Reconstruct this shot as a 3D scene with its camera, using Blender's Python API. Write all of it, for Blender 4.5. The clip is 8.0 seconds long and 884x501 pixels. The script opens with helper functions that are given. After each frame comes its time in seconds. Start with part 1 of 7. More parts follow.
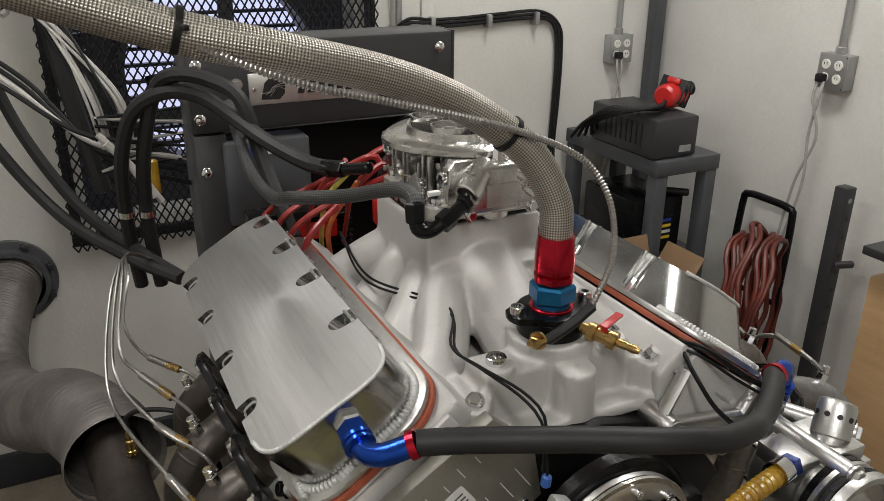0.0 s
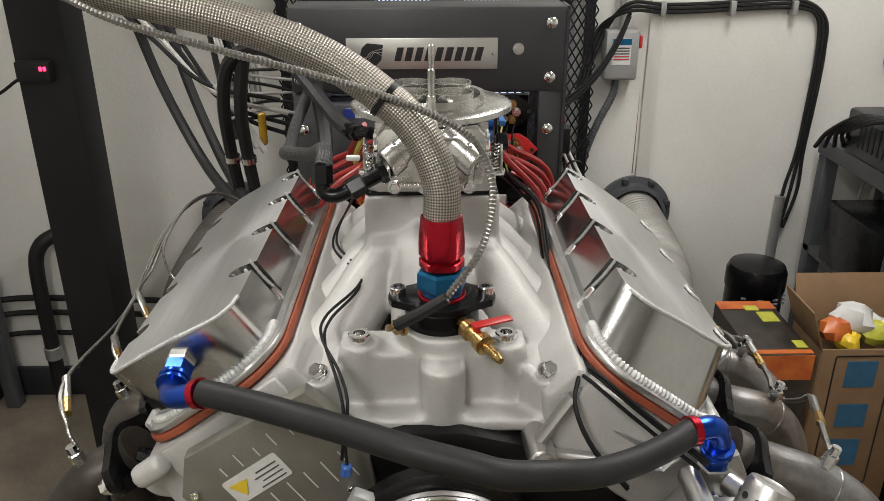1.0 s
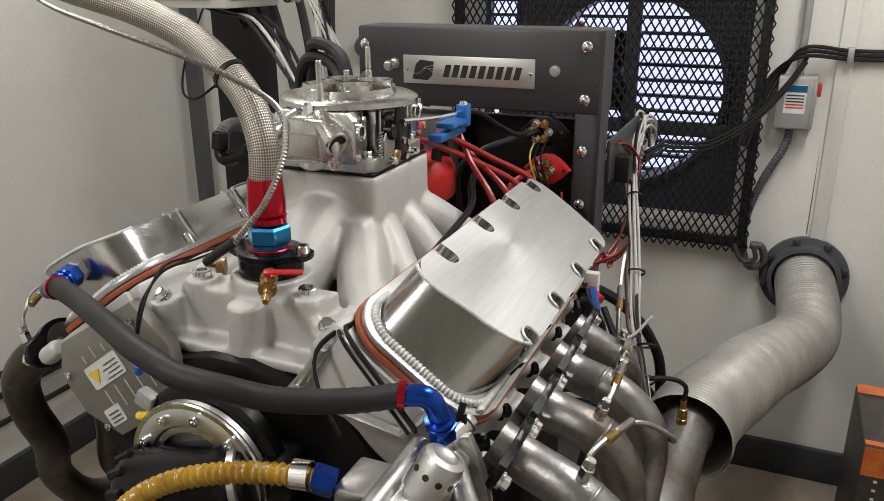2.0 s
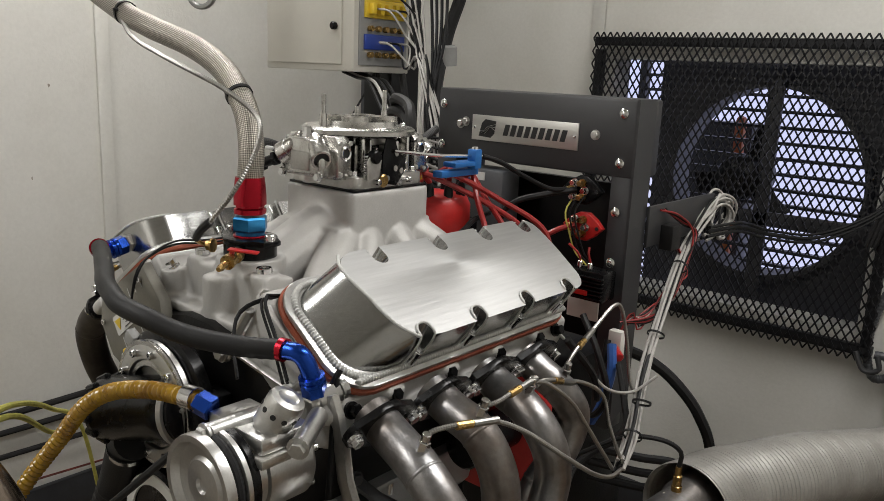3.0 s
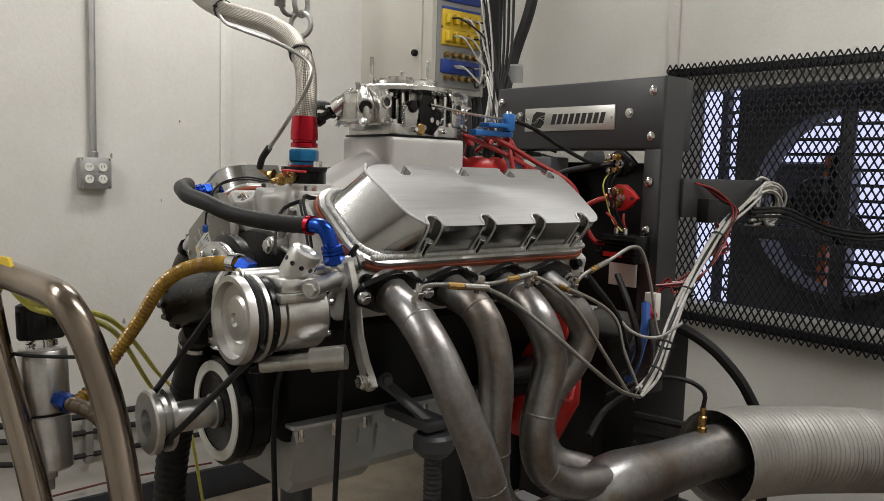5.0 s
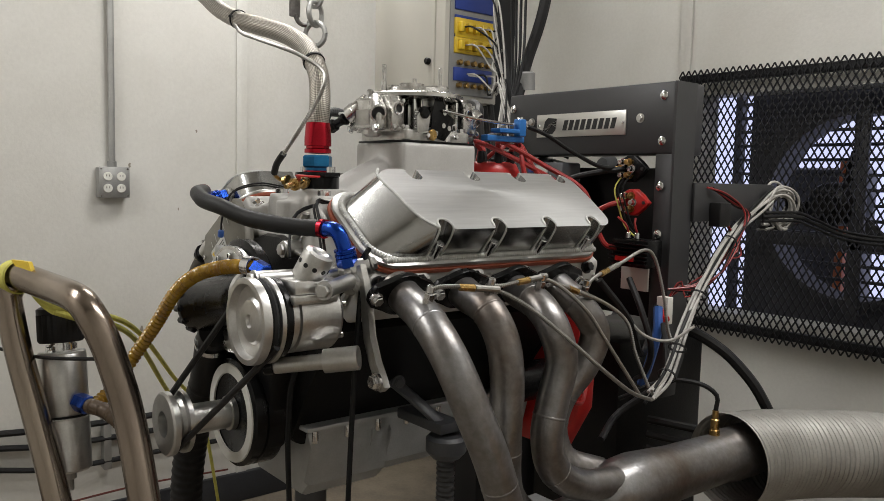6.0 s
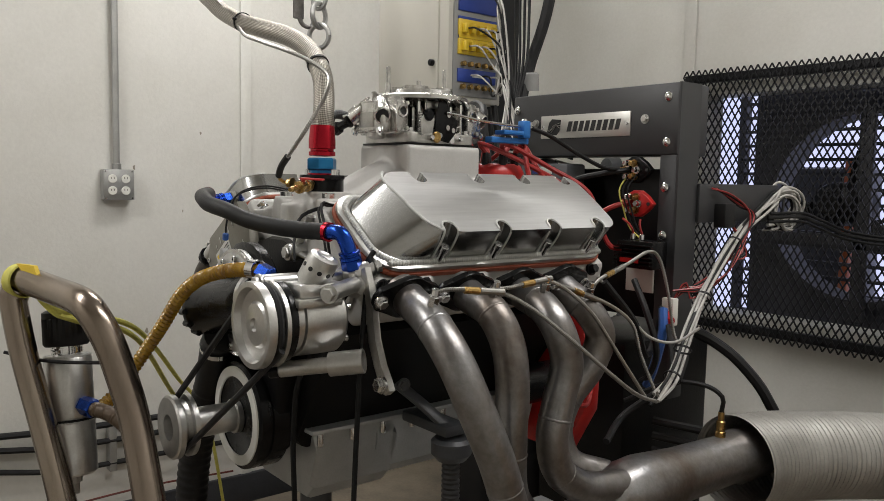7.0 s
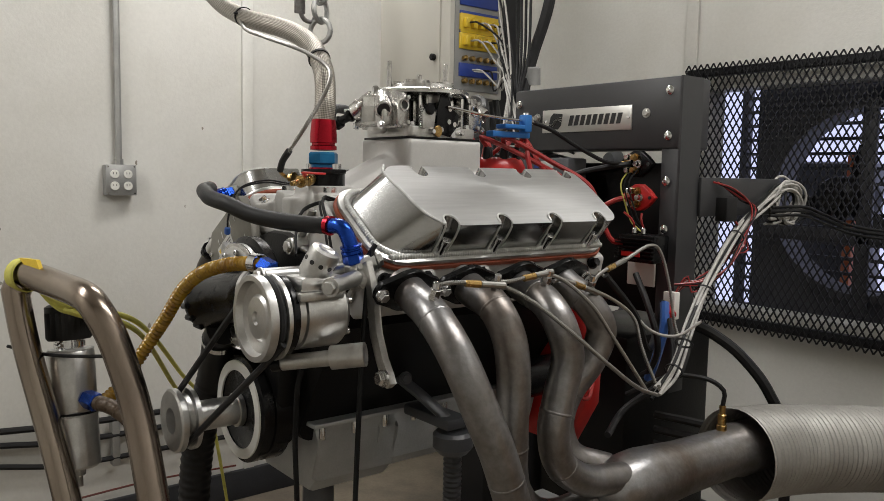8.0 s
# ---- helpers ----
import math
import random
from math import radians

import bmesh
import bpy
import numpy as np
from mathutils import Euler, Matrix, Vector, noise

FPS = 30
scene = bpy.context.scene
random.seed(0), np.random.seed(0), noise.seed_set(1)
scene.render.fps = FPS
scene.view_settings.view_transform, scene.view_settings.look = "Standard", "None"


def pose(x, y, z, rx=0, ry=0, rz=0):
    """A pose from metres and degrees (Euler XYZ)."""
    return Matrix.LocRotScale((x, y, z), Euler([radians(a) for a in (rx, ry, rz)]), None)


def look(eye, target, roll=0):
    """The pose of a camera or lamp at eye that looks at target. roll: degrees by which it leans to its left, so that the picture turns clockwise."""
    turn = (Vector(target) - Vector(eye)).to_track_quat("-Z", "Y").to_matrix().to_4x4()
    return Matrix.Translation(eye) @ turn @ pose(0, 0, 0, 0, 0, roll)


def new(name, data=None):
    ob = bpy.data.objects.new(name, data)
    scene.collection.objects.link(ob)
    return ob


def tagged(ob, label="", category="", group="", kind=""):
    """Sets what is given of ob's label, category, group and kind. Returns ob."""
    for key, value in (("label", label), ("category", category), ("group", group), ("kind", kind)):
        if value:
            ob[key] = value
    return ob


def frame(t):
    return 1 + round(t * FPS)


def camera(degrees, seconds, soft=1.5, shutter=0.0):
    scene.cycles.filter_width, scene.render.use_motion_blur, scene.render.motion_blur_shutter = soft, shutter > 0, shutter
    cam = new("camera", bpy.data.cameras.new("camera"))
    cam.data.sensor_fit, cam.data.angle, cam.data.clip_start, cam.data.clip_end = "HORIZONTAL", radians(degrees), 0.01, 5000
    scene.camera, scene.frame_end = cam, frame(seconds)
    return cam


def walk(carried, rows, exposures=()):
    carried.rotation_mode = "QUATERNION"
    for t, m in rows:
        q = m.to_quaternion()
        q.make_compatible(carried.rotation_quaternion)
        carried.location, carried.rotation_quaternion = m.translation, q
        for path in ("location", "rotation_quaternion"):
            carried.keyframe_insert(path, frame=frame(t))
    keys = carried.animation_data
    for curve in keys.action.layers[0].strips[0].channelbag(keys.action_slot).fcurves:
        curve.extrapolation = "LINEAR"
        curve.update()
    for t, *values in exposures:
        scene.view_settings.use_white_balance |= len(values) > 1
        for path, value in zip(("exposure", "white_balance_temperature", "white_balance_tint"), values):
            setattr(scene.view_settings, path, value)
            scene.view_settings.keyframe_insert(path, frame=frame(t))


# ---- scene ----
cam = camera(58.2, 8.0, 0.85)
PATH = [
    (0, (-0.476, -0.675, 1.69), (0.338, 0.984, 0.925), 0.4),
    (0.1, (-0.438, -0.713, 1.68), (0.295, 0.987, 0.922), -0.4),
    (0.5, (-0.285, -0.732, 1.689), (0.153, 1.041, 0.873), 0.1),
    (1, (0.002, -0.745, 1.651), (0.022, 1.094, 0.867), -0.2),
    (1.5, (0.283, -0.765, 1.625), (-0.073, 1.062, 0.894), -0.4),
    (1.7, (0.398, -0.766, 1.611), (-0.119, 1.035, 0.912), -0.7),
    (2.8, (0.932, -0.692, 1.55), (-0.239, 0.846, 1.036), 2.5),
    (3, (0.99, -0.694, 1.53), (-0.262, 0.801, 1.089), 2.6),
    (3.5, (1.129, -0.729, 1.429), (-0.239, 0.695, 1.108), 2.7),
    (4, (1.216, -0.724, 1.363), (-0.219, 0.638, 1.067), 2.3),
    (4.5, (1.255, -0.72, 1.298), (-0.228, 0.6, 1.058), 2.0),
    (6, (1.293, -0.727, 1.266), (-0.249, 0.534, 1.087), 1.4),
    (6.5, (1.295, -0.726, 1.267), (-0.253, 0.529, 1.09), 1.3),
    (7, (1.291, -0.727, 1.27), (-0.257, 0.526, 1.091), 1.2),
    (7.5, (1.294, -0.727, 1.268), (-0.257, 0.522, 1.087), 1.1),
    (8, (1.294, -0.727, 1.267), (-0.257, 0.521, 1.077), 1.1),
]
walk(cam, [(t, look(eye, target, roll)) for t, eye, target, roll in PATH], [(0.0, -0.12), (0.5, 0.02), (1.0, 0.18), (1.5, 0.26), (3.0, -0.15), (3.5, -0.30), (4.5, -0.04), (8.0, -0.06)])

# ---- world and light ----
world = bpy.data.worlds.new("world")
scene.world = world
world.use_nodes = True
world.node_tree.nodes["Background"].inputs[0].default_value = (0.75, 0.85, 1.0, 1)
world.node_tree.nodes["Background"].inputs[1].default_value = 0.15
FLOOR, CEIL = -0.08, 2.75
LAMPS = [(-0.90, 0.80, 31.0), (0.95, 0.75, 26.0), (-0.6, -1.5, 27.0)]
for lx, ly, watts in LAMPS:
    lamp = bpy.data.lights.new("tube_light", "AREA")
    lamp.shape, lamp.size, lamp.size_y, lamp.energy, lamp.color = "RECTANGLE", 0.30, 1.2, watts, (1.0, 0.985, 0.965)
    ob = new("tube_light", lamp)
    ob.location = (lx, ly, CEIL - 0.09)

# ---- building helpers ----


def thing(name, label, category, at=(0, 0, 0), group="", kind=""):
    ob = new(name)
    ob.empty_display_size = 0.02
    ob.location = at
    return tagged(ob, label, category, group, kind)


def finish(bm, angle=35):
    bmesh.ops.recalc_face_normals(bm, faces=bm.faces)
    for f in bm.faces:
        f.smooth = True
    lim = radians(angle)
    for e in bm.edges:
        e.smooth = len(e.link_faces) == 2 and e.calc_face_angle(0) < lim


def part(name, bm, material, parent=None, label="", angle=35, recalc=True):
    """Links a bmesh, built in world coordinates, as one mesh under a thing or a part."""
    if recalc:
        finish(bm, angle)
    me = bpy.data.meshes.new(name)
    bm.to_mesh(me)
    bm.free()
    me.materials.append(material)
    ob = new(name, me)
    if parent is not None:
        ob.parent = parent
        if parent.type == "EMPTY":
            ob.matrix_parent_inverse = Matrix.LocRotScale(parent.location, parent.rotation_euler, None).inverted()
    if label:
        ob["label"] = label
    return ob


def solid(name, bm, material, label="", category="", group="", kind="", angle=35):
    return tagged(part(name, bm, material, None, "", angle), label, category, group, kind)


def poly(bm, verts, faces, m=None):
    vs = [bm.verts.new((m @ Vector(v)) if m is not None else v) for v in verts]
    return vs, [bm.faces.new([vs[i] for i in f]) for f in faces]


def box(bm, c, s, m=None, bevel=0.0, seg=2):
    x, y, z = (v / 2 for v in s)
    vs = [(c[0] + a * x, c[1] + b * y, c[2] + d * z) for a, b, d in
          ((-1, -1, -1), (1, -1, -1), (1, 1, -1), (-1, 1, -1), (-1, -1, 1), (1, -1, 1), (1, 1, 1), (-1, 1, 1))]
    _, fs = poly(bm, vs, ((0, 3, 2, 1), (4, 5, 6, 7), (0, 1, 5, 4), (1, 2, 6, 5), (2, 3, 7, 6), (3, 0, 4, 7)), m)
    if bevel > 0:
        es = list({e for f in fs for e in f.edges})
        bmesh.ops.bevel(bm, geom=es, offset=bevel, segments=seg, profile=0.5, affect="EDGES", clamp_overlap=True)
    return bm


def axis_matrix(p, d, up=(0, 0, 1)):
    """Local z along d, at p."""
    d = Vector(d).normalized()
    up = Vector(up)
    if abs(d.dot(up)) > 0.98:
        up = Vector((0, 1, 0))
    x = up.cross(d).normalized()
    y = d.cross(x)
    m = Matrix((x, y, d)).transposed().to_4x4()
    m.translation = Vector(p)
    return m


def lathe(bm, prof, p, d, seg=24, wobble=None, phase=0.0):
    """Turns (radius, height) pairs about the axis d through p; radius 0 closes the end."""
    m = axis_matrix(p, d)
    rings = []
    for r, h in prof:
        if r <= 1e-6:
            rings.append([bm.verts.new(m @ Vector((0, 0, h)))])
        else:
            ring = []
            for i in range(seg):
                a = 2 * math.pi * i / seg + phase
                k = r * (wobble(a, h) if wobble else 1)
                ring.append(bm.verts.new(m @ Vector((k * math.cos(a), k * math.sin(a), h))))
            rings.append(ring)
    for a, b in zip(rings, rings[1:]):
        for i in range(seg):
            j = (i + 1) % seg
            vs = [a[i % len(a)], a[j % len(a)], b[j % len(b)], b[i % len(b)]]
            vs = list(dict.fromkeys(vs))
            if len(vs) > 2:
                bm.faces.new(vs)
    return bm


def cyl(bm, p0, p1, r, seg=20, edge=0.0, r1=None, phase=0.0):
    p0, p1 = Vector(p0), Vector(p1)
    n = (p1 - p0).length
    r1 = r if r1 is None else r1
    e = min(edge, r * 0.5, n * 0.4)
    prof = [(0, 0), (r - e, 0), (r, e), (r1, n - e), (r1 - e, n), (0, n)] if e > 0 else [(0, 0), (r, 0), (r1, n), (0, n)]
    return lathe(bm, prof, p0, p1 - p0, seg, None, phase)


def hexbolt(bm, p, d, r=0.008, h=0.007, washer=True):
    d = Vector(d).normalized()
    p = Vector(p)
    if washer:
        cyl(bm, p, p + d * h * 0.3, r * 1.35, 16)
    cyl(bm, p + d * h * 0.3, p + d * h, r, 6, r * 0.12)
    return bm


def capscrew(bm, p, d, r=0.007, h=0.009):
    """Socket-head screw with a hollow in its head."""
    lathe(bm, [(0, 0), (r, 0), (r, h * 0.9), (r * 0.9, h), (r * 0.55, h), (r * 0.5, h * 0.4), (0, h * 0.4)], p, d, 16)
    return bm


def curve_points(pts, step):
    """Catmull-Rom through pts, resampled at even steps."""
    p = [Vector(q) for q in pts]
    if len(p) == 2:
        fine = [p[0].lerp(p[1], i / 40) for i in range(41)]
    else:
        p = [p[0] * 2 - p[1]] + p + [p[-1] * 2 - p[-2]]
        fine = []
        for a, b, c, d in zip(p, p[1:], p[2:], p[3:]):
            for i in range(24):
                t = i / 24
                fine.append(0.5 * ((2 * b) + (c - a) * t + (2 * a - 5 * b + 4 * c - d) * t * t + (3 * b - a - 3 * c + d) * t ** 3))
        fine.append(p[-2])
    out, need = [fine[0]], step
    total = sum((b - a).length for a, b in zip(fine, fine[1:]))
    n = max(2, round(total / step))
    step = total / n
    need, run = step, 0.0
    for a, b in zip(fine, fine[1:]):
        length = (b - a).length
        while run + length >= need - 1e-9 and len(out) < n:
            out.append(a.lerp(b, (need - run) / max(length, 1e-9)))
            need += step
        run += length
    out.append(fine[-1])
    return out, total


def sweep(bm, pts, r, seg=12, step=0.01, rad=None, cap=True, flat=1.0):
    """A round tube along a smooth line; rad(s, total) scales the radius along it; uv: round and along, in metres."""
    ps, total = curve_points(pts, step)
    uv = bm.loops.layers.uv.verify()
    t0 = (ps[1] - ps[0]).normalized()
    ref = Vector((0, 0, 1)) if abs(t0.z) < 0.9 else Vector((0, 1, 0))
    nrm = (ref - t0 * ref.dot(t0)).normalized()
    rings, s = [], 0.0
    for i, p in enumerate(ps):
        t = (ps[min(i + 1, len(ps) - 1)] - ps[max(i - 1, 0)]).normalized()
        nrm = (nrm - t * nrm.dot(t)).normalized()
        bi = t.cross(nrm)
        if i:
            s += (p - ps[i - 1]).length
        k = r * (rad(s, total) if rad else 1.0)
        rings.append(([bm.verts.new(p + (nrm * math.cos(a) * flat + bi * math.sin(a)) * k) for a in (2 * math.pi * j / seg for j in range(seg))], s))
    for (a, s0), (b, s1) in zip(rings, rings[1:]):
        for j in range(seg):
            k = (j + 1) % seg
            f = bm.faces.new((a[j], a[k], b[k], b[j]))
            for lp, (u, v) in zip(f.loops, ((j, s0), (j + 1, s0), (j + 1, s1), (j, s1))):
                lp[uv].uv = (u / seg * 2 * math.pi * r, v)
    if cap:
        bm.faces.new(rings[0][0][::-1])
        bm.faces.new(rings[-1][0])
    return bm


def prism(bm, outline, h, m=None, bevel=0.0, seg=2):
    """Extrudes an outline in local xy by h along local z."""
    n = len(outline)
    vs = [(x, y, 0) for x, y in outline] + [(x, y, h) for x, y in outline]
    fs = [tuple(range(n))[::-1], tuple(range(n, 2 * n))] + [(i, (i + 1) % n, n + (i + 1) % n, n + i) for i in range(n)]
    _, faces = poly(bm, vs, fs, m)
    if bevel > 0:
        es = list({e for f in faces[:2] for e in f.edges})
        bmesh.ops.bevel(bm, geom=es, offset=bevel, segments=seg, profile=0.5, affect="EDGES", clamp_overlap=True)
    return bm


def rounded(x0, y0, x1, y1, r, n=5):
    out = []
    for cx, cy, a0 in ((x1 - r, y0 + r, -90), (x1 - r, y1 - r, 0), (x0 + r, y1 - r, 90), (x0 + r, y0 + r, 180)):
        for i in range(n + 1):
            a = radians(a0 + 90 * i / n)
            out.append((cx + r * math.cos(a), cy + r * math.sin(a)))
    return out


def baked(bm, setup):
    """The bmesh after modifiers that setup(object) adds."""
    bmesh.ops.recalc_face_normals(bm, faces=bm.faces)
    me = bpy.data.meshes.new("work")
    bm.to_mesh(me)
    bm.free()
    ob = new("work", me)
    extra = setup(ob) or []
    bpy.context.view_layer.update()
    done = bpy.data.meshes.new_from_object(ob.evaluated_get(bpy.context.evaluated_depsgraph_get()))
    out = bmesh.new()
    out.from_mesh(done)
    for o in (ob, *extra):
        bpy.data.objects.remove(o)
    bpy.data.meshes.remove(done)
    return out


def cut(bm, tool):
    def setup(ob):
        bmesh.ops.recalc_face_normals(tool, faces=tool.faces)
        me = bpy.data.meshes.new("tool")
        tool.to_mesh(me)
        tool.free()
        other = new("tool", me)
        mod = ob.modifiers.new("cut", "BOOLEAN")
        mod.operation, mod.object, mod.solver = "DIFFERENCE", other, "EXACT"
        return [other]
    return baked(bm, setup)


def cast(bm, voxel=0.004, smooth=6):
    def setup(ob):
        mod = ob.modifiers.new("fuse", "REMESH")
        mod.mode, mod.voxel_size = "VOXEL", voxel
        mod = ob.modifiers.new("soft", "SMOOTH")
        mod.factor, mod.iterations = 0.5, smooth
    return baked(bm, setup)


def B():
    return bmesh.new()


# ---- materials ----


def surface(name, col, rough=0.5, metal=0.0, col2=None, scale=6.0, fine=120.0, var=0.35, rvar=0.12, bump=0.15, stretch=(1, 1, 1), coat=0.0, aniso=0.0, alpha=1.0, glass=0.0, dist=0.002, spec=0.5):
    """A surface with stains at one scale and grain at another, in colour, gloss and relief."""
    m = bpy.data.materials.new(name)
    m.use_nodes = True
    nt = m.node_tree
    b = nt.nodes["Principled BSDF"]
    nd, ln = nt.nodes.new, nt.links.new
    tc = nd("ShaderNodeTexCoord")
    mp = nd("ShaderNodeMapping")
    mp.inputs["Scale"].default_value = stretch
    ln(tc.outputs["Object"], mp.inputs["Vector"])
    big, small = nd("ShaderNodeTexNoise"), nd("ShaderNodeTexNoise")
    for n, sc, de in ((big, scale, 5), (small, fine, 3)):
        n.inputs["Scale"].default_value, n.inputs["Detail"].default_value, n.inputs["Roughness"].default_value = sc, de, 0.6
        ln(mp.outputs[0], n.inputs["Vector"])
    ramp = nd("ShaderNodeMapRange")
    ramp.inputs["From Min"].default_value, ramp.inputs["From Max"].default_value = 0.35, 0.7
    ln(big.outputs["Fac"], ramp.inputs["Value"])
    mix = nd("ShaderNodeMix")
    mix.data_type = "RGBA"
    c2 = col2 or tuple(v * (1 - var) for v in col)
    mix.inputs[6].default_value, mix.inputs[7].default_value = (*col, 1), (*c2, 1)
    ln(ramp.outputs[0], mix.inputs[0])
    mix2 = nd("ShaderNodeMix")
    mix2.data_type, mix2.blend_type = "RGBA", "MULTIPLY"
    mix2.inputs[0].default_value = min(1.0, var * 1.2)
    ln(mix.outputs[2], mix2.inputs[6])
    sm = nd("ShaderNodeMapRange")
    sm.inputs["From Min"].default_value, sm.inputs["From Max"].default_value = 0.3, 0.7
    sm.inputs["To Min"].default_value, sm.inputs["To Max"].default_value = 0.75, 1.15
    ln(small.outputs["Fac"], sm.inputs["Value"])
    ln(sm.outputs[0], mix2.inputs[7])
    ln(mix2.outputs[2], b.inputs["Base Color"])
    rr = nd("ShaderNodeMapRange")
    rr.inputs["To Min"].default_value, rr.inputs["To Max"].default_value = max(0.02, rough - rvar), min(1, rough + rvar)
    ln(big.outputs["Fac"], rr.inputs["Value"])
    ln(rr.outputs[0], b.inputs["Roughness"])
    b.inputs["Metallic"].default_value = metal
    b.inputs["Specular IOR Level"].default_value = spec
    b.inputs["Coat Weight"].default_value = coat
    b.inputs["Coat Roughness"].default_value = 0.12
    b.inputs["Anisotropic"].default_value = aniso
    b.inputs["Alpha"].default_value = alpha
    b.inputs["Transmission Weight"].default_value = glass
    if bump:
        bp = nd("ShaderNodeBump")
        bp.inputs["Strength"].default_value, bp.inputs["Distance"].default_value = bump, dist
        ln(small.outputs["Fac"], bp.inputs["Height"])
        ln(bp.outputs[0], b.inputs["Normal"])
    return m


def glow(name, col, strength):
    m = bpy.data.materials.new(name)
    m.use_nodes = True
    nt = m.node_tree
    b = nt.nodes["Principled BSDF"]
    b.inputs["Base Color"].default_value = (*col, 1)
    b.inputs["Emission Color"].default_value, b.inputs["Emission Strength"].default_value = (*col, 1), strength
    return m


def braid(name, bright, dark, metal, k=900.0, rough=0.35, along=0.62):
    """Woven cover of a hose: two crossing sets of strands, by the uv in metres."""
    m = bpy.data.materials.new(name)
    m.use_nodes = True
    nt = m.node_tree
    b = nt.nodes["Principled BSDF"]
    nd, ln = nt.nodes.new, nt.links.new
    uv = nd("ShaderNodeUVMap")
    sep = nd("ShaderNodeSeparateXYZ")
    ln(uv.outputs[0], sep.inputs[0])

    def math_node(op, a, c):
        n = nd("ShaderNodeMath")
        n.operation = op
        for i, v in enumerate((a, c)):
            if isinstance(v, (int, float)):
                n.inputs[i].default_value = v
            elif v is not None:
                ln(v, n.inputs[i])
        return n.outputs[0]
    v = math_node("MULTIPLY", sep.outputs[1], along)
    a = math_node("MULTIPLY", math_node("ADD", sep.outputs[0], v), k)
    c = math_node("MULTIPLY", math_node("SUBTRACT", sep.outputs[0], v), k)
    w = math_node("MULTIPLY", math_node("SINE", a, None), math_node("SINE", c, None))
    w = math_node("ADD", math_node("MULTIPLY", w, 0.5), 0.5)
    ramp = nd("ShaderNodeValToRGB")
    ramp.color_ramp.elements[0].position, ramp.color_ramp.elements[1].position = 0.25, 0.75
    ramp.color_ramp.elements[0].color, ramp.color_ramp.elements[1].color = (*dark, 1), (*bright, 1)
    ln(w, ramp.inputs[0])
    ln(ramp.outputs[0], b.inputs["Base Color"])
    b.inputs["Metallic"].default_value, b.inputs["Roughness"].default_value = metal, rough
    bp = nd("ShaderNodeBump")
    bp.inputs["Strength"].default_value, bp.inputs["Distance"].default_value = 0.6, 0.001
    ln(w, bp.inputs["Height"])
    ln(bp.outputs[0], b.inputs["Normal"])
    return m


WALL = surface("wall_paint", (0.665, 0.655, 0.62), 0.5, 0, (0.585, 0.57, 0.525), 1.6, 85, 0.13, 0.07, 0.4, dist=0.002)
CEILING = surface("ceiling_paint", (0.7, 0.69, 0.66), 0.7, 0, None, 2, 60, 0.1)
CONCRETE = surface("worn_concrete", (0.24, 0.20, 0.15), 0.55, 0, (0.12, 0.10, 0.08), 4, 90, 0.4, 0.15, 0.25)
DARKBASE = surface("dark_baseboard", (0.035, 0.036, 0.04), 0.5, 0, None, 8, 120, 0.3, spec=0.25)
CAST = surface("cast_aluminium", (0.52, 0.51, 0.49), 0.55, 0.3, (0.44, 0.43, 0.41), 9, 500, 0.2, 0.06, 0.5, dist=0.0009)
SHEET = surface("brushed_sheet_aluminium", (0.55, 0.55, 0.545), 0.42, 0.95, (0.46, 0.46, 0.455), 6, 170, 0.28, 0.11, 0.14, (1, 0.06, 1), aniso=0.35)
BRIGHTSHEET = surface("polished_sheet_aluminium", (0.50, 0.50, 0.49), 0.20, 1.0, (0.40, 0.40, 0.39), 9, 150, 0.2, 0.06, 0.06, (1, 0.06, 1), aniso=0.2)
WELD = surface("weld_bead", (0.62, 0.62, 0.60), 0.55, 0.6, None, 90, 500, 0.2, 0.1, 0.4)
MACHINED = surface("machined_aluminium", (0.62, 0.615, 0.60), 0.36, 1.0, (0.50, 0.495, 0.48), 30, 300, 0.2, 0.10, 0.12)
POLISHED = surface("polished_zinc", (0.68, 0.67, 0.645), 0.25, 1.0, (0.44, 0.43, 0.41), 40, 400, 0.25, 0.09, 0.14)
DULL = surface("dull_cast_zinc", (0.58, 0.57, 0.55), 0.36, 0.9, (0.42, 0.41, 0.38), 40, 400, 0.25, 0.1, 0.2)
CHROME = surface("bright_steel", (0.78, 0.78, 0.78), 0.14, 1.0, None, 60, 300, 0.1, 0.06, 0.04)
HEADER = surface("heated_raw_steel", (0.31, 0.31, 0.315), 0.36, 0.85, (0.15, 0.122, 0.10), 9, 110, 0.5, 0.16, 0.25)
# darker version of HEADER, used on the left header only
DARKHEADER = surface("dark_raw_steel", (0.085, 0.074, 0.064), 0.44, 0.7, (0.04, 0.033, 0.028), 9, 110, 0.5, 0.14, 0.25)
STAINLESS = surface("tinted_stainless_tube", (0.36, 0.305, 0.25), 0.22, 1.0, (0.25, 0.20, 0.165), 4, 200, 0.2, 0.06, 0.04, (1, 1, 0.2))
BLACKSTEEL = surface("black_powder_coat", (0.034, 0.034, 0.036), 0.42, 0, (0.027, 0.027, 0.029), 6, 420, 0.25, 0.08, 0.2, dist=0.0006)
COLUMN = surface("matt_black_column_paint", (0.009, 0.009, 0.010), 0.55, 0, (0.013, 0.013, 0.014), 6, 200, 0.25, 0.08, 0.1, spec=0.3)
BLOCK = surface("black_block_paint", (0.006, 0.006, 0.0065), 0.36, 0, (0.010, 0.009, 0.008), 12, 200, 0.3, 0.1, 0.2, spec=0.15)
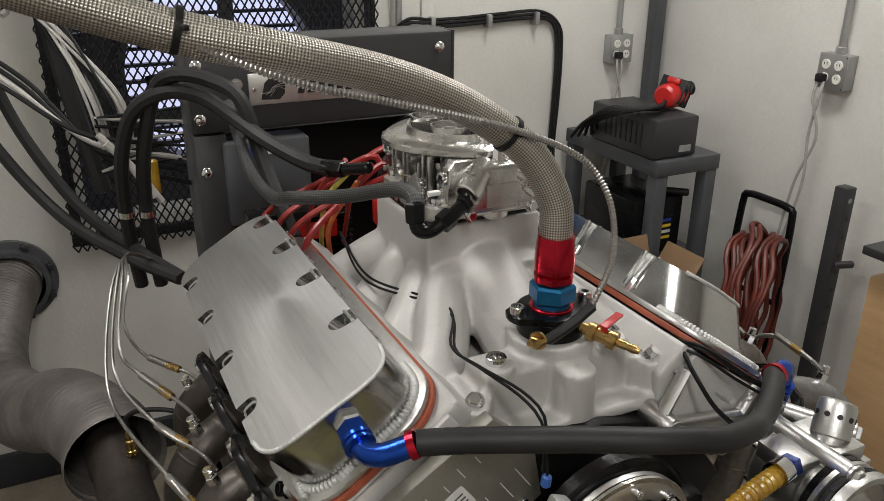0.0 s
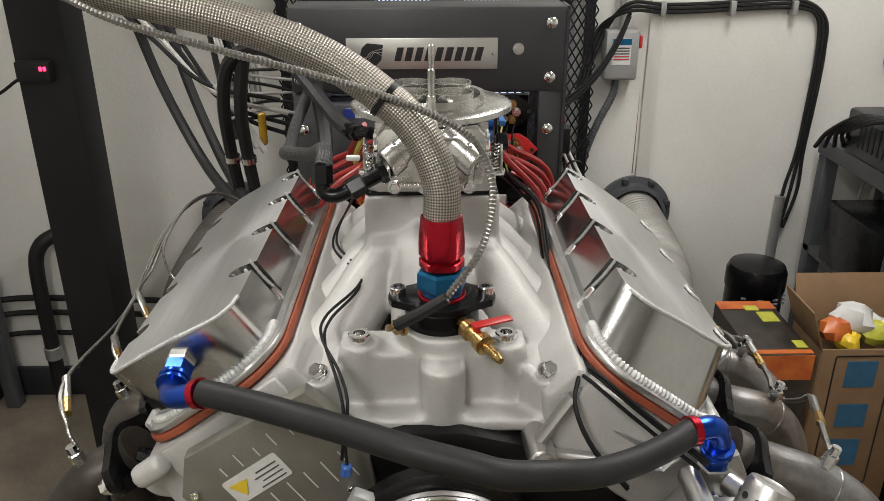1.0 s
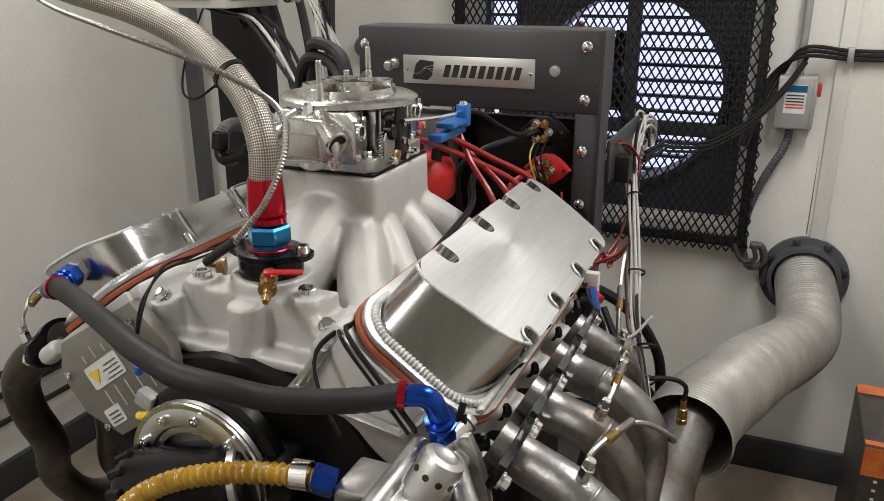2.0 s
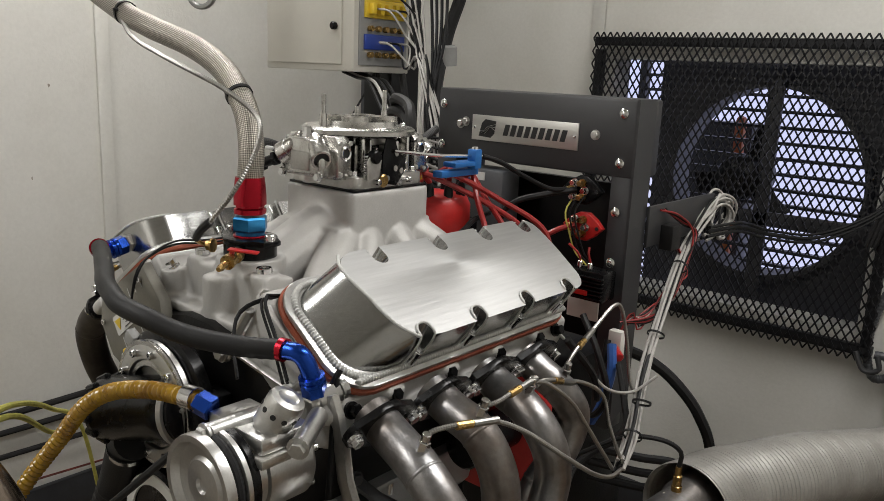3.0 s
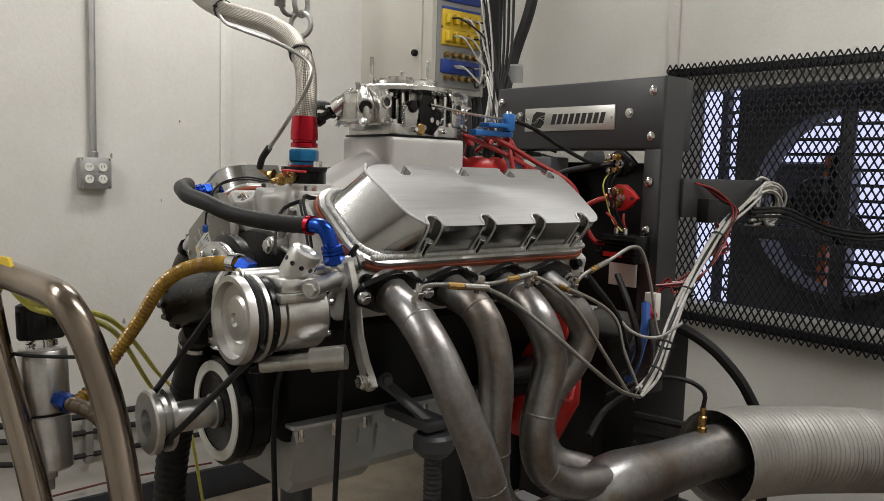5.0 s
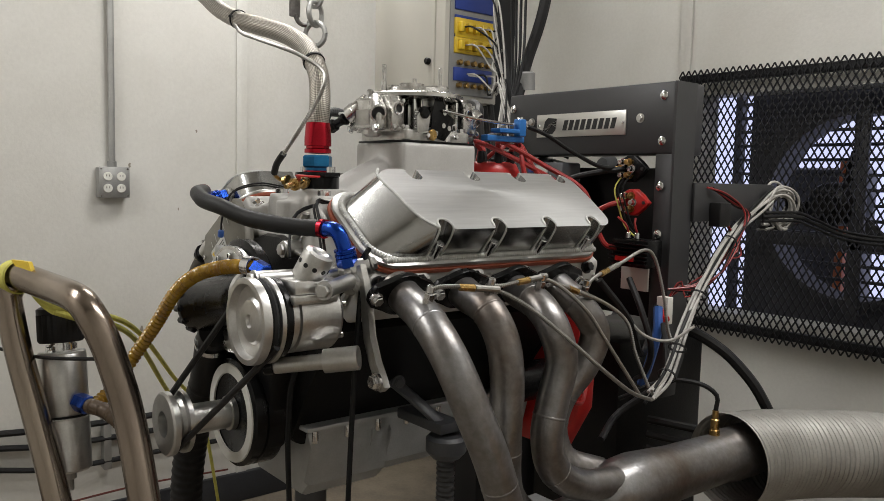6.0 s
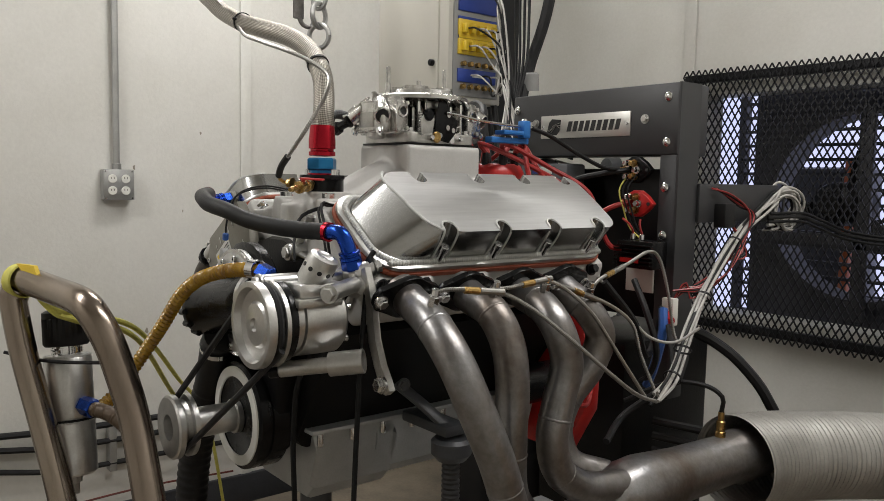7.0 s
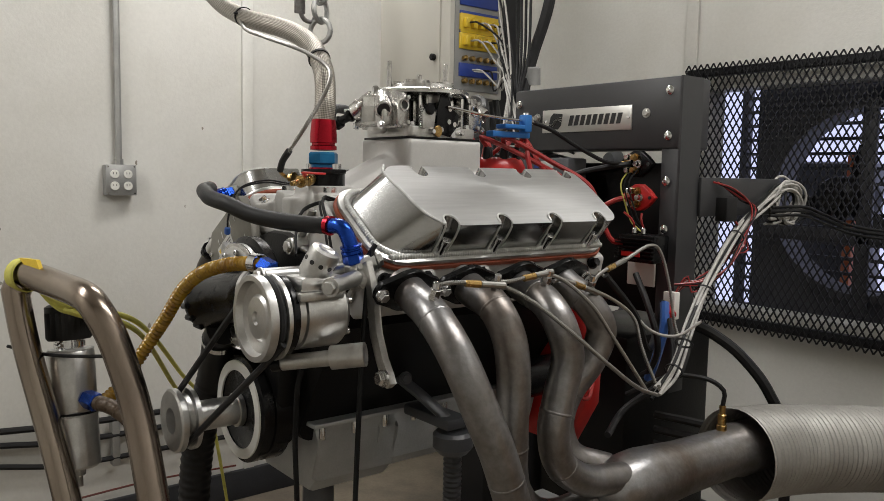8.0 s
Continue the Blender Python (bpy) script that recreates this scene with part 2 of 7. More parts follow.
RUBBER = surface("black_rubber", (0.011, 0.011, 0.0115), 0.5, 0, (0.016, 0.015, 0.015), 18, 500, 0.25, 0.08, 0.15, spec=0.25)
GREYRUB = surface("dark_grey_hose", (0.017, 0.0165, 0.0165), 0.52, 0, (0.012, 0.012, 0.012), 14, 400, 0.2, 0.08, 0.15, spec=0.3)
WIREBLACK = surface("black_wire", (0.010, 0.010, 0.0105), 0.5, 0, None, 40, 300, 0.2, 0.1, 0, spec=0.2)
WIREGREY = surface("grey_wire", (0.40, 0.385, 0.36), 0.5, 0, None, 40, 300, 0.2, 0.1, 0)
WIRERED = surface("red_wire", (0.30, 0.02, 0.018), 0.35, 0, None, 40, 300, 0.2, 0.1, 0)
REDCAP = surface("red_plastic", (0.50, 0.018, 0.016), 0.34, 0, None, 25, 250, 0.2, 0.08, 0.1)
REDANO = surface("red_anodised", (0.46, 0.012, 0.03), 0.22, 0.85, (0.36, 0.01, 0.02), 30, 300, 0.2, 0.06, 0.03)
BLUEANO = surface("blue_anodised", (0.015, 0.07, 0.42), 0.24, 0.85, (0.01, 0.05, 0.30), 30, 300, 0.2, 0.06, 0.03)
CYANANO = surface("worn_blue_anodised", (0.02, 0.17, 0.36), 0.30, 0.75, (0.015, 0.13, 0.29), 30, 300, 0.2, 0.06, 0.05)
BLACKANO = surface("black_anodised", (0.007, 0.007, 0.0075), 0.26, 0.3, None, 30, 300, 0.2, 0.06, 0.03, spec=0.3)
BRASS = surface("brass", (0.50, 0.33, 0.12), 0.28, 1.0, (0.36, 0.23, 0.09), 40, 300, 0.25, 0.1, 0.06)
GASKET = surface("orange_gasket", (0.33, 0.075, 0.032), 0.6, 0, None, 30, 300, 0.25, 0.1, 0.1)
STEELGREY = surface("grey_painted_steel", (0.072, 0.075, 0.082), 0.42, 0, None, 6, 200, 0.25, 0.1, 0.1)
GALV = surface("galvanised_conduit", (0.44, 0.44, 0.43), 0.42, 0.75, (0.34, 0.34, 0.33), 10, 250, 0.2, 0.1, 0.08)
BOXGREY = surface("grey_box_paint", (0.32, 0.32, 0.31), 0.45, 0.2, None, 10, 250, 0.15, 0.1, 0.08)
WHITEPL = surface("ivory_plastic", (0.72, 0.71, 0.66), 0.4, 0, None, 10, 250, 0.08, 0.1, 0)
CABINET = surface("cream_cabinet_paint", (0.58, 0.56, 0.50), 0.4, 0, None, 3, 300, 0.08, 0.06, 0.1)
YELLOW = surface("yellow_plastic", (0.72, 0.50, 0.03), 0.4, 0, None, 10, 250, 0.1, 0.1, 0)
BLUEPL = surface("blue_label", (0.02, 0.05, 0.28), 0.4, 0, None, 10, 250, 0.1, 0.1, 0)
BLUEBR = surface("blue_painted_bracket", (0.025, 0.16, 0.48), 0.35, 0.3, None, 20, 250, 0.15, 0.1, 0.05)
AMBER = surface("amber_hose", (0.40, 0.235, 0.016), 0.26, 0, (0.22, 0.105, 0.01), 30, 300, 0.25, 0.08, 0.1, coat=0.3)
BROWNHOSE = surface("wire_wound_brown_hose", (0.11, 0.075, 0.045), 0.4, 0.2, (0.07, 0.045, 0.03), 30, 300, 0.3, 0.1, 0.2)
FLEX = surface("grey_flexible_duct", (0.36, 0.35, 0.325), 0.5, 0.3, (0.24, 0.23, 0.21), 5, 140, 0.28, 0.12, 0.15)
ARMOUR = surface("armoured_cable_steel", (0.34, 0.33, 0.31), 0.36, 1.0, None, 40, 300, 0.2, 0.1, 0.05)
# darker version of FLEX, for the left duct
DARKFLEX = surface("dark_flexible_duct", (0.17, 0.155, 0.14), 0.5, 0.3, (0.085, 0.076, 0.072), 8, 120, 0.3, 0.12, 0.2)
OLDRED = surface("faded_red_hose", (0.12, 0.020, 0.011), 0.45, 0, (0.07, 0.013, 0.009), 12, 200, 0.3, 0.1, 0.1)
PANALU = surface("pan_aluminium", (0.50, 0.51, 0.51), 0.46, 0.55, (0.38, 0.39, 0.39), 9, 300, 0.2, 0.1, 0.15)
CARD = surface("cardboard", (0.21, 0.128, 0.065), 0.75, 0, (0.17, 0.10, 0.05), 9, 200, 0.15, 0.08, 0.1)
INK = surface("blue_ink", (0.03, 0.12, 0.22), 0.7, 0, None, 20, 200, 0.2)
BLACKINK = surface("black_print", (0.012, 0.012, 0.012), 0.5, 0, None, 20, 200, 0.2, 0.1, 0)
WHITEINK = surface("pale_print", (0.6, 0.6, 0.58), 0.5, 0, None, 20, 200, 0.15, 0.1, 0)
CARTON = surface("dark_printed_carton", (0.018, 0.016, 0.015), 0.4, 0, (0.055, 0.042, 0.032), 26, 90, 0.5, 0.1, 0.05)
ORANGE = surface("orange_print", (0.55, 0.16, 0.03), 0.4, 0, (0.40, 0.07, 0.02), 20, 120, 0.2, 0.1, 0)
LIME = surface("lime_print", (0.50, 0.50, 0.06), 0.4, 0, None, 20, 120, 0.2, 0.1, 0)
PLATE = surface("brushed_name_plate", (0.60, 0.59, 0.56), 0.34, 0.8, (0.52, 0.51, 0.48), 6, 300, 0.12, 0.08, 0.04, (0.1, 1, 1))
WOOD = surface("pine_board", (0.48, 0.31, 0.16), 0.55, 0, (0.38, 0.23, 0.11), 3, 60, 0.25, 0.1, 0.1, (1, 1, 8))
MODULE = surface("grey_module_case", (0.215, 0.205, 0.175), 0.45, 0.35, (0.165, 0.155, 0.132), 12, 260, 0.2, 0.1, 0.1)
TIE = surface("black_cable_tie", (0.01, 0.01, 0.01), 0.4, 0, None, 40, 300, 0.1, 0.1, 0, spec=0.2)
SCREEN = surface("black_expanded_metal", (0.02, 0.02, 0.022), 0.45, 0.2, None, 20, 200, 0.2, 0.1, 0.1, spec=0.25)
CLEAR = surface("smoked_clear_plastic", (0.5, 0.5, 0.52), 0.08, 0, None, 10, 250, 0.05, 0.04, 0, alpha=0.16)
YROPE = surface("yellow_rope", (0.62, 0.58, 0.12), 0.7, 0, None, 40, 400, 0.25, 0.1, 0.3)
RIBBELT = surface("rubber_belt", (0.02, 0.02, 0.021), 0.55, 0, None, 30, 300, 0.2, 0.1, 0.1, spec=0.25)
BLUEWIRE = surface("blue_wire", (0.03, 0.10, 0.35), 0.4, 0, None, 40, 300, 0.2, 0.1, 0)
STEELBRAID = braid("stainless_braid", (0.46, 0.43, 0.38), (0.15, 0.136, 0.116), 0.9, 1042.0, 0.38, 1.0)
NYLONBRAID = braid("black_nylon_braid", (0.045, 0.045, 0.045), (0.008, 0.008, 0.008), 0.0, 1100.0, 0.5)
DAYLIGHT = glow("bright_yard", (0.68, 0.71, 1.0), 1.0)
LEDRED = glow("red_led", (1.0, 0.02, 0.08), 6.0)
TUBEGLOW = glow("lamp_diffuser", (1.0, 0.955, 0.88), 3.0)

# ---- the room ----
XL, XR, YB, YF = -1.70, 1.78, 1.93, -2.4
WZ0, WZ1, WX0, WX1 = 0.80, 1.60, -0.44, 0.47

bm = B()
box(bm, ((XL + XR) / 2, (YB + YF) / 2, FLOOR - 0.05), (XR - XL + 0.6, YB - YF + 0.6, 0.1))
solid("floor", bm, CONCRETE, "worn stained brown concrete floor of the test cell", "floor", kind="structure")
bm = B()
box(bm, ((XL + XR) / 2, (YB + YF) / 2, CEIL + 0.05), (XR - XL + 0.6, YB - YF + 0.6, 0.1))
solid("ceiling", bm, CEILING, "plain pale painted ceiling over the cell", "ceiling", kind="structure")
bm = B()
H = CEIL - FLOOR
box(bm, (XL - 0.06, (YB + YF) / 2, FLOOR + H / 2), (0.12, YB - YF + 0.24, H))
solid("wall_west", bm, WALL, "cream painted panel wall with fine orange-peel texture", "wall", kind="structure")
bm = B()
box(bm, (XR + 0.06, (YB + YF) / 2, FLOOR + H / 2), (0.12, YB - YF + 0.24, H))
solid("wall_east", bm, WALL, "cream painted panel wall beside the bench", "wall", kind="structure")
bm = B()
box(bm, ((XL + XR) / 2, YF - 0.06, FLOOR + H / 2), (XR - XL, 0.12, H))
solid("wall_south", bm, WALL, "plain cream wall closing the cell", "wall", kind="structure")
bm = B()
for x0, x1, z0, z1 in ((XL, WX0, FLOOR, CEIL), (WX1, XR, FLOOR, CEIL), (WX0, WX1, FLOOR, WZ0), (WX0, WX1, WZ1, CEIL)):
    box(bm, ((x0 + x1) / 2, YB + 0.06, (z0 + z1) / 2), (x1 - x0, 0.12, z1 - z0))
bmesh.ops.remove_doubles(bm, verts=bm.verts, dist=0.0005)
solid("wall_north", bm, WALL, "cream painted wall with the screened fan opening", "wall", kind="structure")

# battens over the panel joints
for name, c, s in (("trim", (XL + 0.006, 0.668, FLOOR + H / 2), (0.012, 0.045, H)), ("trim", (-0.515, YB - 0.006, 1.6 + 0.55), (0.05, 0.012, 1.1)),
                   ("trim", (0.735, YB - 0.006, 0.72 + 1.0), (0.045, 0.012, 1.9))):
    bm = B()
    box(bm, c, s, bevel=0.003)
    solid(name, bm, WALL, "painted batten strip over a wall panel joint", "trim", kind="structure")
for c, s in (((XL + 0.012, (YB + YF) / 2, FLOOR + 0.06), (0.024, YB - YF, 0.12)), (((XL + XR) / 2, YB - 0.012, FLOOR + 0.06), (XR - XL - 0.05, 0.024, 0.12))):
    bm = B()
    box(bm, c, s, bevel=0.004)
    solid("baseboard", bm, DARKBASE, "dark rubber baseboard along the wall foot", "baseboard", kind="structure")
bm = B()
box(bm, (XR - 0.055, YB - 0.04, FLOOR + H / 2), (0.05, 0.05, H), bevel=0.004)
solid("corner_post", bm, STEELGREY, "dark grey square steel post in the wall corner", "post", kind="structure")

for lx, ly, watts in LAMPS:
    t = thing("ceiling_light", "long fluorescent ceiling light fitting", "light", (lx, ly, CEIL), "ceiling lights")
    bm = B()
    box(bm, (lx, ly, CEIL - 0.03), (0.32, 1.24, 0.06), bevel=0.01)
    part("housing", bm, WHITEPL, t)
    bm = B()
    box(bm, (lx, ly, CEIL - 0.068), (0.28, 1.18, 0.012), bevel=0.003)
    part("diffuser", bm, TUBEGLOW, t)

# ---- fan opening in the north wall: screen, fan, louvres, yard beyond ----
scr = thing("window_screen", "black expanded metal safety screen over the fan opening", "screen", (0, 1.87, 0.72))
SX0, SX1, SZ0, SZ1, SY = -0.50, 0.53, 0.73, 1.688, 1.872
CW, CH = 0.0258, 0.04355


def strand(bm, a, b, w, d):
    a, b = Vector(a), Vector(b)
    t = (b - a).normalized()
    s = t.cross(Vector((0, 1, 0))).normalized() * w / 2
    y = Vector((0, d / 2, 0))
    vs = [a - s - y, a + s - y, a + s + y, a - s + y, b - s - y, b + s - y, b + s + y, b - s + y]
    poly(bm, vs, ((0, 1, 5, 4), (1, 2, 6, 5), (2, 3, 7, 6), (3, 0, 4, 7), (0, 3, 2, 1), (4, 5, 6, 7)))


bm = B()
nx, nz = round((SX1 - SX0) / CW), round((SZ1 - SZ0) / CH)
for j in range(nz):
    for i in range(nx):
        x, z = SX0 + i * CW, SZ0 + j * CH
        for a, b in (((x, z + CH / 2), (x + CW / 2, z)), ((x + CW / 2, z), (x + CW, z + CH / 2)), ((x, z + CH / 2), (x + CW / 2, z + CH)), ((x + CW / 2, z + CH), (x + CW, z + CH / 2))):
            strand(bm, (a[0], SY, a[1]), (b[0], SY, b[1]), 0.0050, 0.003)
part("mesh", bm, SCREEN, scr)["kind"] = "stuff"
for c, s in (((0.015, SY + 0.022, SZ1 - 0.03), (SX1 - SX0, 0.03, 0.03)), ((0.015, SY + 0.022, SZ0 + 0.03), (SX1 - SX0, 0.03, 0.03)), ((SX0 + 0.02, SY + 0.022, 1.2), (0.03, 0.03, 0.86)), ((SX1 - 0.02, SY + 0.022, 1.2), (0.03, 0.03, 0.86))):
    bm = B()
    box(bm, c, s, bevel=0.003)
    part("rail", bm, SCREEN, scr)
bm = B()
sweep(bm, [(SX1 - 0.04, SY - 0.005, SZ0 + 0.03), (SX1 - 0.01, SY - 0.012, SZ0 - 0.02), (SX1 + 0.03, SY - 0.012, SZ0 - 0.01), (SX1 + 0.02, SY - 0.005, SZ0 + 0.03)], 0.008, 10)
part("hasp_ring", bm, BLACKSTEEL, scr)

FX, FZ, FY, FR = 0.065, 1.20, 2.16, 0.325
fan = thing("exhaust_fan", "large dark industrial wall fan behind the screen", "fan", (FX, FY, 0.78))
bm = B()
n = 48
ri = [(FX + FR * math.cos(2 * math.pi * i / n), FZ + FR * math.sin(2 * math.pi * i / n)) for i in range(n)]
ro = []
for i in range(n):
    a = 2 * math.pi * i / n
    k = 1 / max(abs(math.cos(a)), abs(math.sin(a)))
    ro.append((FX + (0.425 if math.cos(a) < 0 else 0.475) * k * math.cos(a), FZ + (0.47 if math.sin(a) < 0 else 0.43) * k * math.sin(a)))
for dy in (0.0, 0.05):
    vi = [bm.verts.new((x, FY + dy, z)) for x, z in ri]
    vo = [bm.verts.new((x, FY + dy, z)) for x, z in ro]
    for i in range(n):
        bm.faces.new((vi[i], vi[(i + 1) % n], vo[(i + 1) % n], vo[i]))
part("shroud", bm, BLACKSTEEL, fan)
bm = B()
lathe(bm, [(FR, 0.0), (FR + 0.02, 0), (FR + 0.02, 0.14), (FR, 0.14), (FR, 0.0)], (FX, FY - 0.04, FZ), (0, 1, 0), 48)
part("ring", bm, BLACKSTEEL, fan)
bm = B()
lathe(bm, [(0, 0), (0.035, 0.0), (0.042, 0.02), (0.070, 0.035), (0.078, 0.05), (0.078, 0.22), (0.05, 0.24), (0, 0.24)], (FX - 0.075, FY - 0.12, FZ + 0.01), (0, 1, 0), 32)
part("motor", bm, BLOCK, fan)
for k in range(3):
    bm = B()
    a = radians(75 + 120 * k)
    c = Vector((FX - 0.075, FY + 0.02, FZ + 0.01))
    d, w = Vector((math.cos(a), 0, math.sin(a))), Vector((-math.sin(a), 0.5, math.cos(a))).normalized()
    vs = [c + d * 0.04 - w * 0.03, c + d * 0.18 - w * 0.05, c + d * 0.19 + w * 0.04, c + d * 0.04 + w * 0.03]
    vs += [v + Vector((0, 0.005, 0)) for v in vs]
    poly(bm, vs, ((0, 1, 2, 3), (7, 6, 5, 4), (0, 4, 5, 1), (1, 5, 6, 2), (2, 6, 7, 3), (3, 7, 4, 0)))
    part("blade", bm, BLOCK, fan)
bm = B()
box(bm, (FX + 0.015, FY - 0.055, FZ), (0.05, 0.02, 0.8), bevel=0.003)
part("bracket", bm, BLACKSTEEL, fan)
bm = B()
box(bm, (FX, FY - 0.055, FZ - 0.12), (0.74, 0.02, 0.05), bevel=0.003)
part("bracket", bm, BLACKSTEEL, fan)
lou = thing("louvre_shutter", "dark outdoor louvre shutter behind the fan", "louvre", (0, 2.42, FLOOR))
for i in range(17):
    bm = B()
    box(bm, (0.1, 2.42, 0.74 + i * 0.058), (1.3, 0.030, 0.012))
    part("slat", bm, BLACKSTEEL, lou)
for x in (-0.56, 0.76):
    bm = B()
    box(bm, (x, 2.42, (FLOOR + 1.75) / 2), (0.03, 0.04, 1.75 - FLOOR))
    part("side_post", bm, BLACKSTEEL, lou)
bm = B()
box(bm, (0.2, 2.75, FLOOR - 0.05), (3.4, 1.2, 0.1))
solid("ground", bm, CONCRETE, "plain concrete yard behind the louvres", "ground", kind="structure")
bm = B()
box(bm, (0, 3.3, 1.2), (3.4, 0.02, 2.6))
solid("backdrop", bm, DAYLIGHT, "bright pale daylight yard beyond the louvres", "backdrop", kind="structure")
# the black box is added to dim the backdrop towards -x
for c, s, m, lab in (((-0.27, 2.78, 0.66), (0.05, 0.05, 1.48), ORANGE, "blurred orange marker post in the yard"), ((-0.46, 2.98, 0.64), (0.42, 0.2, 1.44), BLACKSTEEL, "dark machine standing in the yard"),):
    bm = B()
    box(bm, c, s, bevel=0.03)
    solid("yard_object", bm, m, lab, "object")

# ---- the dyno: black absorber housing with its name plate ----
PY = 0.77
dyno = thing("dynamometer", "black steel engine dynamometer cabinet behind the engine", "dynamometer", (0, 0.9, FLOOR))
bm = B()
box(bm, (-0.006, PY + 0.055, 1.4125), (0.520, 0.11, 0.159), bevel=0.006)
part("top_panel", bm, BLACKSTEEL, dyno)
bm = B()
box(bm, (-0.236, PY + 0.06, 0.86), (0.06, 0.115, 0.94), bevel=0.004)
part("side_column", bm, BLACKSTEEL, dyno)
bm = B()
box(bm, (0.229, PY + 0.03, 1.06), (0.048, 0.055, 0.55), bevel=0.004)
part("side_column", bm, BLACKSTEEL, dyno)
bm = B()
prism(bm, [(0.0, 1.492), (0.075, 1.492), (0.075, 0.87), (0.05, 0.82), (0.0, 0.80)], 0.006, Matrix(((0, 0, 1, 0.251), (1, 0, 0, PY), (0, 1, 0, 0), (0, 0, 0, 1))))
part("side_plate", bm, BLACKSTEEL, dyno)
bm = B()
box(bm, (-0.005, PY + 0.12, 1.1225), (0.41, 0.02, 0.365), bevel=0.003)
part("rear_panel", bm, BLOCK, dyno)
bm = B()
box(bm, (-0.02, PY + 0.20, 0.46), (0.28, 0.36, 0.86), bevel=0.02)
part("absorber_housing", bm, BLOCK, dyno)
bm = B()
box(bm, (0.0, PY + 0.40, FLOOR + 0.07), (0.62, 1.0, 0.12), bevel=0.01)
part("base_frame", bm, BLACKSTEEL, dyno)
bm = B()
box(bm, (0.17, PY - 0.004, 1.075), (0.075, 0.006, 0.105), bevel=0.001)
part("cover_plate", bm, WHITEPL, dyno, "pale plate behind the ignition box")
for x, z in ((-0.248, 1.455), (-0.250, 1.360), (0.224, 1.462), (0.224, 1.362), (0.224, 1.262), (-0.248, 1.262), (0.224, 1.155)):
    bm = B()
    lathe(bm, [(0, 0), (0.011, 0), (0.0105, 0.003), (0.007, 0.0065), (0, 0.0078)], (x, PY, z), (0, -1, 0), 16)
    part("button_screw", bm, CHROME, dyno, "bright domed panel screw")
for x, z in ((-0.195, 1.412), (0.163, 1.415), (-0.180, 1.418)):
    bm = B()
    hexbolt(bm, (x, PY, z), (0, -1, 0), 0.008, 0.008)
    part("bolt", bm, DULL, dyno)
plate = thing("name_plate", "brushed metal name plate with black lettering on the dyno", "sign", (-0.018, PY, 1.38))
bm = B()
box(bm, (-0.0175, PY - 0.002, 1.407), (0.283, 0.004, 0.057), bevel=0.001)
part("plate", bm, PLATE, plate)
for x in (-0.150, 0.116):
    bm = B()
    lathe(bm, [(0, 0), (0.0042, 0), (0.003, 0.003), (0, 0.0035)], (x, PY - 0.004, 1.407), (0, -1, 0), 12)
    part("rivet", bm, CHROME, plate)
bm = B()
prism(bm, [(-0.138, 1.388), (-0.104, 1.386), (-0.094, 1.396), (-0.090, 1.424), (-0.120, 1.427), (-0.130, 1.418)], 0.0008, Matrix(((1, 0, 0, 0), (0, 0, -1, PY - 0.004), (0, 1, 0, 0), (0, 0, 0, 1))))
badge = part("emblem", bm, BLACKINK, plate, "plain black emblem")
for k in range(3):
    bm = B()
    pts = [(-0.138 + 0.008 * k, PY - 0.0052, 1.399 - 0.003 * k), (-0.122 + 0.005 * k, PY - 0.0052, 1.401 + 0.001 * k), (-0.114 + 0.004 * k, PY - 0.0052, 1.410), (-0.091, PY - 0.0052, 1.417 - 0.007 * k)]
    sweep(bm, pts, 0.0016, 6, 0.004, flat=0.3)
    part("emblem_stripe", bm, PLATE, badge)
x = -0.070
for k in range(9):
    w, z0, z1 = 0.0125, 1.394, 1.419
    bm = B()
    sh = 0.26
    prism(bm, [(x, z0), (x + w, z0), (x + w + sh * (z1 - z0), z1), (x + sh * (z1 - z0), z1)], 0.001, Matrix(((1, 0, 0, 0), (0, 0, -1, PY - 0.004), (0, 1, 0, 0), (0, 0, 0, 1))))
    part("print_bar", bm, BLACKINK, plate)
    x += w + 0.0062

# ---- engine: block, heads, sump ----
eng = thing("engine", "black V8 engine block with cast aluminium cylinder heads", "engine", (0, 0.2, 0.6))
C, S = math.cos(radians(35.5)), math.sin(radians(35.5))
BANK_R = Matrix(((C, 0, S, 0.170), (0, 1, 0, 0.0), (-S, 0, C, 1.228), (0, 0, 0, 1)))
BANK_L = Matrix.Diagonal((-1, 1, 1, 1)) @ BANK_R
BANK_L[0][3], BANK_L[1][3], BANK_L[2][3] = -0.172, 0.016, 1.224
CX, CZ = 0.008, 0.849

bm = B()
out = [(-0.10, 0.80), (0.10, 0.80), (0.125, 0.90), (0.235, 1.02), (0.15, 1.13), (0.03, 1.16), (-0.03, 1.16), (-0.15, 1.13), (-0.235, 1.02), (-0.125, 0.90)]
prism(bm, out, 0.55, Matrix(((1, 0, 0, 0), (0, 0, 1, -0.07), (0, 1, 0, 0), (0, 0, 0, 1))), 0.012)
part("block", bm, BLOCK, eng)
bm = B()
prism(bm, [(-0.08, 0.80), (0.09, 0.80), (0.11, 0.93), (0.085, 1.05), (-0.085, 1.05), (-0.11, 0.93)], 0.04, Matrix(((1, 0, 0, 0), (0, 0, 1, -0.12), (0, 1, 0, 0), (0, 0, 0, 1))), 0.010)
part("timing_cover", bm, BLOCK, eng)
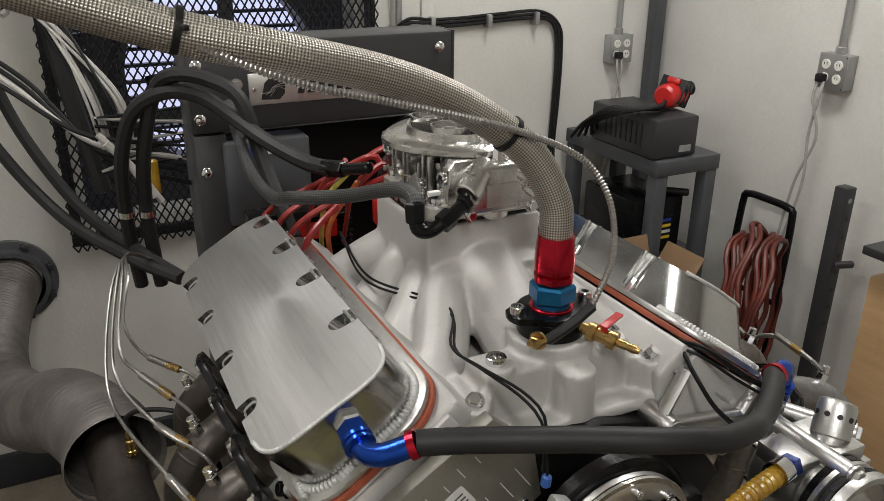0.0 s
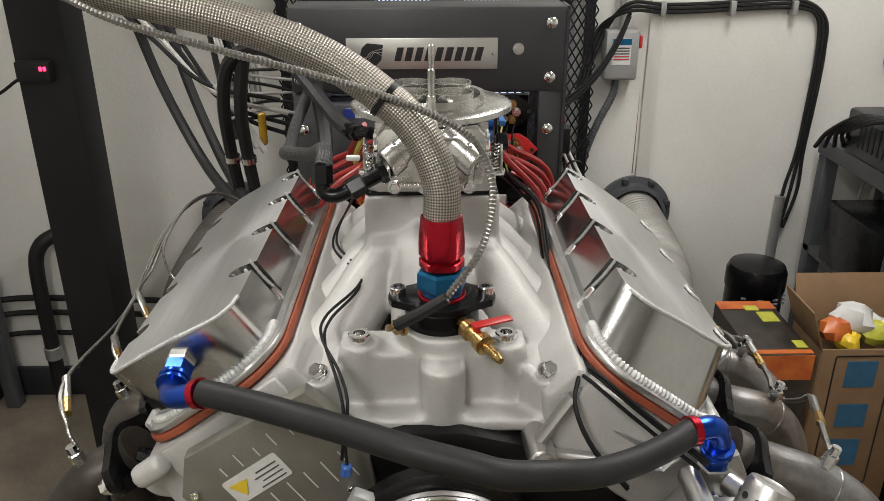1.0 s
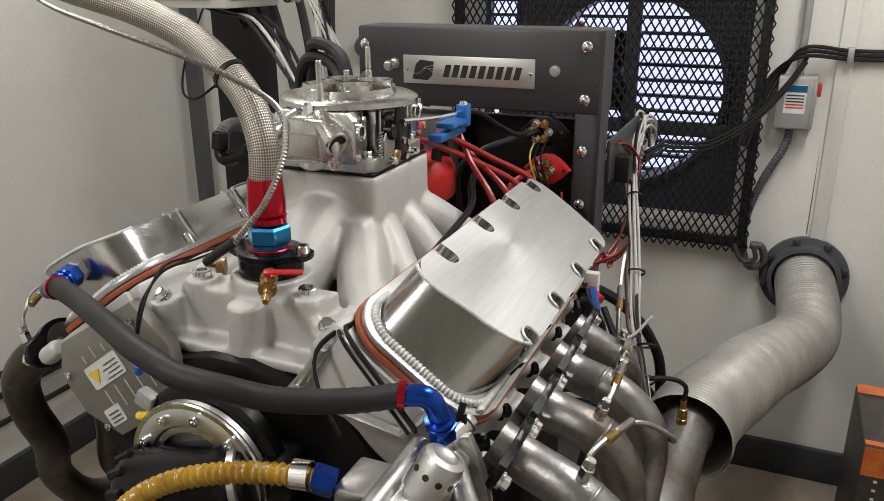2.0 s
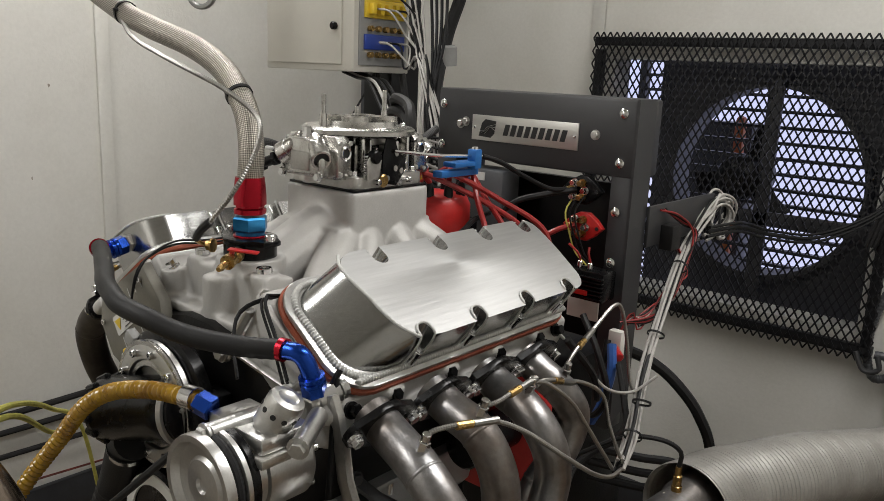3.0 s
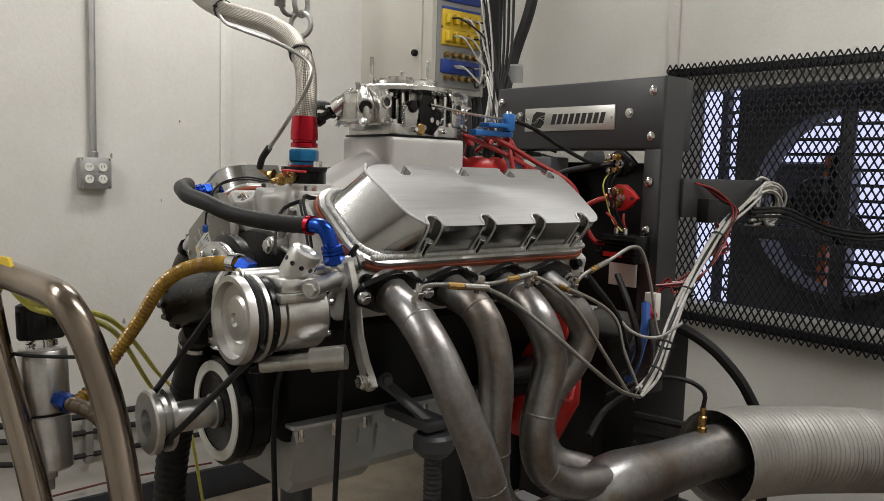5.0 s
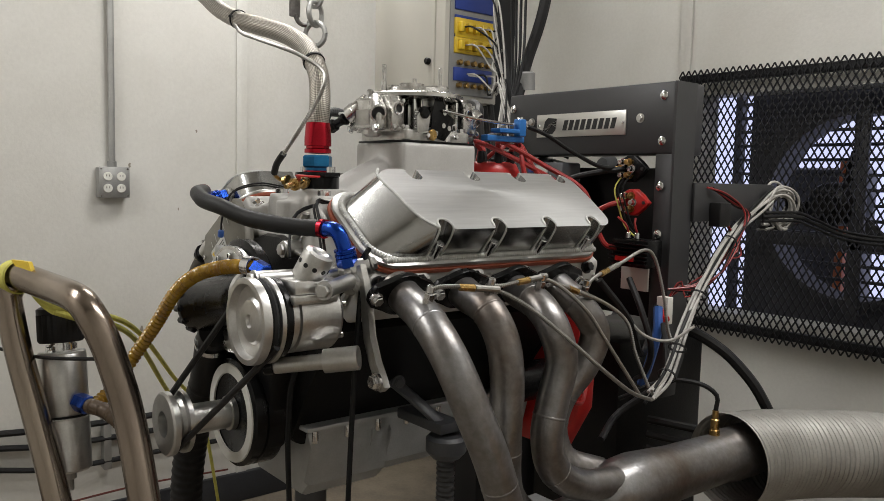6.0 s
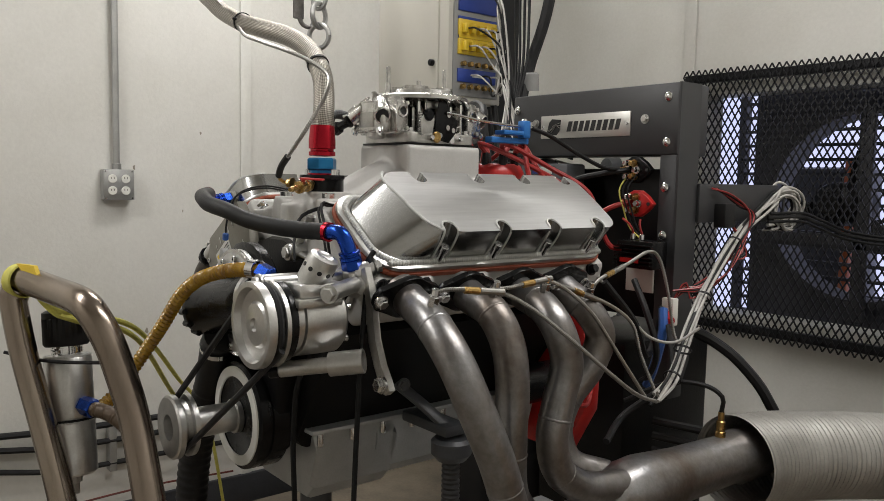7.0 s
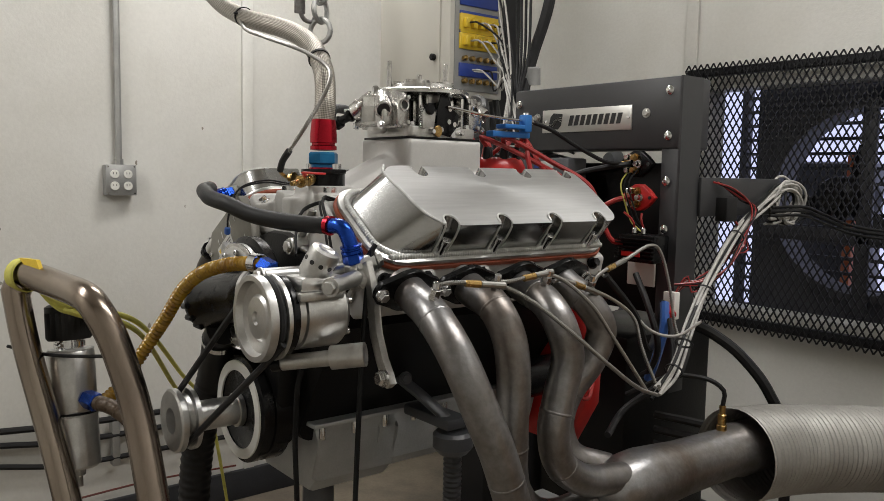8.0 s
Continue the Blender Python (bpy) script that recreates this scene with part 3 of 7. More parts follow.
for M in (BANK_R, BANK_L):
    bm = B()
    prism(bm, [(-0.02, -0.012), (0.176, -0.012), (0.190, -0.045), (0.196, -0.085), (0.170, -0.115), (0.02, -0.115), (-0.03, -0.06)], 0.535,
          M @ Matrix(((1, 0, 0, 0), (0, 0, 1, -0.062), (0, 1, 0, 0), (0, 0, 0, 1))), 0.006)
    for y in (-0.026, 0.090, 0.206, 0.315):
        cyl(bm, M @ Vector((0.185, y, -0.045)), M @ Vector((0.211, y, -0.058)), 0.030, 20, 0.006)
        for dy in (-0.05, 0.052):
            cyl(bm, M @ Vector((0.150, y + dy, -0.02)), M @ Vector((0.190, y + dy, -0.02)), 0.014, 14, 0.004)
    hd = part("cylinder_head", cast(bm, 0.0042, 5), CAST, eng, "cast aluminium cylinder head")
    for y in (-0.045, 0.03, 0.144, 0.262, 0.37, 0.43):
        bm = B()
        hexbolt(bm, M @ Vector((0.183, y, -0.020)), M.to_3x3() @ Vector((0.6, 0, 0.8)), 0.0085, 0.016)
        part("head_bolt", bm, BLACKANO, hd, "black head bolt")
    bm = B()
    box(bm, (0.075, -0.066, -0.055), (0.16, 0.010, 0.085), M, 0.004)
    part("end_pad", bm, CAST, hd)
bm = B()
prism(bm, [(-0.125, 0.828), (0.125, 0.828), (0.112, 0.80), (0.108, 0.725), (0.085, 0.700), (-0.085, 0.700), (-0.108, 0.725), (-0.112, 0.80)], 0.17, Matrix(((1, 0, 0, 0), (0, 0, 1, -0.050), (0, 1, 0, 0), (0, 0, 0, 1))), 0.010)
prism(bm, [(-0.125, 0.828), (0.125, 0.828), (0.112, 0.80), (0.108, 0.735), (0.092, 0.716), (-0.092, 0.716), (-0.108, 0.735), (-0.112, 0.80)], 0.40, Matrix(((1, 0, 0, 0), (0, 0, 1, 0.08), (0, 1, 0, 0), (0, 0, 0, 1))), 0.008)
box(bm, (0, 0.215, 0.833), (0.27, 0.56, 0.008), None, 0.002)
sump = part("oil_pan", bm, PANALU, eng, "fabricated aluminium oil pan")
for y in (-0.045, 0.02, 0.085, 0.15, 0.225, 0.30):
    bm = B()
    capscrew(bm, (0.127, y, 0.829), (0, 0, -1), 0.006, 0.022)
    part("pan_bolt", bm, CHROME, sump)


# ---- valve covers ----
def valve_cover(M, label, upright):
    """One casting serves both banks, turned end for end: its front end is raked on one, upright on the other."""
    t = thing("valve_cover", label, "valve cover", M @ Vector((0.08, 0.2, 0)), "valve covers")
    bm = B()
    prof = [(0.000, 0.004), (0.000, 0.0610), (0.052, 0.0735), (0.112, 0.0800), (0.165, 0.0790), (0.160, 0.004)] if upright else [(0.000, 0.004), (0.000, 0.0650), (0.050, 0.0690), (0.085, 0.0700), (0.165, 0.0690), (0.160, 0.004)]
    rows = []
    for k in range(2):
        row = []
        for u, h in prof:
            f = h / 0.070
            y = (-0.044 if upright else -0.044 + 0.044 * f + 0.026 * f * u / 0.16) if k == 0 else (0.462 + 0.012 * f - 0.01 * f * u / 0.16)
            row.append(bm.verts.new(M @ Vector((u, y, h))))
        rows.append(row)
    m = len(prof)
    for i in range(m):
        bm.faces.new((rows[0][i], rows[0][(i + 1) % m], rows[1][(i + 1) % m], rows[1][i]))
    bm.faces.new(rows[0][::-1])
    bm.faces.new(rows[1])
    bm.verts.ensure_lookup_table()
    ends = [[bm.edges.get((r[0], r[1])), bm.edges.get((r[-2], r[-1]))] for r in rows]
    bmesh.ops.bevel(bm, geom=ends[1], offset=0.030, segments=6, profile=0.5, affect="EDGES", clamp_overlap=True)
    bmesh.ops.bevel(bm, geom=ends[0], offset=0.046, segments=9, profile=0.5, affect="EDGES", clamp_overlap=True)
    tool = B()
    for y in (0.060, 0.175, 0.295, 0.412):
        m2 = M @ pose(0.166, y, 0.012, 0, -8, 0)
        prism(tool, rounded(-0.017, -0.013, 0.04, 0.013, 0.0125), 0.09, m2)
    for y in (0.085, 0.215, 0.330, 0.440):
        m2 = M @ pose(0.006, y, 0.012, 0, 10, 0)
        prism(tool, rounded(-0.04, -0.013, 0.016, 0.013, 0.0125), 0.09, m2)
    bm = cut(bm, tool)
    bm.normal_update()
    up = M.to_3x3() @ Vector((0, 0, 1))
    for f in bm.faces:
        f.material_index = 0 if f.normal.dot(up) > 0.9 else 1
    body = part("body", bm, SHEET, t, "brushed sheet aluminium cover body", 22)
    body.data.materials.append(BRIGHTSHEET)
    bm = B()
    prism(bm, rounded(-0.014, -0.060, 0.176, 0.474, 0.054, 8), 0.007, M, 0.0015)
    part("flange", bm, MACHINED, t)
    bm = B()
    prism(bm, rounded(-0.017, -0.063, 0.179, 0.477, 0.056, 8), 0.0075, M @ Matrix.Translation((0, 0, -0.009)), 0.002)
    part("gasket", bm, GASKET, t, "orange rubber gasket")
    loop = rounded(-0.002, -0.047, 0.164, 0.466, 0.046, 8)
    loop = [M @ Vector((x, y, 0.0090)) for x, y in loop]
    loop = [M @ Vector((-0.002, 0.02, 0.009))] + loop[27:] + loop[:18]
    bm = B()
    sweep(bm, loop, 0.0045, 10, 0.0012, lambda s, L: 1 + 0.2 * math.sin(s * 1250) + 0.08 * noise.noise((s * 60, 0, 0)), False)
    part("weld_bead", bm, WELD, t, "rippled weld bead along the base")
    top = [M @ Vector((u, y, h)) for u, y, h in ((0.001, 0.004, 0.0615), (0.006, -0.018, 0.0625), (0.020, -0.035, 0.0660), (0.046, -0.0435, 0.0722), (0.080, -0.0440, 0.0770), (0.118, -0.0435, 0.0802), (0.144, -0.035, 0.0796), (0.158, -0.018, 0.0793), (0.163, 0.004, 0.0792))] if upright else []
    for u, h in () if upright else ((0.003, 0.0660), (0.020, 0.0670), (0.045, 0.0682), (0.080, 0.0695), (0.115, 0.0694), (0.140, 0.0693), (0.160, 0.0692)):
        f = h / 0.070
        top.append(M @ Vector((u, -0.044 + 0.044 * f + 0.026 * f * u / 0.16 + (0.020 if u < 0.01 or u > 0.15 else 0.006 if u < 0.03 or u > 0.13 else 0), h)))
    bm = B()
    sweep(bm, top, 0.0024, 8, 0.0013, lambda s, L: 1 + 0.15 * math.sin(s * 1250), True)
    part("weld_bead", bm, WELD, t, "rippled weld bead along the top edge")
    for y in (0.060, 0.175, 0.295, 0.412):
        bm = B()
        half = [(0.162, 0.0140, 0.012), (0.165, 0.0142, 0.045), (0.162, 0.0138, 0.0680), (0.150, 0.0125, 0.0715), (0.143, 0.006, 0.0722)]
        path = [M @ Vector((u, y - w, hh)) for u, w, hh in half] + [M @ Vector((u, y + w, hh)) for u, w, hh in half[::-1]]
        sweep(bm, path, 0.0017, 6, 0.0014, lambda s, L: 1 + 0.15 * math.sin(s * 1300))
        part("weld_bead", bm, WELD, t)
        bm = B()
        cyl(bm, M @ Vector((0.164, y, 0.006)), M @ Vector((0.164, y, 0.036)), 0.0055, 12, 0.001)
        capscrew(bm, M @ Vector((0.164, y, 0.030)), M.to_3x3() @ Vector((0, 0, 1)), 0.0075, 0.010)
        part("cover_bolt", bm, CHROME, t)
    for y in (0.085, 0.215, 0.330, 0.440):
        bm = B()
        capscrew(bm, M @ Vector((0.004, y, 0.007)), M.to_3x3() @ Vector((0, 0, 1)), 0.0065, 0.020)
        part("cover_bolt", bm, CHROME, t)
        for dy in (-0.0135, 0.0135):
            bm = B()
            sweep(bm, [M @ Vector((0.004, y + dy, 0.010)), M @ Vector((0.007, y + dy, 0.04)), M @ Vector((0.006, y + dy, 0.0665))], 0.0022, 6, 0.003, lambda s, L: 1 + 0.2 * math.sin(s * 1300))
            part("weld_bead", bm, WELD, t)
    return t


valve_cover(BANK_R, "fabricated brushed aluminium valve cover with welded scalloped sides", False)
valve_cover(BANK_L, "fabricated brushed aluminium valve cover with breather hose fitting", True)

# ---- intake manifold ----
man = thing("intake_manifold", "bead-blasted cast aluminium single-plane intake manifold", "intake manifold", (0, 0.2, 1.12))
bm = B()
for (x0, x1, y0, y1, z0, z1) in ((-0.083, 0.083, 0.165, 0.345, 1.22, 1.334), (-0.076, 0.076, 0.14, 0.36, 1.20, 1.28), (-0.135, 0.135, -0.01, 0.46, 1.135, 1.175)):
    box(bm, ((x0 + x1) / 2, (y0 + y1) / 2, (z0 + z1) / 2), (x1 - x0, y1 - y0, z1 - z0))
for sx in (-1, 1):
    for y0, y1, yd in ((0.195, 0.045, 0.045), (0.225, 0.155, 0.155), (0.275, 0.27, 0.27), (0.31, 0.40, 0.40)):
        sweep(bm, [(sx * 0.030, y0, 1.258), (sx * 0.068, y0 + (y1 - y0) * 0.30, 1.236), (sx * 0.105, y0 + (y1 - y0) * 0.72, 1.198), (sx * 0.145, yd, 1.160), (sx * 0.175, yd, 1.134)], 0.036, 14, 0.015, flat=1.12)
sweep(bm, [(0, 0.24, 1.262), (0, 0.17, 1.250), (0, 0.10, 1.222), (0, 0.03, 1.185)], 0.054, 16, 0.015, lambda s, L: 1.1 - 0.25 * s / L)
sweep(bm, [(0, 0.27, 1.262), (0, 0.34, 1.25), (0, 0.40, 1.222), (0, 0.45, 1.18)], 0.054, 16, 0.015)
# front water crossover
box(bm, (0.0, 0.006, 1.175), (0.245, 0.056, 0.055))
box(bm, (0.0, 0.006, 1.200), (0.20, 0.056, 0.05))
box(bm, (0.0, -0.008, 1.157), (0.255, 0.095, 0.016))
for sx in (-1, 1):
    cyl(bm, (sx * 0.078, -0.004, 1.16), (sx * 0.078, -0.004, 1.232), 0.022, 20)
    cyl(bm, (sx * 0.120, -0.034, 1.15), (sx * 0.120, -0.034, 1.205), 0.017, 16)
    sweep(bm, [(sx * 0.104, -0.026, 1.150), (sx * 0.104, -0.026, 1.21)], 0.010, 10)
cyl(bm, (0.010, -0.035, 1.155), (0.010, -0.035, 1.222), 0.024, 20)
cyl(bm, (0.010, 0.022, 1.18), (0.010, 0.022, 1.243), 0.052, 28)
part("casting", cast(bm, 0.0038, 5), CAST, man, angle=60)
bm = B()
box(bm, (0, 0.255, 1.3365), (0.160, 0.172, 0.004), None, 0.001)
part("carb_gasket", bm, BLACKANO, man)
for p, r in (((-0.078, -0.004, 1.231), 0.012), ((0.078, -0.004, 1.231), 0.012)):
    bm = B()
    capscrew(bm, p, (0, 0, 1), r, 0.010)
    part("pipe_plug", bm, CHROME, man)
for p in ((-0.118, -0.03, 1.206), (0.118, -0.03, 1.206), (-0.150, 0.10, 1.200), (0.150, 0.10, 1.200), (0.150, 0.22, 1.2), (-0.150, 0.22, 1.2)):
    bm = B()
    hexbolt(bm, p, (0.35 * (1 if p[0] > 0 else -1), -0.5, 0.8), 0.008, 0.014)
    part("manifold_bolt", bm, CHROME, man)

# ---- carburettor ----
KY = 0.252
carb = thing("carburetor", "bright four-barrel racing carburetor on the manifold", "carburetor", (0, KY, 1.339))
bm = B()
prism(bm, rounded(-0.078, KY - 0.082, 0.078, KY + 0.082, 0.012), 0.017, Matrix.Translation((0, 0, 1.339)), 0.002)
part("throttle_plate", bm, DULL, carb)
bm = B()
box(bm, (0, KY, 1.378), (0.112, 0.120, 0.046), None, 0.005)
trunk = part("main_body", bm, POLISHED, carb)
for sx in (-1, 1):
    for y, w, z, hgt in ((-0.052, 0.007, 1.382, 0.056), (-0.036, 0.005, 1.384, 0.050), (-0.022, 0.006, 1.376, 0.040), (0.012, 0.005, 1.384, 0.050), (0.026, 0.007, 1.380, 0.050), (0.052, 0.007, 1.382, 0.056)):
        bm = B()
        box(bm, (sx * 0.060, KY + y, z), (0.018, w, hgt), None, 0.002)
        part("rib", bm, POLISHED, trunk)
    for y, z in ((-0.044, 1.378), (-0.029, 1.392), (-0.006, 1.398), (0.040, 1.372)):
        bm = B()
        box(bm, (sx * 0.0565, KY + y, z), (0.002, 0.007, 0.018), None, 0.0008)
        part("recess", bm, BLACKINK, trunk)
    for z in (1.360, 1.372):
        bm = B()
        sweep(bm, [(sx * 0.064, KY - 0.050, z), (sx * 0.072, KY - 0.020, z + 0.004), (sx * 0.070, KY + 0.030, z - 0.004), (sx * 0.066, KY + 0.052, z)], 0.0022, 6)
        part("link_rod", bm, CHROME, trunk)
    for y, z, r, x in ((-0.03, 1.362, 0.009, 0.074), (0.035, 1.366, 0.008, 0.072), (0.0, 1.395, 0.007, 0.070)):
        bm = B()
        lathe(bm, [(0, 0), (r, 0), (r, x - 0.056), (r * 0.7, x - 0.052), (r * 0.35, x - 0.052), (r * 0.3, x - 0.056), (0, x - 0.056)], (sx * 0.052, KY + y, z), (sx, 0, 0), 16)
        part("boss", bm, DULL, trunk)

bm = B()
lathe(bm, [(0.058, -0.014), (0.060, 0.0), (0.062, 0.011), (0.067, 0.012), (0.068, 0.004), (0.094, 0.003), (0.099, 0.0), (0.099, -0.006), (0.092, -0.009), (0.060, -0.012)], (0, KY, 1.420), (0, 0, 1), 48,
      lambda a, h: 1 + (0.028 * math.cos(4 * a) if h < 0.01 else 0))
part("air_horn", bm, POLISHED, carb, "scalloped bright air horn")
bm = B()
cyl(bm, (0, KY, 1.399), (0, KY, 1.408), 0.062, 40)
part("air_horn_floor", bm, DULL, carb)
for sx in (-1, 1):
    for sy in (-1, 1):
        bm = B()
        c = (sx * 0.0265, KY + sy * 0.031, 1.404)
        lathe(bm, [(0.0, 0.006), (0.019, 0.006), (0.0215, 0.014), (0.0235, 0.034), (0.0255, 0.034), (0.0255, 0.0), (0.0, 0.0)], c, (0, 0, 1), 28)
        v = part("venturi", bm, POLISHED, carb)
        bm = B()
        lathe(bm, [(0.008, 0), (0.010, 0), (0.010, 0.018), (0.008, 0.018), (0.008, 0)], (c[0], c[1], 1.416), (0, 0, 1), 16)
        box(bm, (sx * 0.013, c[1], 1.428), (0.026, 0.006, 0.008), None, 0.001)
        part("booster", bm, DULL, v)
for x, y, h in ((0.0, KY - 0.078, 0.052), (0.0, KY + 0.062, 0.058), (0.0, KY - 0.004, 0.034)):
    bm = B()
    cyl(bm, (x, y, 1.412), (x, y, 1.418 + h), 0.0042, 12, 0.001)
    cyl(bm, (x, y, 1.412), (x, y, 1.418 + h * 0.5), 0.0075, 8, 0.002, 0.005)
    part("stud", bm, POLISHED, carb)


def fuel_bowl(y, d):
    """Black metering block, side plate with a sight hole, and a chamfered float bowl with canted inlets."""
    m = Matrix(((1, 0, 0, 0), (0, 0, d, y), (0, 1, 0, 0), (0, 0, 0, 1)))
    bm = B()
    prism(bm, [(-0.060, 1.352), (0.060, 1.352), (0.064, 1.362), (0.063, 1.404), (0.054, 1.413), (-0.054, 1.413), (-0.063, 1.404), (-0.064, 1.362)], 0.028, m, 0.003)
    bowl = part("fuel_bowl", bm, POLISHED, carb)
    bm = B()
    m2 = Matrix.Translation((0, d * 0.0275, 0)) @ m
    prism(bm, [(-0.046, 1.354), (0.046, 1.354), (0.050, 1.366), (0.048, 1.392), (0.030, 1.410), (-0.030, 1.410), (-0.048, 1.392), (-0.050, 1.366)], 0.024, m2, 0.007, 3)
    part("float_chamber", bm, POLISHED, bowl)
    bm = B()
    box(bm, (0, y - d * 0.005, 1.380), (0.108, 0.013, 0.058), None, 0.002)
    part("metering_block", bm, BLACKANO, bowl, "black metering block")
    bm = B()
    box(bm, (0, y + d * 0.0515, 1.376), (0.044, 0.004, 0.026), None, 0.001)
    part("cover_plate", bm, DULL, bowl)
    bm = B()
    lathe(bm, [(0, 0), (0.010, 0), (0.010, 0.006), (0.007, 0.010), (0.007, 0.016), (0.004, 0.020), (0, 0.020)], (0, y + d * 0.036, 1.405), (0, 0, 1), 6)
    part("needle_valve", bm, CHROME, bowl)
    for sx in (-1, 1):
        for z in (1.361, 1.400):
            bm = B()
            hexbolt(bm, (sx * 0.043, y + d * 0.049, z - 0.004), (0, d, 0), 0.0058, 0.008)
            part("bowl_screw", bm, CHROME, bowl)
        a = Vector((sx * 0.016, y + d * 0.034, 1.404))
        b = Vector((sx * 0.052, y + d * 0.052, 1.380))
        t = (b - a).normalized()
        bm = B()
        lathe(bm, [(0, -0.004), (0.013, -0.004), (0.0145, 0.0), (0.0145, 0.028), (0.0165, 0.029), (0.0165, 0.044), (0.0150, 0.046), (0.0125, 0.046), (0.0120, 0.038), (0, 0.038)], a, t, 24)
        barrel = part("inlet_boss", bm, POLISHED, bowl)
        bm = B()
        cyl(bm, a + t * 0.037, a + t * 0.0405, 0.0118, 20)
        part("inlet_bore", bm, BLACKINK, barrel, "dark open inlet")
        bm = B()
        lathe(bm, [(0.0065, 0), (0.0105, 0), (0.0105, 0.004), (0.009, 0.0055), (0.0065, 0.0045), (0.0065, 0)], (sx * 0.063, y + d * 0.014, 1.390), (sx, 0, 0), 20)
        ring = part("sight_ring", bm, CHROME, bowl)
        bm = B()
        cyl(bm, (sx * 0.0625, y + d * 0.014, 1.390), (sx * 0.0650, y + d * 0.014, 1.390), 0.0066, 16)
        part("sight_hole", bm, BLACKINK, ring)
        for dy, z in ((0.004, 1.404), (0.024, 1.404), (0.004, 1.362), (0.024, 1.360)):
            bm = B()
            hexbolt(bm, (sx * 0.0625, y + d * dy, z), (sx, 0, 0), 0.0036, 0.005, False)
            part("plate_screw", bm, DULL, bowl)
    bm = B()
    lathe(bm, [(0, 0), (0.017, 0), (0.018, 0.004), (0.018, 0.008), (0.012, 0.012), (0, 0.012)], (0, y + d * 0.030, 1.356), (0, 0, -1), 20)
    part("pump_housing", bm, DULL, bowl)
    return bowl


fuel_bowl(KY - 0.074, -1)
fuel_bowl(KY + 0.074, 1)
bm = B()
prism(bm, [(-0.022, -0.03), (0.012, -0.036), (0.03, -0.018), (0.034, 0.004), (0.016, 0.012), (0.006, 0.034), (-0.012, 0.036), (-0.02, 0.01)], 0.003, Matrix(((0, 0, 1, 0.080), (1, 0, 0, KY - 0.002), (0, 1, 0, 1.376), (0, 0, 0, 1))), 0.0006)
link = part("throttle_lever", bm, BLACKANO, carb, "black throttle lever plate with holes")
for y, z in ((KY + 0.008, 1.388), (KY + 0.006, 1.366), (KY + 0.020, 1.362), (KY - 0.012, 1.352)):
    bm = B()
    cyl(bm, (0.0825, y, z), (0.085, y, z), 0.0045, 14)
    part("lever_pin", bm, POLISHED, link)
for sx in (-1, 1):
    bm = B()
    cyl(bm, (sx * 0.05, KY - 0.036, 1.348), (sx * 0.092, KY - 0.036, 1.348), 0.0045, 12, 0.001)
    part("throttle_shaft", bm, CHROME, carb)
    bm = B()
    cyl(bm, (sx * 0.05, KY + 0.036, 1.348), (sx * 0.092, KY + 0.036, 1.348), 0.0045, 12, 0.001)
    part("throttle_shaft", bm, CHROME, carb)
    bm = B()
    pts = [(sx * 0.078 + 0.005 * math.cos(i * 0.9), KY - 0.056 + 0.005 * math.sin(i * 0.9), 1.352 + i * 0.00055) for i in range(64)]
    sweep(bm, pts, 0.0010, 5, 0.0018)
    part("return_spring", bm, CHROME, carb)
    bm = B()
    prism(bm, [(-0.014, -0.02), (0.012, -0.016), (0.016, 0.008), (-0.004, 0.02), (-0.016, 0.006)], 0.003, Matrix(((0, 0, 1, sx * 0.084), (1, 0, 0, KY - 0.045), (0, 1, 0, 1.372), (0, 0, 0, 1))), 0.0006)
    part("linkage_arm", bm, DULL, carb)
    bm = B()
    cyl(bm, (sx * 0.062, KY + 0.02, 1.346), (sx * 0.082, KY + 0.02, 1.346), 0.008, 6, 0.001)
    part("shaft_nut", bm, CHROME, carb)
    for dy in (-0.068, 0.068):
        bm = B()
        hexbolt(bm, (sx * 0.064, KY + dy, 1.356), (0, 0, 1), 0.006, 0.008)
        part("base_nut", bm, CHROME, carb)
bm = B()
cyl(bm, (0.079, KY - 0.045, 1.385), (0.094, KY - 0.045, 1.385), 0.010, 18, 0.002)
part("pump_cover", bm, BLACKANO, carb)
bm = B()
cyl(bm, (0.080, KY - 0.020, 1.349), (0.086, KY - 0.020, 1.349), 0.010, 18, 0.002)
part("cam", bm, BRASS, carb, "yellow pump cam")

carb.scale.z = 1.12

# throttle cable bracket and distributor behind the carburettor
thr = thing("throttle_bracket", "bright blue throttle cable bracket with clamp", "bracket", (0.10, 0.40, 1.34))
bm = B()
box(bm, (0.086, 0.415, 1.352), (0.022, 0.105, 0.012), None, 0.002)
box(bm, (0.092, 0.425, 1.368), (0.030, 0.075, 0.009), None, 0.002)
part("arm", bm, BLUEBR, thr)
bm = B()
box(bm, (0.098, 0.452, 1.376), (0.020, 0.020, 0.036), None, 0.003)
part("clamp_block", bm, BLUEBR, thr)
bm = B()
lathe(bm, [(0, 0), (0.007, 0), (0.006, 0.004), (0, 0.005)], (0.098, 0.452, 1.394), (0, 0, 1), 12)
part("screw", bm, CHROME, thr)
cab = thing("throttle_cable", "black sheathed throttle cable with bright end rod", "cable", (0.1, 0.4, 1.38))
bm = B()
sweep(bm, [(0.086, KY + 0.0, 1.398), (0.092, 0.36, 1.386), (0.098, 0.475, 1.380)], 0.0028, 8)
part("rod", bm, CHROME, cab)
bm = B()
sweep(bm, [(0.098, 0.475, 1.380), (0.102, 0.53, 1.365), (0.108, 0.60, 1.335), (0.118, 0.68, 1.305), (0.125, 0.74, 1.30)], 0.0048, 8)
part("sheath", bm, RUBBER, cab)

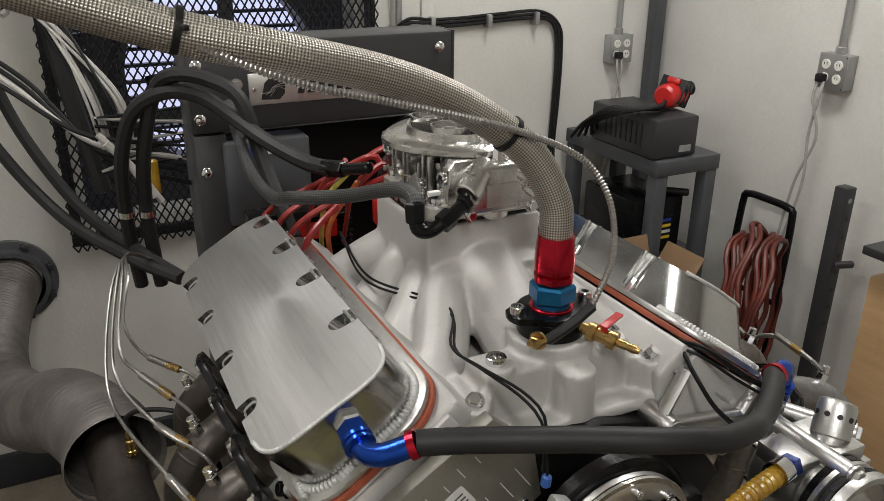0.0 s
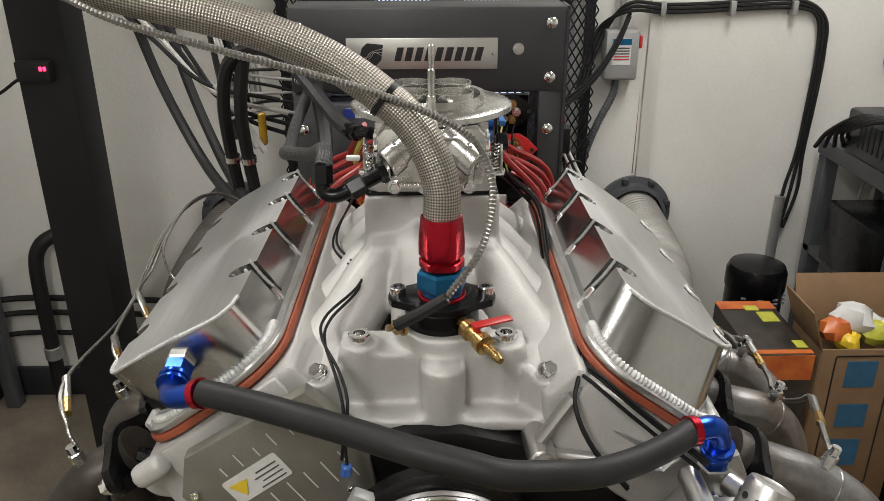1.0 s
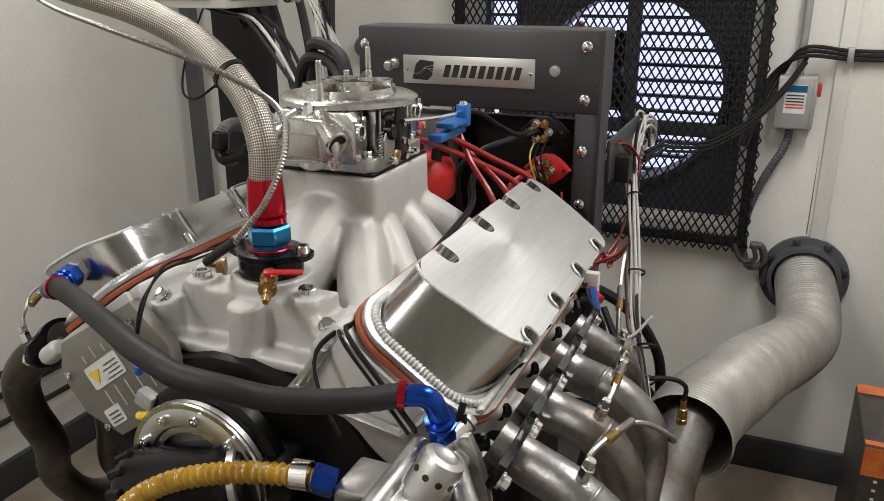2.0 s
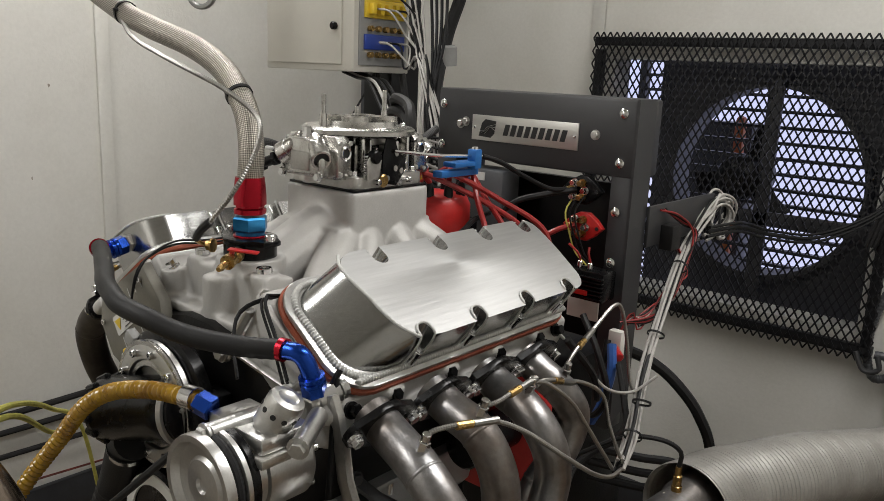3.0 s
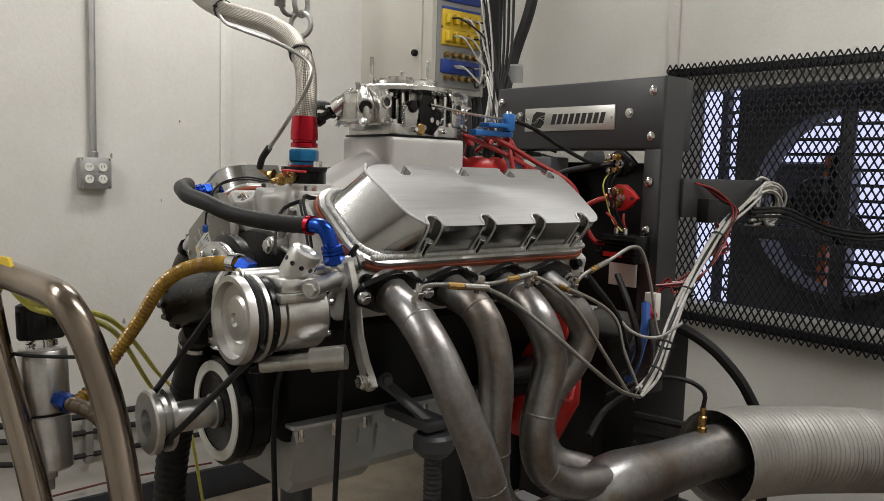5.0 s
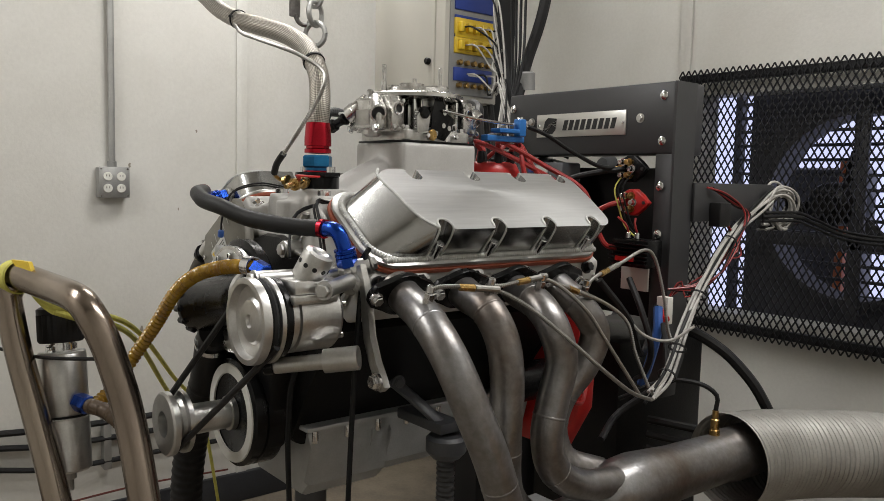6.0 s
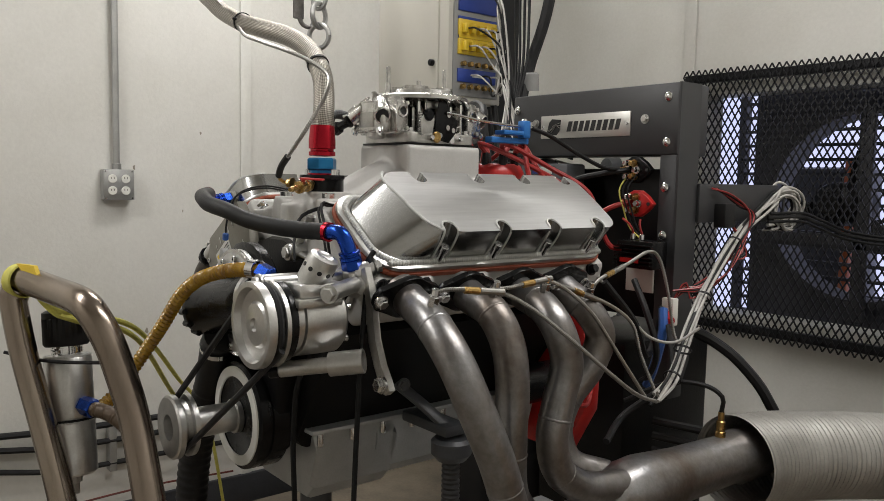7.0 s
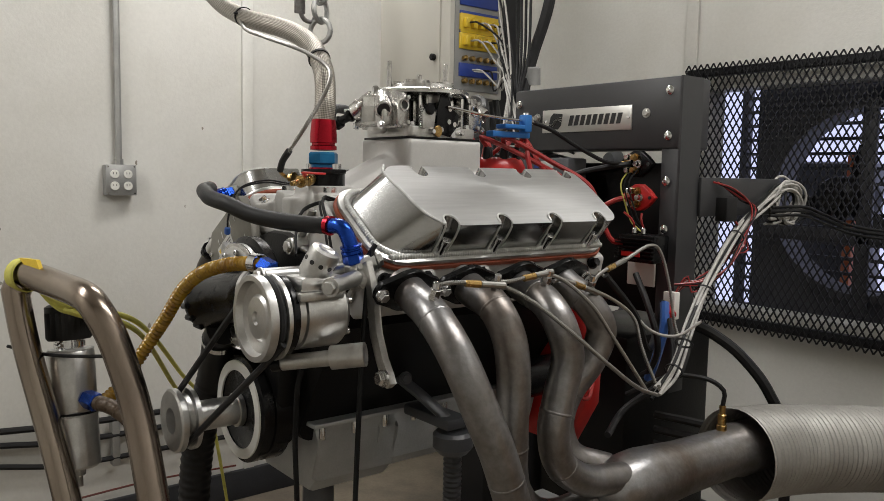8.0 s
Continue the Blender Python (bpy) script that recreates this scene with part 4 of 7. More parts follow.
dis = thing("distributor", "red-capped ignition distributor with red plug leads", "distributor", (0.02, 0.455, 1.15))
DX, DY = 0.018, 0.445
bm = B()
lathe(bm, [(0, 0), (0.060, 0), (0.064, 0.006), (0.064, 0.05), (0.056, 0.066), (0.05, 0.07), (0, 0.07)], (DX, DY, 1.235), (0, 0, 1), 28)
part("cap", bm, REDCAP, dis)
bm = B()
cyl(bm, (DX, DY, 1.12), (DX, DY, 1.235), 0.034, 20, 0.004)
part("housing", bm, MACHINED, dis)
rng = random.Random(4)
for k in range(8):
    a = radians(22 + 45 * k)
    p = Vector((DX + 0.046 * math.cos(a), DY + 0.046 * math.sin(a), 1.298))
    bm = B()
    lathe(bm, [(0, 0), (0.009, 0), (0.009, 0.012), (0.007, 0.026), (0.0055, 0.030), (0, 0.030)], p, (0, 0, 1), 12)
    part("lead_boot", bm, RUBBER, dis)
    sx = 1 if k in (0, 1, 6, 7) else -1
    out = Vector((sx * (0.165 + 0.01 * (k % 4)), DY - 0.05 + 0.045 * (k % 4), 1.235))
    bm = B()
    q = p + Vector((0, 0, 0.03))
    sweep(bm, [q, q + Vector((0.02 * math.cos(a), 0.02 * math.sin(a), 0.018)), (q + out) / 2 + Vector((0, 0.02, 0.018)), out + Vector((0, 0.02, 0.012)), out + Vector((sx * 0.02, 0.03, -0.07))], 0.0052, 8)
    part("plug_lead", bm, WIRERED, dis, "red silicone plug lead")

# ---- thermostat housing, hose end, big braided hose ----
NX, NY = 0.010, 0.022
neck = thing("water_neck", "black anodised thermostat housing on the manifold", "water outlet", (NX, NY, 1.243))
bm = B()
cyl(bm, (NX, NY, 1.240), (NX, NY, 1.266), 0.040, 32, 0.002)
part("spacer", bm, BLACKANO, neck)
bm = B()
prism(bm, [(NX + 0.058 * math.cos(a) if abs(math.cos(a)) > 0.88 else NX + 0.042 * math.cos(a), NY + 0.040 * math.sin(a)) for a in (2 * math.pi * i / 32 for i in range(32))], 0.008, Matrix.Translation((0, 0, 1.265)), 0.0015)
part("top_flange", bm, BLACKANO, neck)
for sx in (-1, 1):
    bm = B()
    capscrew(bm, (NX + sx * 0.047, NY, 1.272), (0, 0, 1), 0.0085, 0.011)
    part("cap_screw", bm, CHROME, neck)
bm = B()
cyl(bm, (NX, NY, 1.272), (NX, NY, 1.276), 0.026, 28, 0.001)
part("ring", bm, REDANO, neck, "red anodised ring")
fit = thing("hose_fitting", "red and blue anodised hose end fitting", "hose fitting", (NX, NY, 1.276))
bm = B()
cyl(bm, (NX, NY, 1.276), (NX, NY, 1.281), 0.022, 24)
cyl(bm, (NX, NY, 1.281), (NX, NY, 1.304), 0.0275, 6, 0.003, phase=0.3)
part("union_nut", bm, CYANANO, fit, "worn blue hexagon nut")
bm = B()
lathe(bm, [(0.016, 0), (0.026, 0.001), (0.026, 0.008), (0.021, 0.010), (0.021, 0.013), (0.0262, 0.014), (0.0262, 0.028), (0.0245, 0.048), (0.0235, 0.056), (0.017, 0.056)], (NX, NY, 1.307), (0, 0, 1), 6)
bmesh.ops.bevel(bm, geom=[e for e in bm.edges if len(e.link_faces) == 2 and abs((e.verts[0].co - e.verts[1].co).z) > 0.006], offset=0.006, segments=4, profile=0.5, affect="EDGES", clamp_overlap=True)
part("socket", bm, REDANO, fit, "red anodised socket")
HOSE = [(NX, NY, 1.355), (0.009, 0.026, 1.40), (-0.012, 0.036, 1.446), (-0.045, 0.044, 1.480), (-0.105, 0.055, 1.519), (-0.185, 0.052, 1.552), (-0.285, 0.040, 1.580), (-0.40, 0.048, 1.610), (-0.56, 0.06, 1.672), (-0.80, 0.10, 1.80), (-1.15, 0.18, 2.15), (-1.3, 0.2, CEIL)]
hose = thing("braided_hose", "thick stainless steel braided coolant hose rising to the ceiling", "hose", (NX, NY, 1.36))
bm = B()
sweep(bm, HOSE, 0.0192, 24, 0.01)
part("hose", bm, STEELBRAID, hose)
for c, d in (((-0.045, 0.044, 1.480), (-0.55, 0.12, 0.45)), ((-0.375, 0.045, 1.604), (-0.75, 0.06, 0.2)), ((-0.62, 0.07, 1.70), (-0.8, 0.1, 0.35))):
    bm = B()
    lathe(bm, [(0.0190, -0.003), (0.0212, -0.003), (0.0212, 0.003), (0.0190, 0.003), (0.0190, -0.003)], c, d, 24)
    box(bm, (c[0] + 0.004, c[1] - 0.021, c[2] + 0.004), (0.007, 0.008, 0.005), None, 0.001)
    part("cable_tie", bm, TIE, hose)


def armoured(name, label, pts, r=0.0045, pitch=0.0042):
    t = thing(name, label, "cable", pts[0])
    bm = B()
    sweep(bm, pts, r, 8, pitch / 3, lambda s, L: 1.0 + 0.16 * math.sin(s * 2 * math.pi / pitch))
    part("armour", bm, ARMOUR, t)
    return t


line = armoured("temperature_probe_cable", "thin armoured steel sensor cable beside the hose", [(0.012, -0.050, 1.302), (0.048, -0.034, 1.350), (0.060, -0.008, 1.400), (0.047, 0.014, 1.438), (0.015, 0.022, 1.462), (-0.05, 0.018, 1.490), (-0.115, 0.008, 1.512), (-0.20, 0.004, 1.536), (-0.30, 0.012, 1.565), (-0.42, 0.045, 1.622), (-0.56, 0.05, 1.70), (-0.8, 0.09, 1.83), (-1.15, 0.17, 2.18)], 0.0036)
bm = B()
sweep(bm, [(0.014, -0.050, 1.304), (-0.012, -0.049, 1.287), (-0.036, -0.042, 1.270)], 0.0062, 10)
part("heat_shrink", bm, GREYRUB, line)
bm = B()
sweep(bm, [(-0.036, -0.042, 1.270), (-0.044, -0.034, 1.262), (-0.046, -0.020, 1.256)], 0.0035, 8)
hexbolt(bm, (-0.030, -0.016, 1.256), (-0.8, -0.4, 0), 0.008, 0.012)
part("probe_nut", bm, BRASS, line)
val = thing("drain_valve", "small brass ball valve with a red lever", "valve", (0.045, -0.02, 1.255))
bm = B()
d = Vector((0.46, -0.80, -0.12)).normalized()
a = Vector((0.030, -0.010, 1.256))
lathe(bm, [(0, 0), (0.007, 0), (0.007, 0.010), (0.011, 0.011), (0.011, 0.020), (0.0085, 0.022), (0.0085, 0.036), (0.011, 0.037), (0.011, 0.046), (0.005, 0.047), (0.0055, 0.056), (0.0045, 0.060), (0.0055, 0.066), (0.0035, 0.074), (0, 0.074)], a, d, 14)
part("body", bm, BRASS, val)
bm = B()
e = a + d * 0.030
box(bm, (0, 0.018, 0), (0.010, 0.046, 0.003), axis_matrix(e + Vector((0, 0, 0.014)), (0.1, -0.1, 1)) @ pose(0, 0, 0, 0, 0, -62), 0.001)
cyl(bm, e, e + Vector((0, 0, 0.014)), 0.004, 10)
part("lever", bm, REDCAP, val, "red lever")

# ---- crankcase hose across the front ----
van = thing("crankcase_hose", "thick black rubber crankcase hose with blue elbows", "hose", (0.05, -0.10, 1.14))
bm = B()
sweep(bm, [(-0.220, -0.100, 1.231), (-0.172, -0.120, 1.232), (-0.120, -0.145, 1.233), (-0.067, -0.170, 1.233), (-0.018, -0.194, 1.232), (0.029, -0.209, 1.228), (0.060, -0.214, 1.222), (0.104, -0.205, 1.214), (0.142, -0.185, 1.200), (0.183, -0.160, 1.192), (0.222, -0.132, 1.188), (0.250, -0.108, 1.187)], 0.0130, 20, 0.006, lambda s, L: 1 + (0.03 * math.sin(s * 500) if s < 0.05 or s > L - 0.05 else 0))
part("hose", bm, GREYRUB, van)
for pts, ang in (([(-0.262, -0.030, 1.222), (-0.262, -0.062, 1.214), (-0.252, -0.087, 1.218), (-0.222, -0.100, 1.230)], 0), ([(0.286, -0.084, 1.128), (0.286, -0.092, 1.160), (0.276, -0.100, 1.185), (0.250, -0.108, 1.187)], 1)):
    bm = B()
    sweep(bm, pts, 0.0118, 18, 0.005)
    p0, p1, q0, q1 = Vector(pts[0]), Vector(pts[1]), Vector(pts[-1]), Vector(pts[-2])
    dd = (p1 - p0).normalized()
    cyl(bm, p0 + dd * 0.004, p0 + dd * 0.021, 0.0160, 6, 0.002)
    lathe(bm, [(0.012, 0), (0.0165, 0), (0.0165, 0.004), (0.0145, 0.005), (0.0145, 0.007), (0.0165, 0.008), (0.0165, 0.011), (0.012, 0.012)], p0 + dd * 0.021, dd, 20)
    el = part("elbow", bm, BLUEANO, van, "blue anodised elbow")
    bm = B()
    g = (q1 - q0).normalized()
    lathe(bm, [(0.012, 0), (0.0150, 0), (0.0150, 0.008), (0.012, 0.008)], q0 - g * 0.003, g, 20)
    part("collar", bm, REDANO, el, "red collar")
    bm = B()
    cyl(bm, p0 - dd * 0.012, p0 + dd * 0.004, 0.0160, 6, 0.002)
    part("jam_nut", bm, DULL, el)

# ---- front drive: belt drive, crank hub, balancer, vacuum pump, filter ----
drv = thing("cam_belt_drive", "black and polished cam belt drive on the block front", "belt drive", (CX, -0.12, 0.95))
bm = B()
lathe(bm, [(0, 0), (0.100, 0), (0.104, 0.004), (0.104, 0.020), (0.098, 0.024), (0.0, 0.024)], (CX, -0.108, 1.050), (0, -1, 0), 40)
part("backing_plate", bm, BLACKANO, drv)
bm = B()
lathe(bm, [(0.058, 0), (0.088, 0), (0.092, 0.004), (0.092, 0.014), (0.086, 0.018), (0.066, 0.018), (0.058, 0.008)], (CX, -0.132, 1.050), (0, -1, 0), 40)
part("pulley_ring", bm, MACHINED, drv)
bm = B()
lathe(bm, [(0.084, 0.0), (0.0925, 0.0), (0.0935, 0.003), (0.0925, 0.006), (0.084, 0.006)], (CX, -0.1435, 1.050), (0, -1, 0), 48)
part("rim", bm, POLISHED, drv)
bm = B()
lathe(bm, [(0.056, 0.0), (0.064, 0.0), (0.065, 0.003), (0.056, 0.004)], (CX, -0.1435, 1.050), (0, -1, 0), 48)
part("rim", bm, POLISHED, drv)
bm = B()
lathe(bm, [(0, 0.006), (0.058, 0.006), (0.058, 0.0), (0, 0)], (CX, -0.132, 1.050), (0, -1, 0), 40)
part("hub", bm, DULL, drv)
for k in range(10):
    a = 2 * math.pi * k / 10 + 0.2
    bm = B()
    capscrew(bm, (CX + 0.077 * math.cos(a), -0.150, 1.050 + 0.077 * math.sin(a)), (0, -1, 0), 0.006, 0.006)
    part("screw", bm, CHROME, drv)

cr = thing("crank_pulley", "machined aluminium crank hub with black balancer", "pulley", (CX, -0.2, CZ - 0.1))
bm = B()
lathe(bm, [(0.022, 0.0), (0.050, 0.0), (0.0535, 0.003), (0.0535, 0.012), (0.044, 0.014), (0.040, 0.020), (0.044, 0.026), (0.0525, 0.028), (0.0525, 0.036), (0.046, 0.038), (0.026, 0.040), (0.0255, 0.112), (0.030, 0.113), (0.030, 0.122), (0.0, 0.122)], (CX, -0.266, CZ), (0, 1, 0), 40)
lathe(bm, [(0.022, 0.0), (0.020, 0.03), (0.0, 0.03)], (CX, -0.266, CZ), (0, 1, 0), 30)
part("hub", bm, MACHINED, cr)
bm = B()
lathe(bm, [(0.0, 0.002), (0.072, 0.002), (0.075, 0.0), (0.086, 0.0), (0.0945, 0.004), (0.0945, 0.018), (0.091, 0.020), (0.091, 0.024), (0.0945, 0.026), (0.0945, 0.055), (0.08, 0.058), (0.0, 0.058)], (CX, -0.145, CZ), (0, 1, 0), 48)
part("balancer", bm, BLACKANO, cr)
bm = B()
lathe(bm, [(0.0690, 0.0), (0.0695, 0.003), (0.0865, 0.003), (0.087, 0.0), (0.0690, 0.0)], (CX, -0.145, CZ), (0, -1, 0), 48)
part("degree_ring", bm, WHITEPL, cr, "pale degree ring")

VX, VZ = 0.268, 1.060
vp = thing("vacuum_pump", "aluminium crankcase vacuum pump with belt pulley", "pump", (VX, -0.15, 0.98))
bm = B()
lathe(bm, [(0, 0.010), (0.008, 0.010), (0.010, 0.006), (0.030, 0.008), (0.034, 0.012), (0.050, 0.010), (0.054, 0.0), (0.0615, 0.0), (0.0625, 0.004), (0.0625, 0.012), (0.055, 0.015), (0.055, 0.024), (0.0625, 0.027), (0.0625, 0.033), (0.052, 0.036), (0, 0.036)], (VX, -0.243, VZ), (0, 1, 0), 44)
part("pulley", bm, MACHINED, vp)
bm = B()
lathe(bm, [(0.056, 0), (0.059, 0.0), (0.059, 0.008), (0.056, 0.008)], (VX, -0.2275, VZ), (0, 1, 0), 40)
part("belt_groove", bm, BLACKANO, vp)
bm = B()
lathe(bm, [(0.030, 0), (0.0575, 0.0), (0.0590, 0.002), (0.0590, 0.010), (0.054, 0.013), (0.030, 0.013)], (VX + 0.003, -0.2085, VZ + 0.002), (0, 1, 0), 40)
part("seal_plate", bm, BLACKANO, vp, "black plate behind the pulley")
for k in range(6):
    a = 2 * math.pi * k / 6 + 0.4
    bm = B()
    capscrew(bm, (VX + 0.006 + 0.047 * math.cos(a), -0.116, VZ + 0.004 + 0.047 * math.sin(a)), (0, 1, 0), 0.005, 0.006)
    part("body_screw", bm, CHROME, vp)
bm = B()
box(bm, (VX + 0.052, -0.165, VZ + 0.034), (0.022, 0.070, 0.012), pose(0, 0, 0), 0.002)
part("port_block", bm, DULL, vp)
bm = B()
lathe(bm, [(0, 0), (0.046, 0), (0.050, 0.004), (0.050, 0.020), (0.054, 0.022), (0.054, 0.085), (0.050, 0.090), (0, 0.090)], (VX + 0.006, -0.206, VZ + 0.004), (0, 1, 0), 36)
box(bm, (VX + 0.030, -0.158, VZ + 0.050), (0.050, 0.072, 0.020), pose(0, 0, 0), 0.003)
box(bm, (VX - 0.035, -0.16, VZ + 0.048), (0.040, 0.06, 0.024), None, 0.004)
part("body", bm, MACHINED, vp)
bm = B()
a, b = Vector((0.288, -0.168, 1.100)), Vector((0.317, -0.152, 1.157))
lathe(bm, [(0, 0), (0.018, 0), (0.018, 0.022), (0.023, 0.024), (0.023, 0.060), (0.021, 0.066), (0.013, 0.068), (0.010, 0.066), (0, 0.066)], a, b - a, 28)
br = part("relief_canister", bm, MACHINED, vp)
for k in range(10):
    ang = 2 * math.pi * k / 10
    m = axis_matrix(a, b - a)
    bm = B()
    c = m @ Vector((0.0225 * math.cos(ang), 0.0225 * math.sin(ang), 0.048))
    o = m @ Vector((0.0236 * math.cos(ang), 0.0236 * math.sin(ang), 0.048))
    cyl(bm, c, o, 0.0035, 10)
    part("vent_hole", bm, BLACKINK, br)
for p, q, r in (((0.262, -0.085, 1.118), (0.262, -0.225, 1.118), 0.012), ((0.30, -0.09, 1.112), (0.345, -0.16, 1.108), 0.012), ((0.288, -0.085, 1.125), (0.300, -0.055, 1.135), 0.014)):
    bm = B()
    cyl(bm, p, q, r, 18, 0.003)
    d = (Vector(q) - Vector(p)).normalized()
    hexbolt(bm, q, d, 0.010, 0.010)
    part("port_fitting", bm, MACHINED, vp)
bm = B()
sweep(bm, [(0.286, -0.084, 1.128), (0.287, -0.083, 1.110), (0.292, -0.09, 1.095)], 0.0125, 16, 0.006)
part("port_pipe", bm, DULL, vp)
bm = B()
cyl(bm, (0.273, -0.2, 0.992), (0.357, -0.115, 1.009), 0.0115, 18, 0.002)
part("adjuster_rod", bm, DULL, vp)
bm = B()
capscrew(bm, (0.273, -0.2, 0.992), (-0.084, -0.085, -0.017), 0.012, 0.014)
part("adjuster_screw", bm, BLACKANO, vp, "black socket screw")
bm = B()
lathe(bm, [(0.014, 0), (0.0175, 0.0), (0.0175, 0.05), (0.014, 0.05)], (0.325, -0.147, 1.003), (0.084, 0.085, 0.017), 18)
part("adjuster_sleeve", bm, MACHINED, vp)
brk = thing("pump_bracket", "curved machined aluminium pump bracket plate", "bracket", (0.33, -0.09, 1.0))
bm = B()
mid = [(0.306, 1.135), (0.316, 1.112), (0.326, 1.080), (0.334, 1.030), (0.350, 0.995), (0.366, 0.975)]
inner = [(x - 0.009, z - 0.003) for k, (x, z) in enumerate(mid)]
outer = [(x + 0.008, z + 0.003) for x, z in mid]
prism(bm, inner + [(0.352, 0.962), (0.370, 0.957), (0.382, 0.966)] + outer[::-1], 0.011, Matrix(((1, 0, 0, 0), (0, 0, 1, -0.082), (0, 1, 0, 0), (0, 0, 0, 1))), 0.0015)
part("arm", bm, DULL, brk)
bm = B()
hexbolt(bm, (0.364, -0.082, 0.972), (0, -1, 0), 0.010, 0.012)
part("bolt", bm, CHROME, brk)
belt = thing("drive_belt", "black rubber pump drive belt", "belt", (0.1, -0.25, 0.95))
bm = B()
up = Vector((VX, -0.2235, VZ))
lo = Vector((CX, -0.2475, CZ))
d = (up - lo)
n = Vector((-d.z, 0, d.x)).normalized()
ring = []
for i in range(13):
    a = math.pi * i / 12
    ring.append(up + n * 0.057 * math.cos(a) + Vector((d.x, 0, d.z)).normalized() * 0.057 * math.sin(a))
for i in range(13):
    a = math.pi * i / 12
    ring.append(lo - n * 0.043 * math.cos(a) - Vector((d.x, 0, d.z)).normalized() * 0.043 * math.sin(a))
sweep(bm, ring + [ring[0]], 0.0052, 8, 0.008, cap=False)
part("loop", bm, RIBBELT, belt)

fl = thing("oil_filter", "glossy black spin-on canister filter at the block front", "filter", (-0.0, -0.2, 0.98))
bm = B()
lathe(bm, [(0, 0.0), (0.030, 0.0), (0.040, 0.003), (0.046, 0.010), (0.047, 0.020), (0.047, 0.120), (0.049, 0.123), (0.049, 0.142), (0, 0.142)], (-0.070, -0.180, 1.030), (1, 0.34, 0.20), 32)
part("canister", bm, BLACKANO, fl)
bm = B()
lathe(bm, [(0.046, 0), (0.0505, 0.001), (0.0505, 0.009), (0.046, 0.010), (0.046, 0)], (0.061, -0.135, 1.056), (1, 0.34, 0.2), 32)
part("seal_ring", bm, MACHINED, fl, "bright ring at the mount")
bm = B()
lathe(bm, [(0.046, 0.008), (0.046, 0.016), (0.03, 0.022), (0, 0.024)], (0.061, -0.135, 1.056), (1, 0.34, 0.2), 32)
box(bm, (0.098, -0.118, 1.062), (0.05, 0.06, 0.05), None, 0.008)
part("mount", bm, BLACKANO, fl)
for k in range(12):
    a = 2 * math.pi * k / 12
    bm = B()
    m = axis_matrix((-0.070, -0.180, 1.030), (1, 0.34, 0.20))
    cyl(bm, m @ Vector((0.040 * math.cos(a), 0.040 * math.sin(a), 0.0)), m @ Vector((0.0475 * math.cos(a), 0.0475 * math.sin(a), 0.022)), 0.006, 8, 0.002)
    part("grip_lug", bm, BLACKANO, fl)
am = thing("vent_hose", "amber wire-wound vent hose to the pump", "hose", (0.0, -0.2, 1.0))
bm = B()
sweep(bm, [(0.195, -0.190, 1.124), (0.15, -0.198, 1.124), (0.095, -0.208, 1.116), (0.036, -0.222, 1.098), (-0.012, -0.236, 1.065), (-0.056, -0.252, 1.008), (-0.095, -0.275, 0.95), (-0.115, -0.31, 0.89), (-0.10, -0.345, 0.868), (-0.088, -0.356, 0.872)], 0.0108, 16, 0.0016, lambda s, L: 1 + 0.12 * math.sin(s * 2 * math.pi / 0.0085))
part("hose", bm, AMBER, am)
bm = B()
cyl(bm, (0.190, -0.190, 1.126), (0.212, -0.182, 1.118), 0.015, 6, 0.002)
part("nut", bm, BLUEANO, am)
bm = B()
lathe(bm, [(0.0135, 0), (0.0155, 0), (0.0155, 0.018), (0.0135, 0.018)], (0.172, -0.194, 1.127), (1, 0.2, 0), 16)
part("clamp", bm, CHROME, am)
bl = thing("coolant_hose", "ribbed black rubber hose dropping to the floor", "hose", (-0.2, -0.05, 0.4))
bm = B()
sweep(bm, [(-0.02, -0.16, 0.99), (-0.06, -0.15, 0.965), (-0.115, -0.14, 0.88), (-0.16, -0.145, 0.78), (-0.185, -0.15, 0.66), (-0.19, -0.15, 0.5), (-0.19, -0.13, 0.2), (-0.22, -0.10, FLOOR)], 0.030, 18, 0.004, lambda s, L: 1 + (0.035 * math.sin(s * 2 * math.pi / 0.016) if s > 0.16 else 0.0))
part("hose", bm, RUBBER, bl)
bm = B()
lathe(bm, [(0.030, 0), (0.032, 0), (0.032, 0.012), (0.030, 0.012)], (-0.055, -0.152, 0.968), (-0.6, 0.3, -0.75), 24)
part("clamp", bm, CHROME, bl)
# front bracket on the right bank, ignition module on the left
fb = thing("accessory_bracket", "triangular machined aluminium bracket on the head front", "bracket", (0.15, -0.07, 1.13))
bm = B()
for a, b in (((0.100, -0.080, 1.145), (0.235, -0.078, 1.120)), ((0.100, -0.080, 1.145), (0.140, -0.074, 1.205)), ((0.235, -0.078, 1.120), (0.265, -0.072, 1.150))):
    sweep(bm, [a, b], 0.009, 10, 0.02, flat=0.6)
part("arm", bm, MACHINED, fb)
bm = B()
poly(bm, [(0.13, -0.070, 1.200), (0.23, -0.072, 1.128), (0.245, -0.070, 1.150), (0.165, -0.066, 1.215)] + [(0.13, -0.064, 1.200), (0.23, -0.066, 1.128), (0.245, -0.064, 1.150), (0.165, -0.060, 1.215)], ((0, 1, 2, 3), (7, 6, 5, 4), (0, 4, 5, 1), (1, 5, 6, 2), (2, 6, 7, 3), (3, 7, 4, 0)))
part("web", bm, SHEET, fb)
bm = B()
cyl(bm, (0.106, -0.050, 1.148), (0.110, -0.100, 1.143), 0.015, 20, 0.003)
hexbolt(bm, (0.110, -0.100, 1.143), (0, -1, 0), 0.010, 0.008)
part("boss", bm, MACHINED, fb)

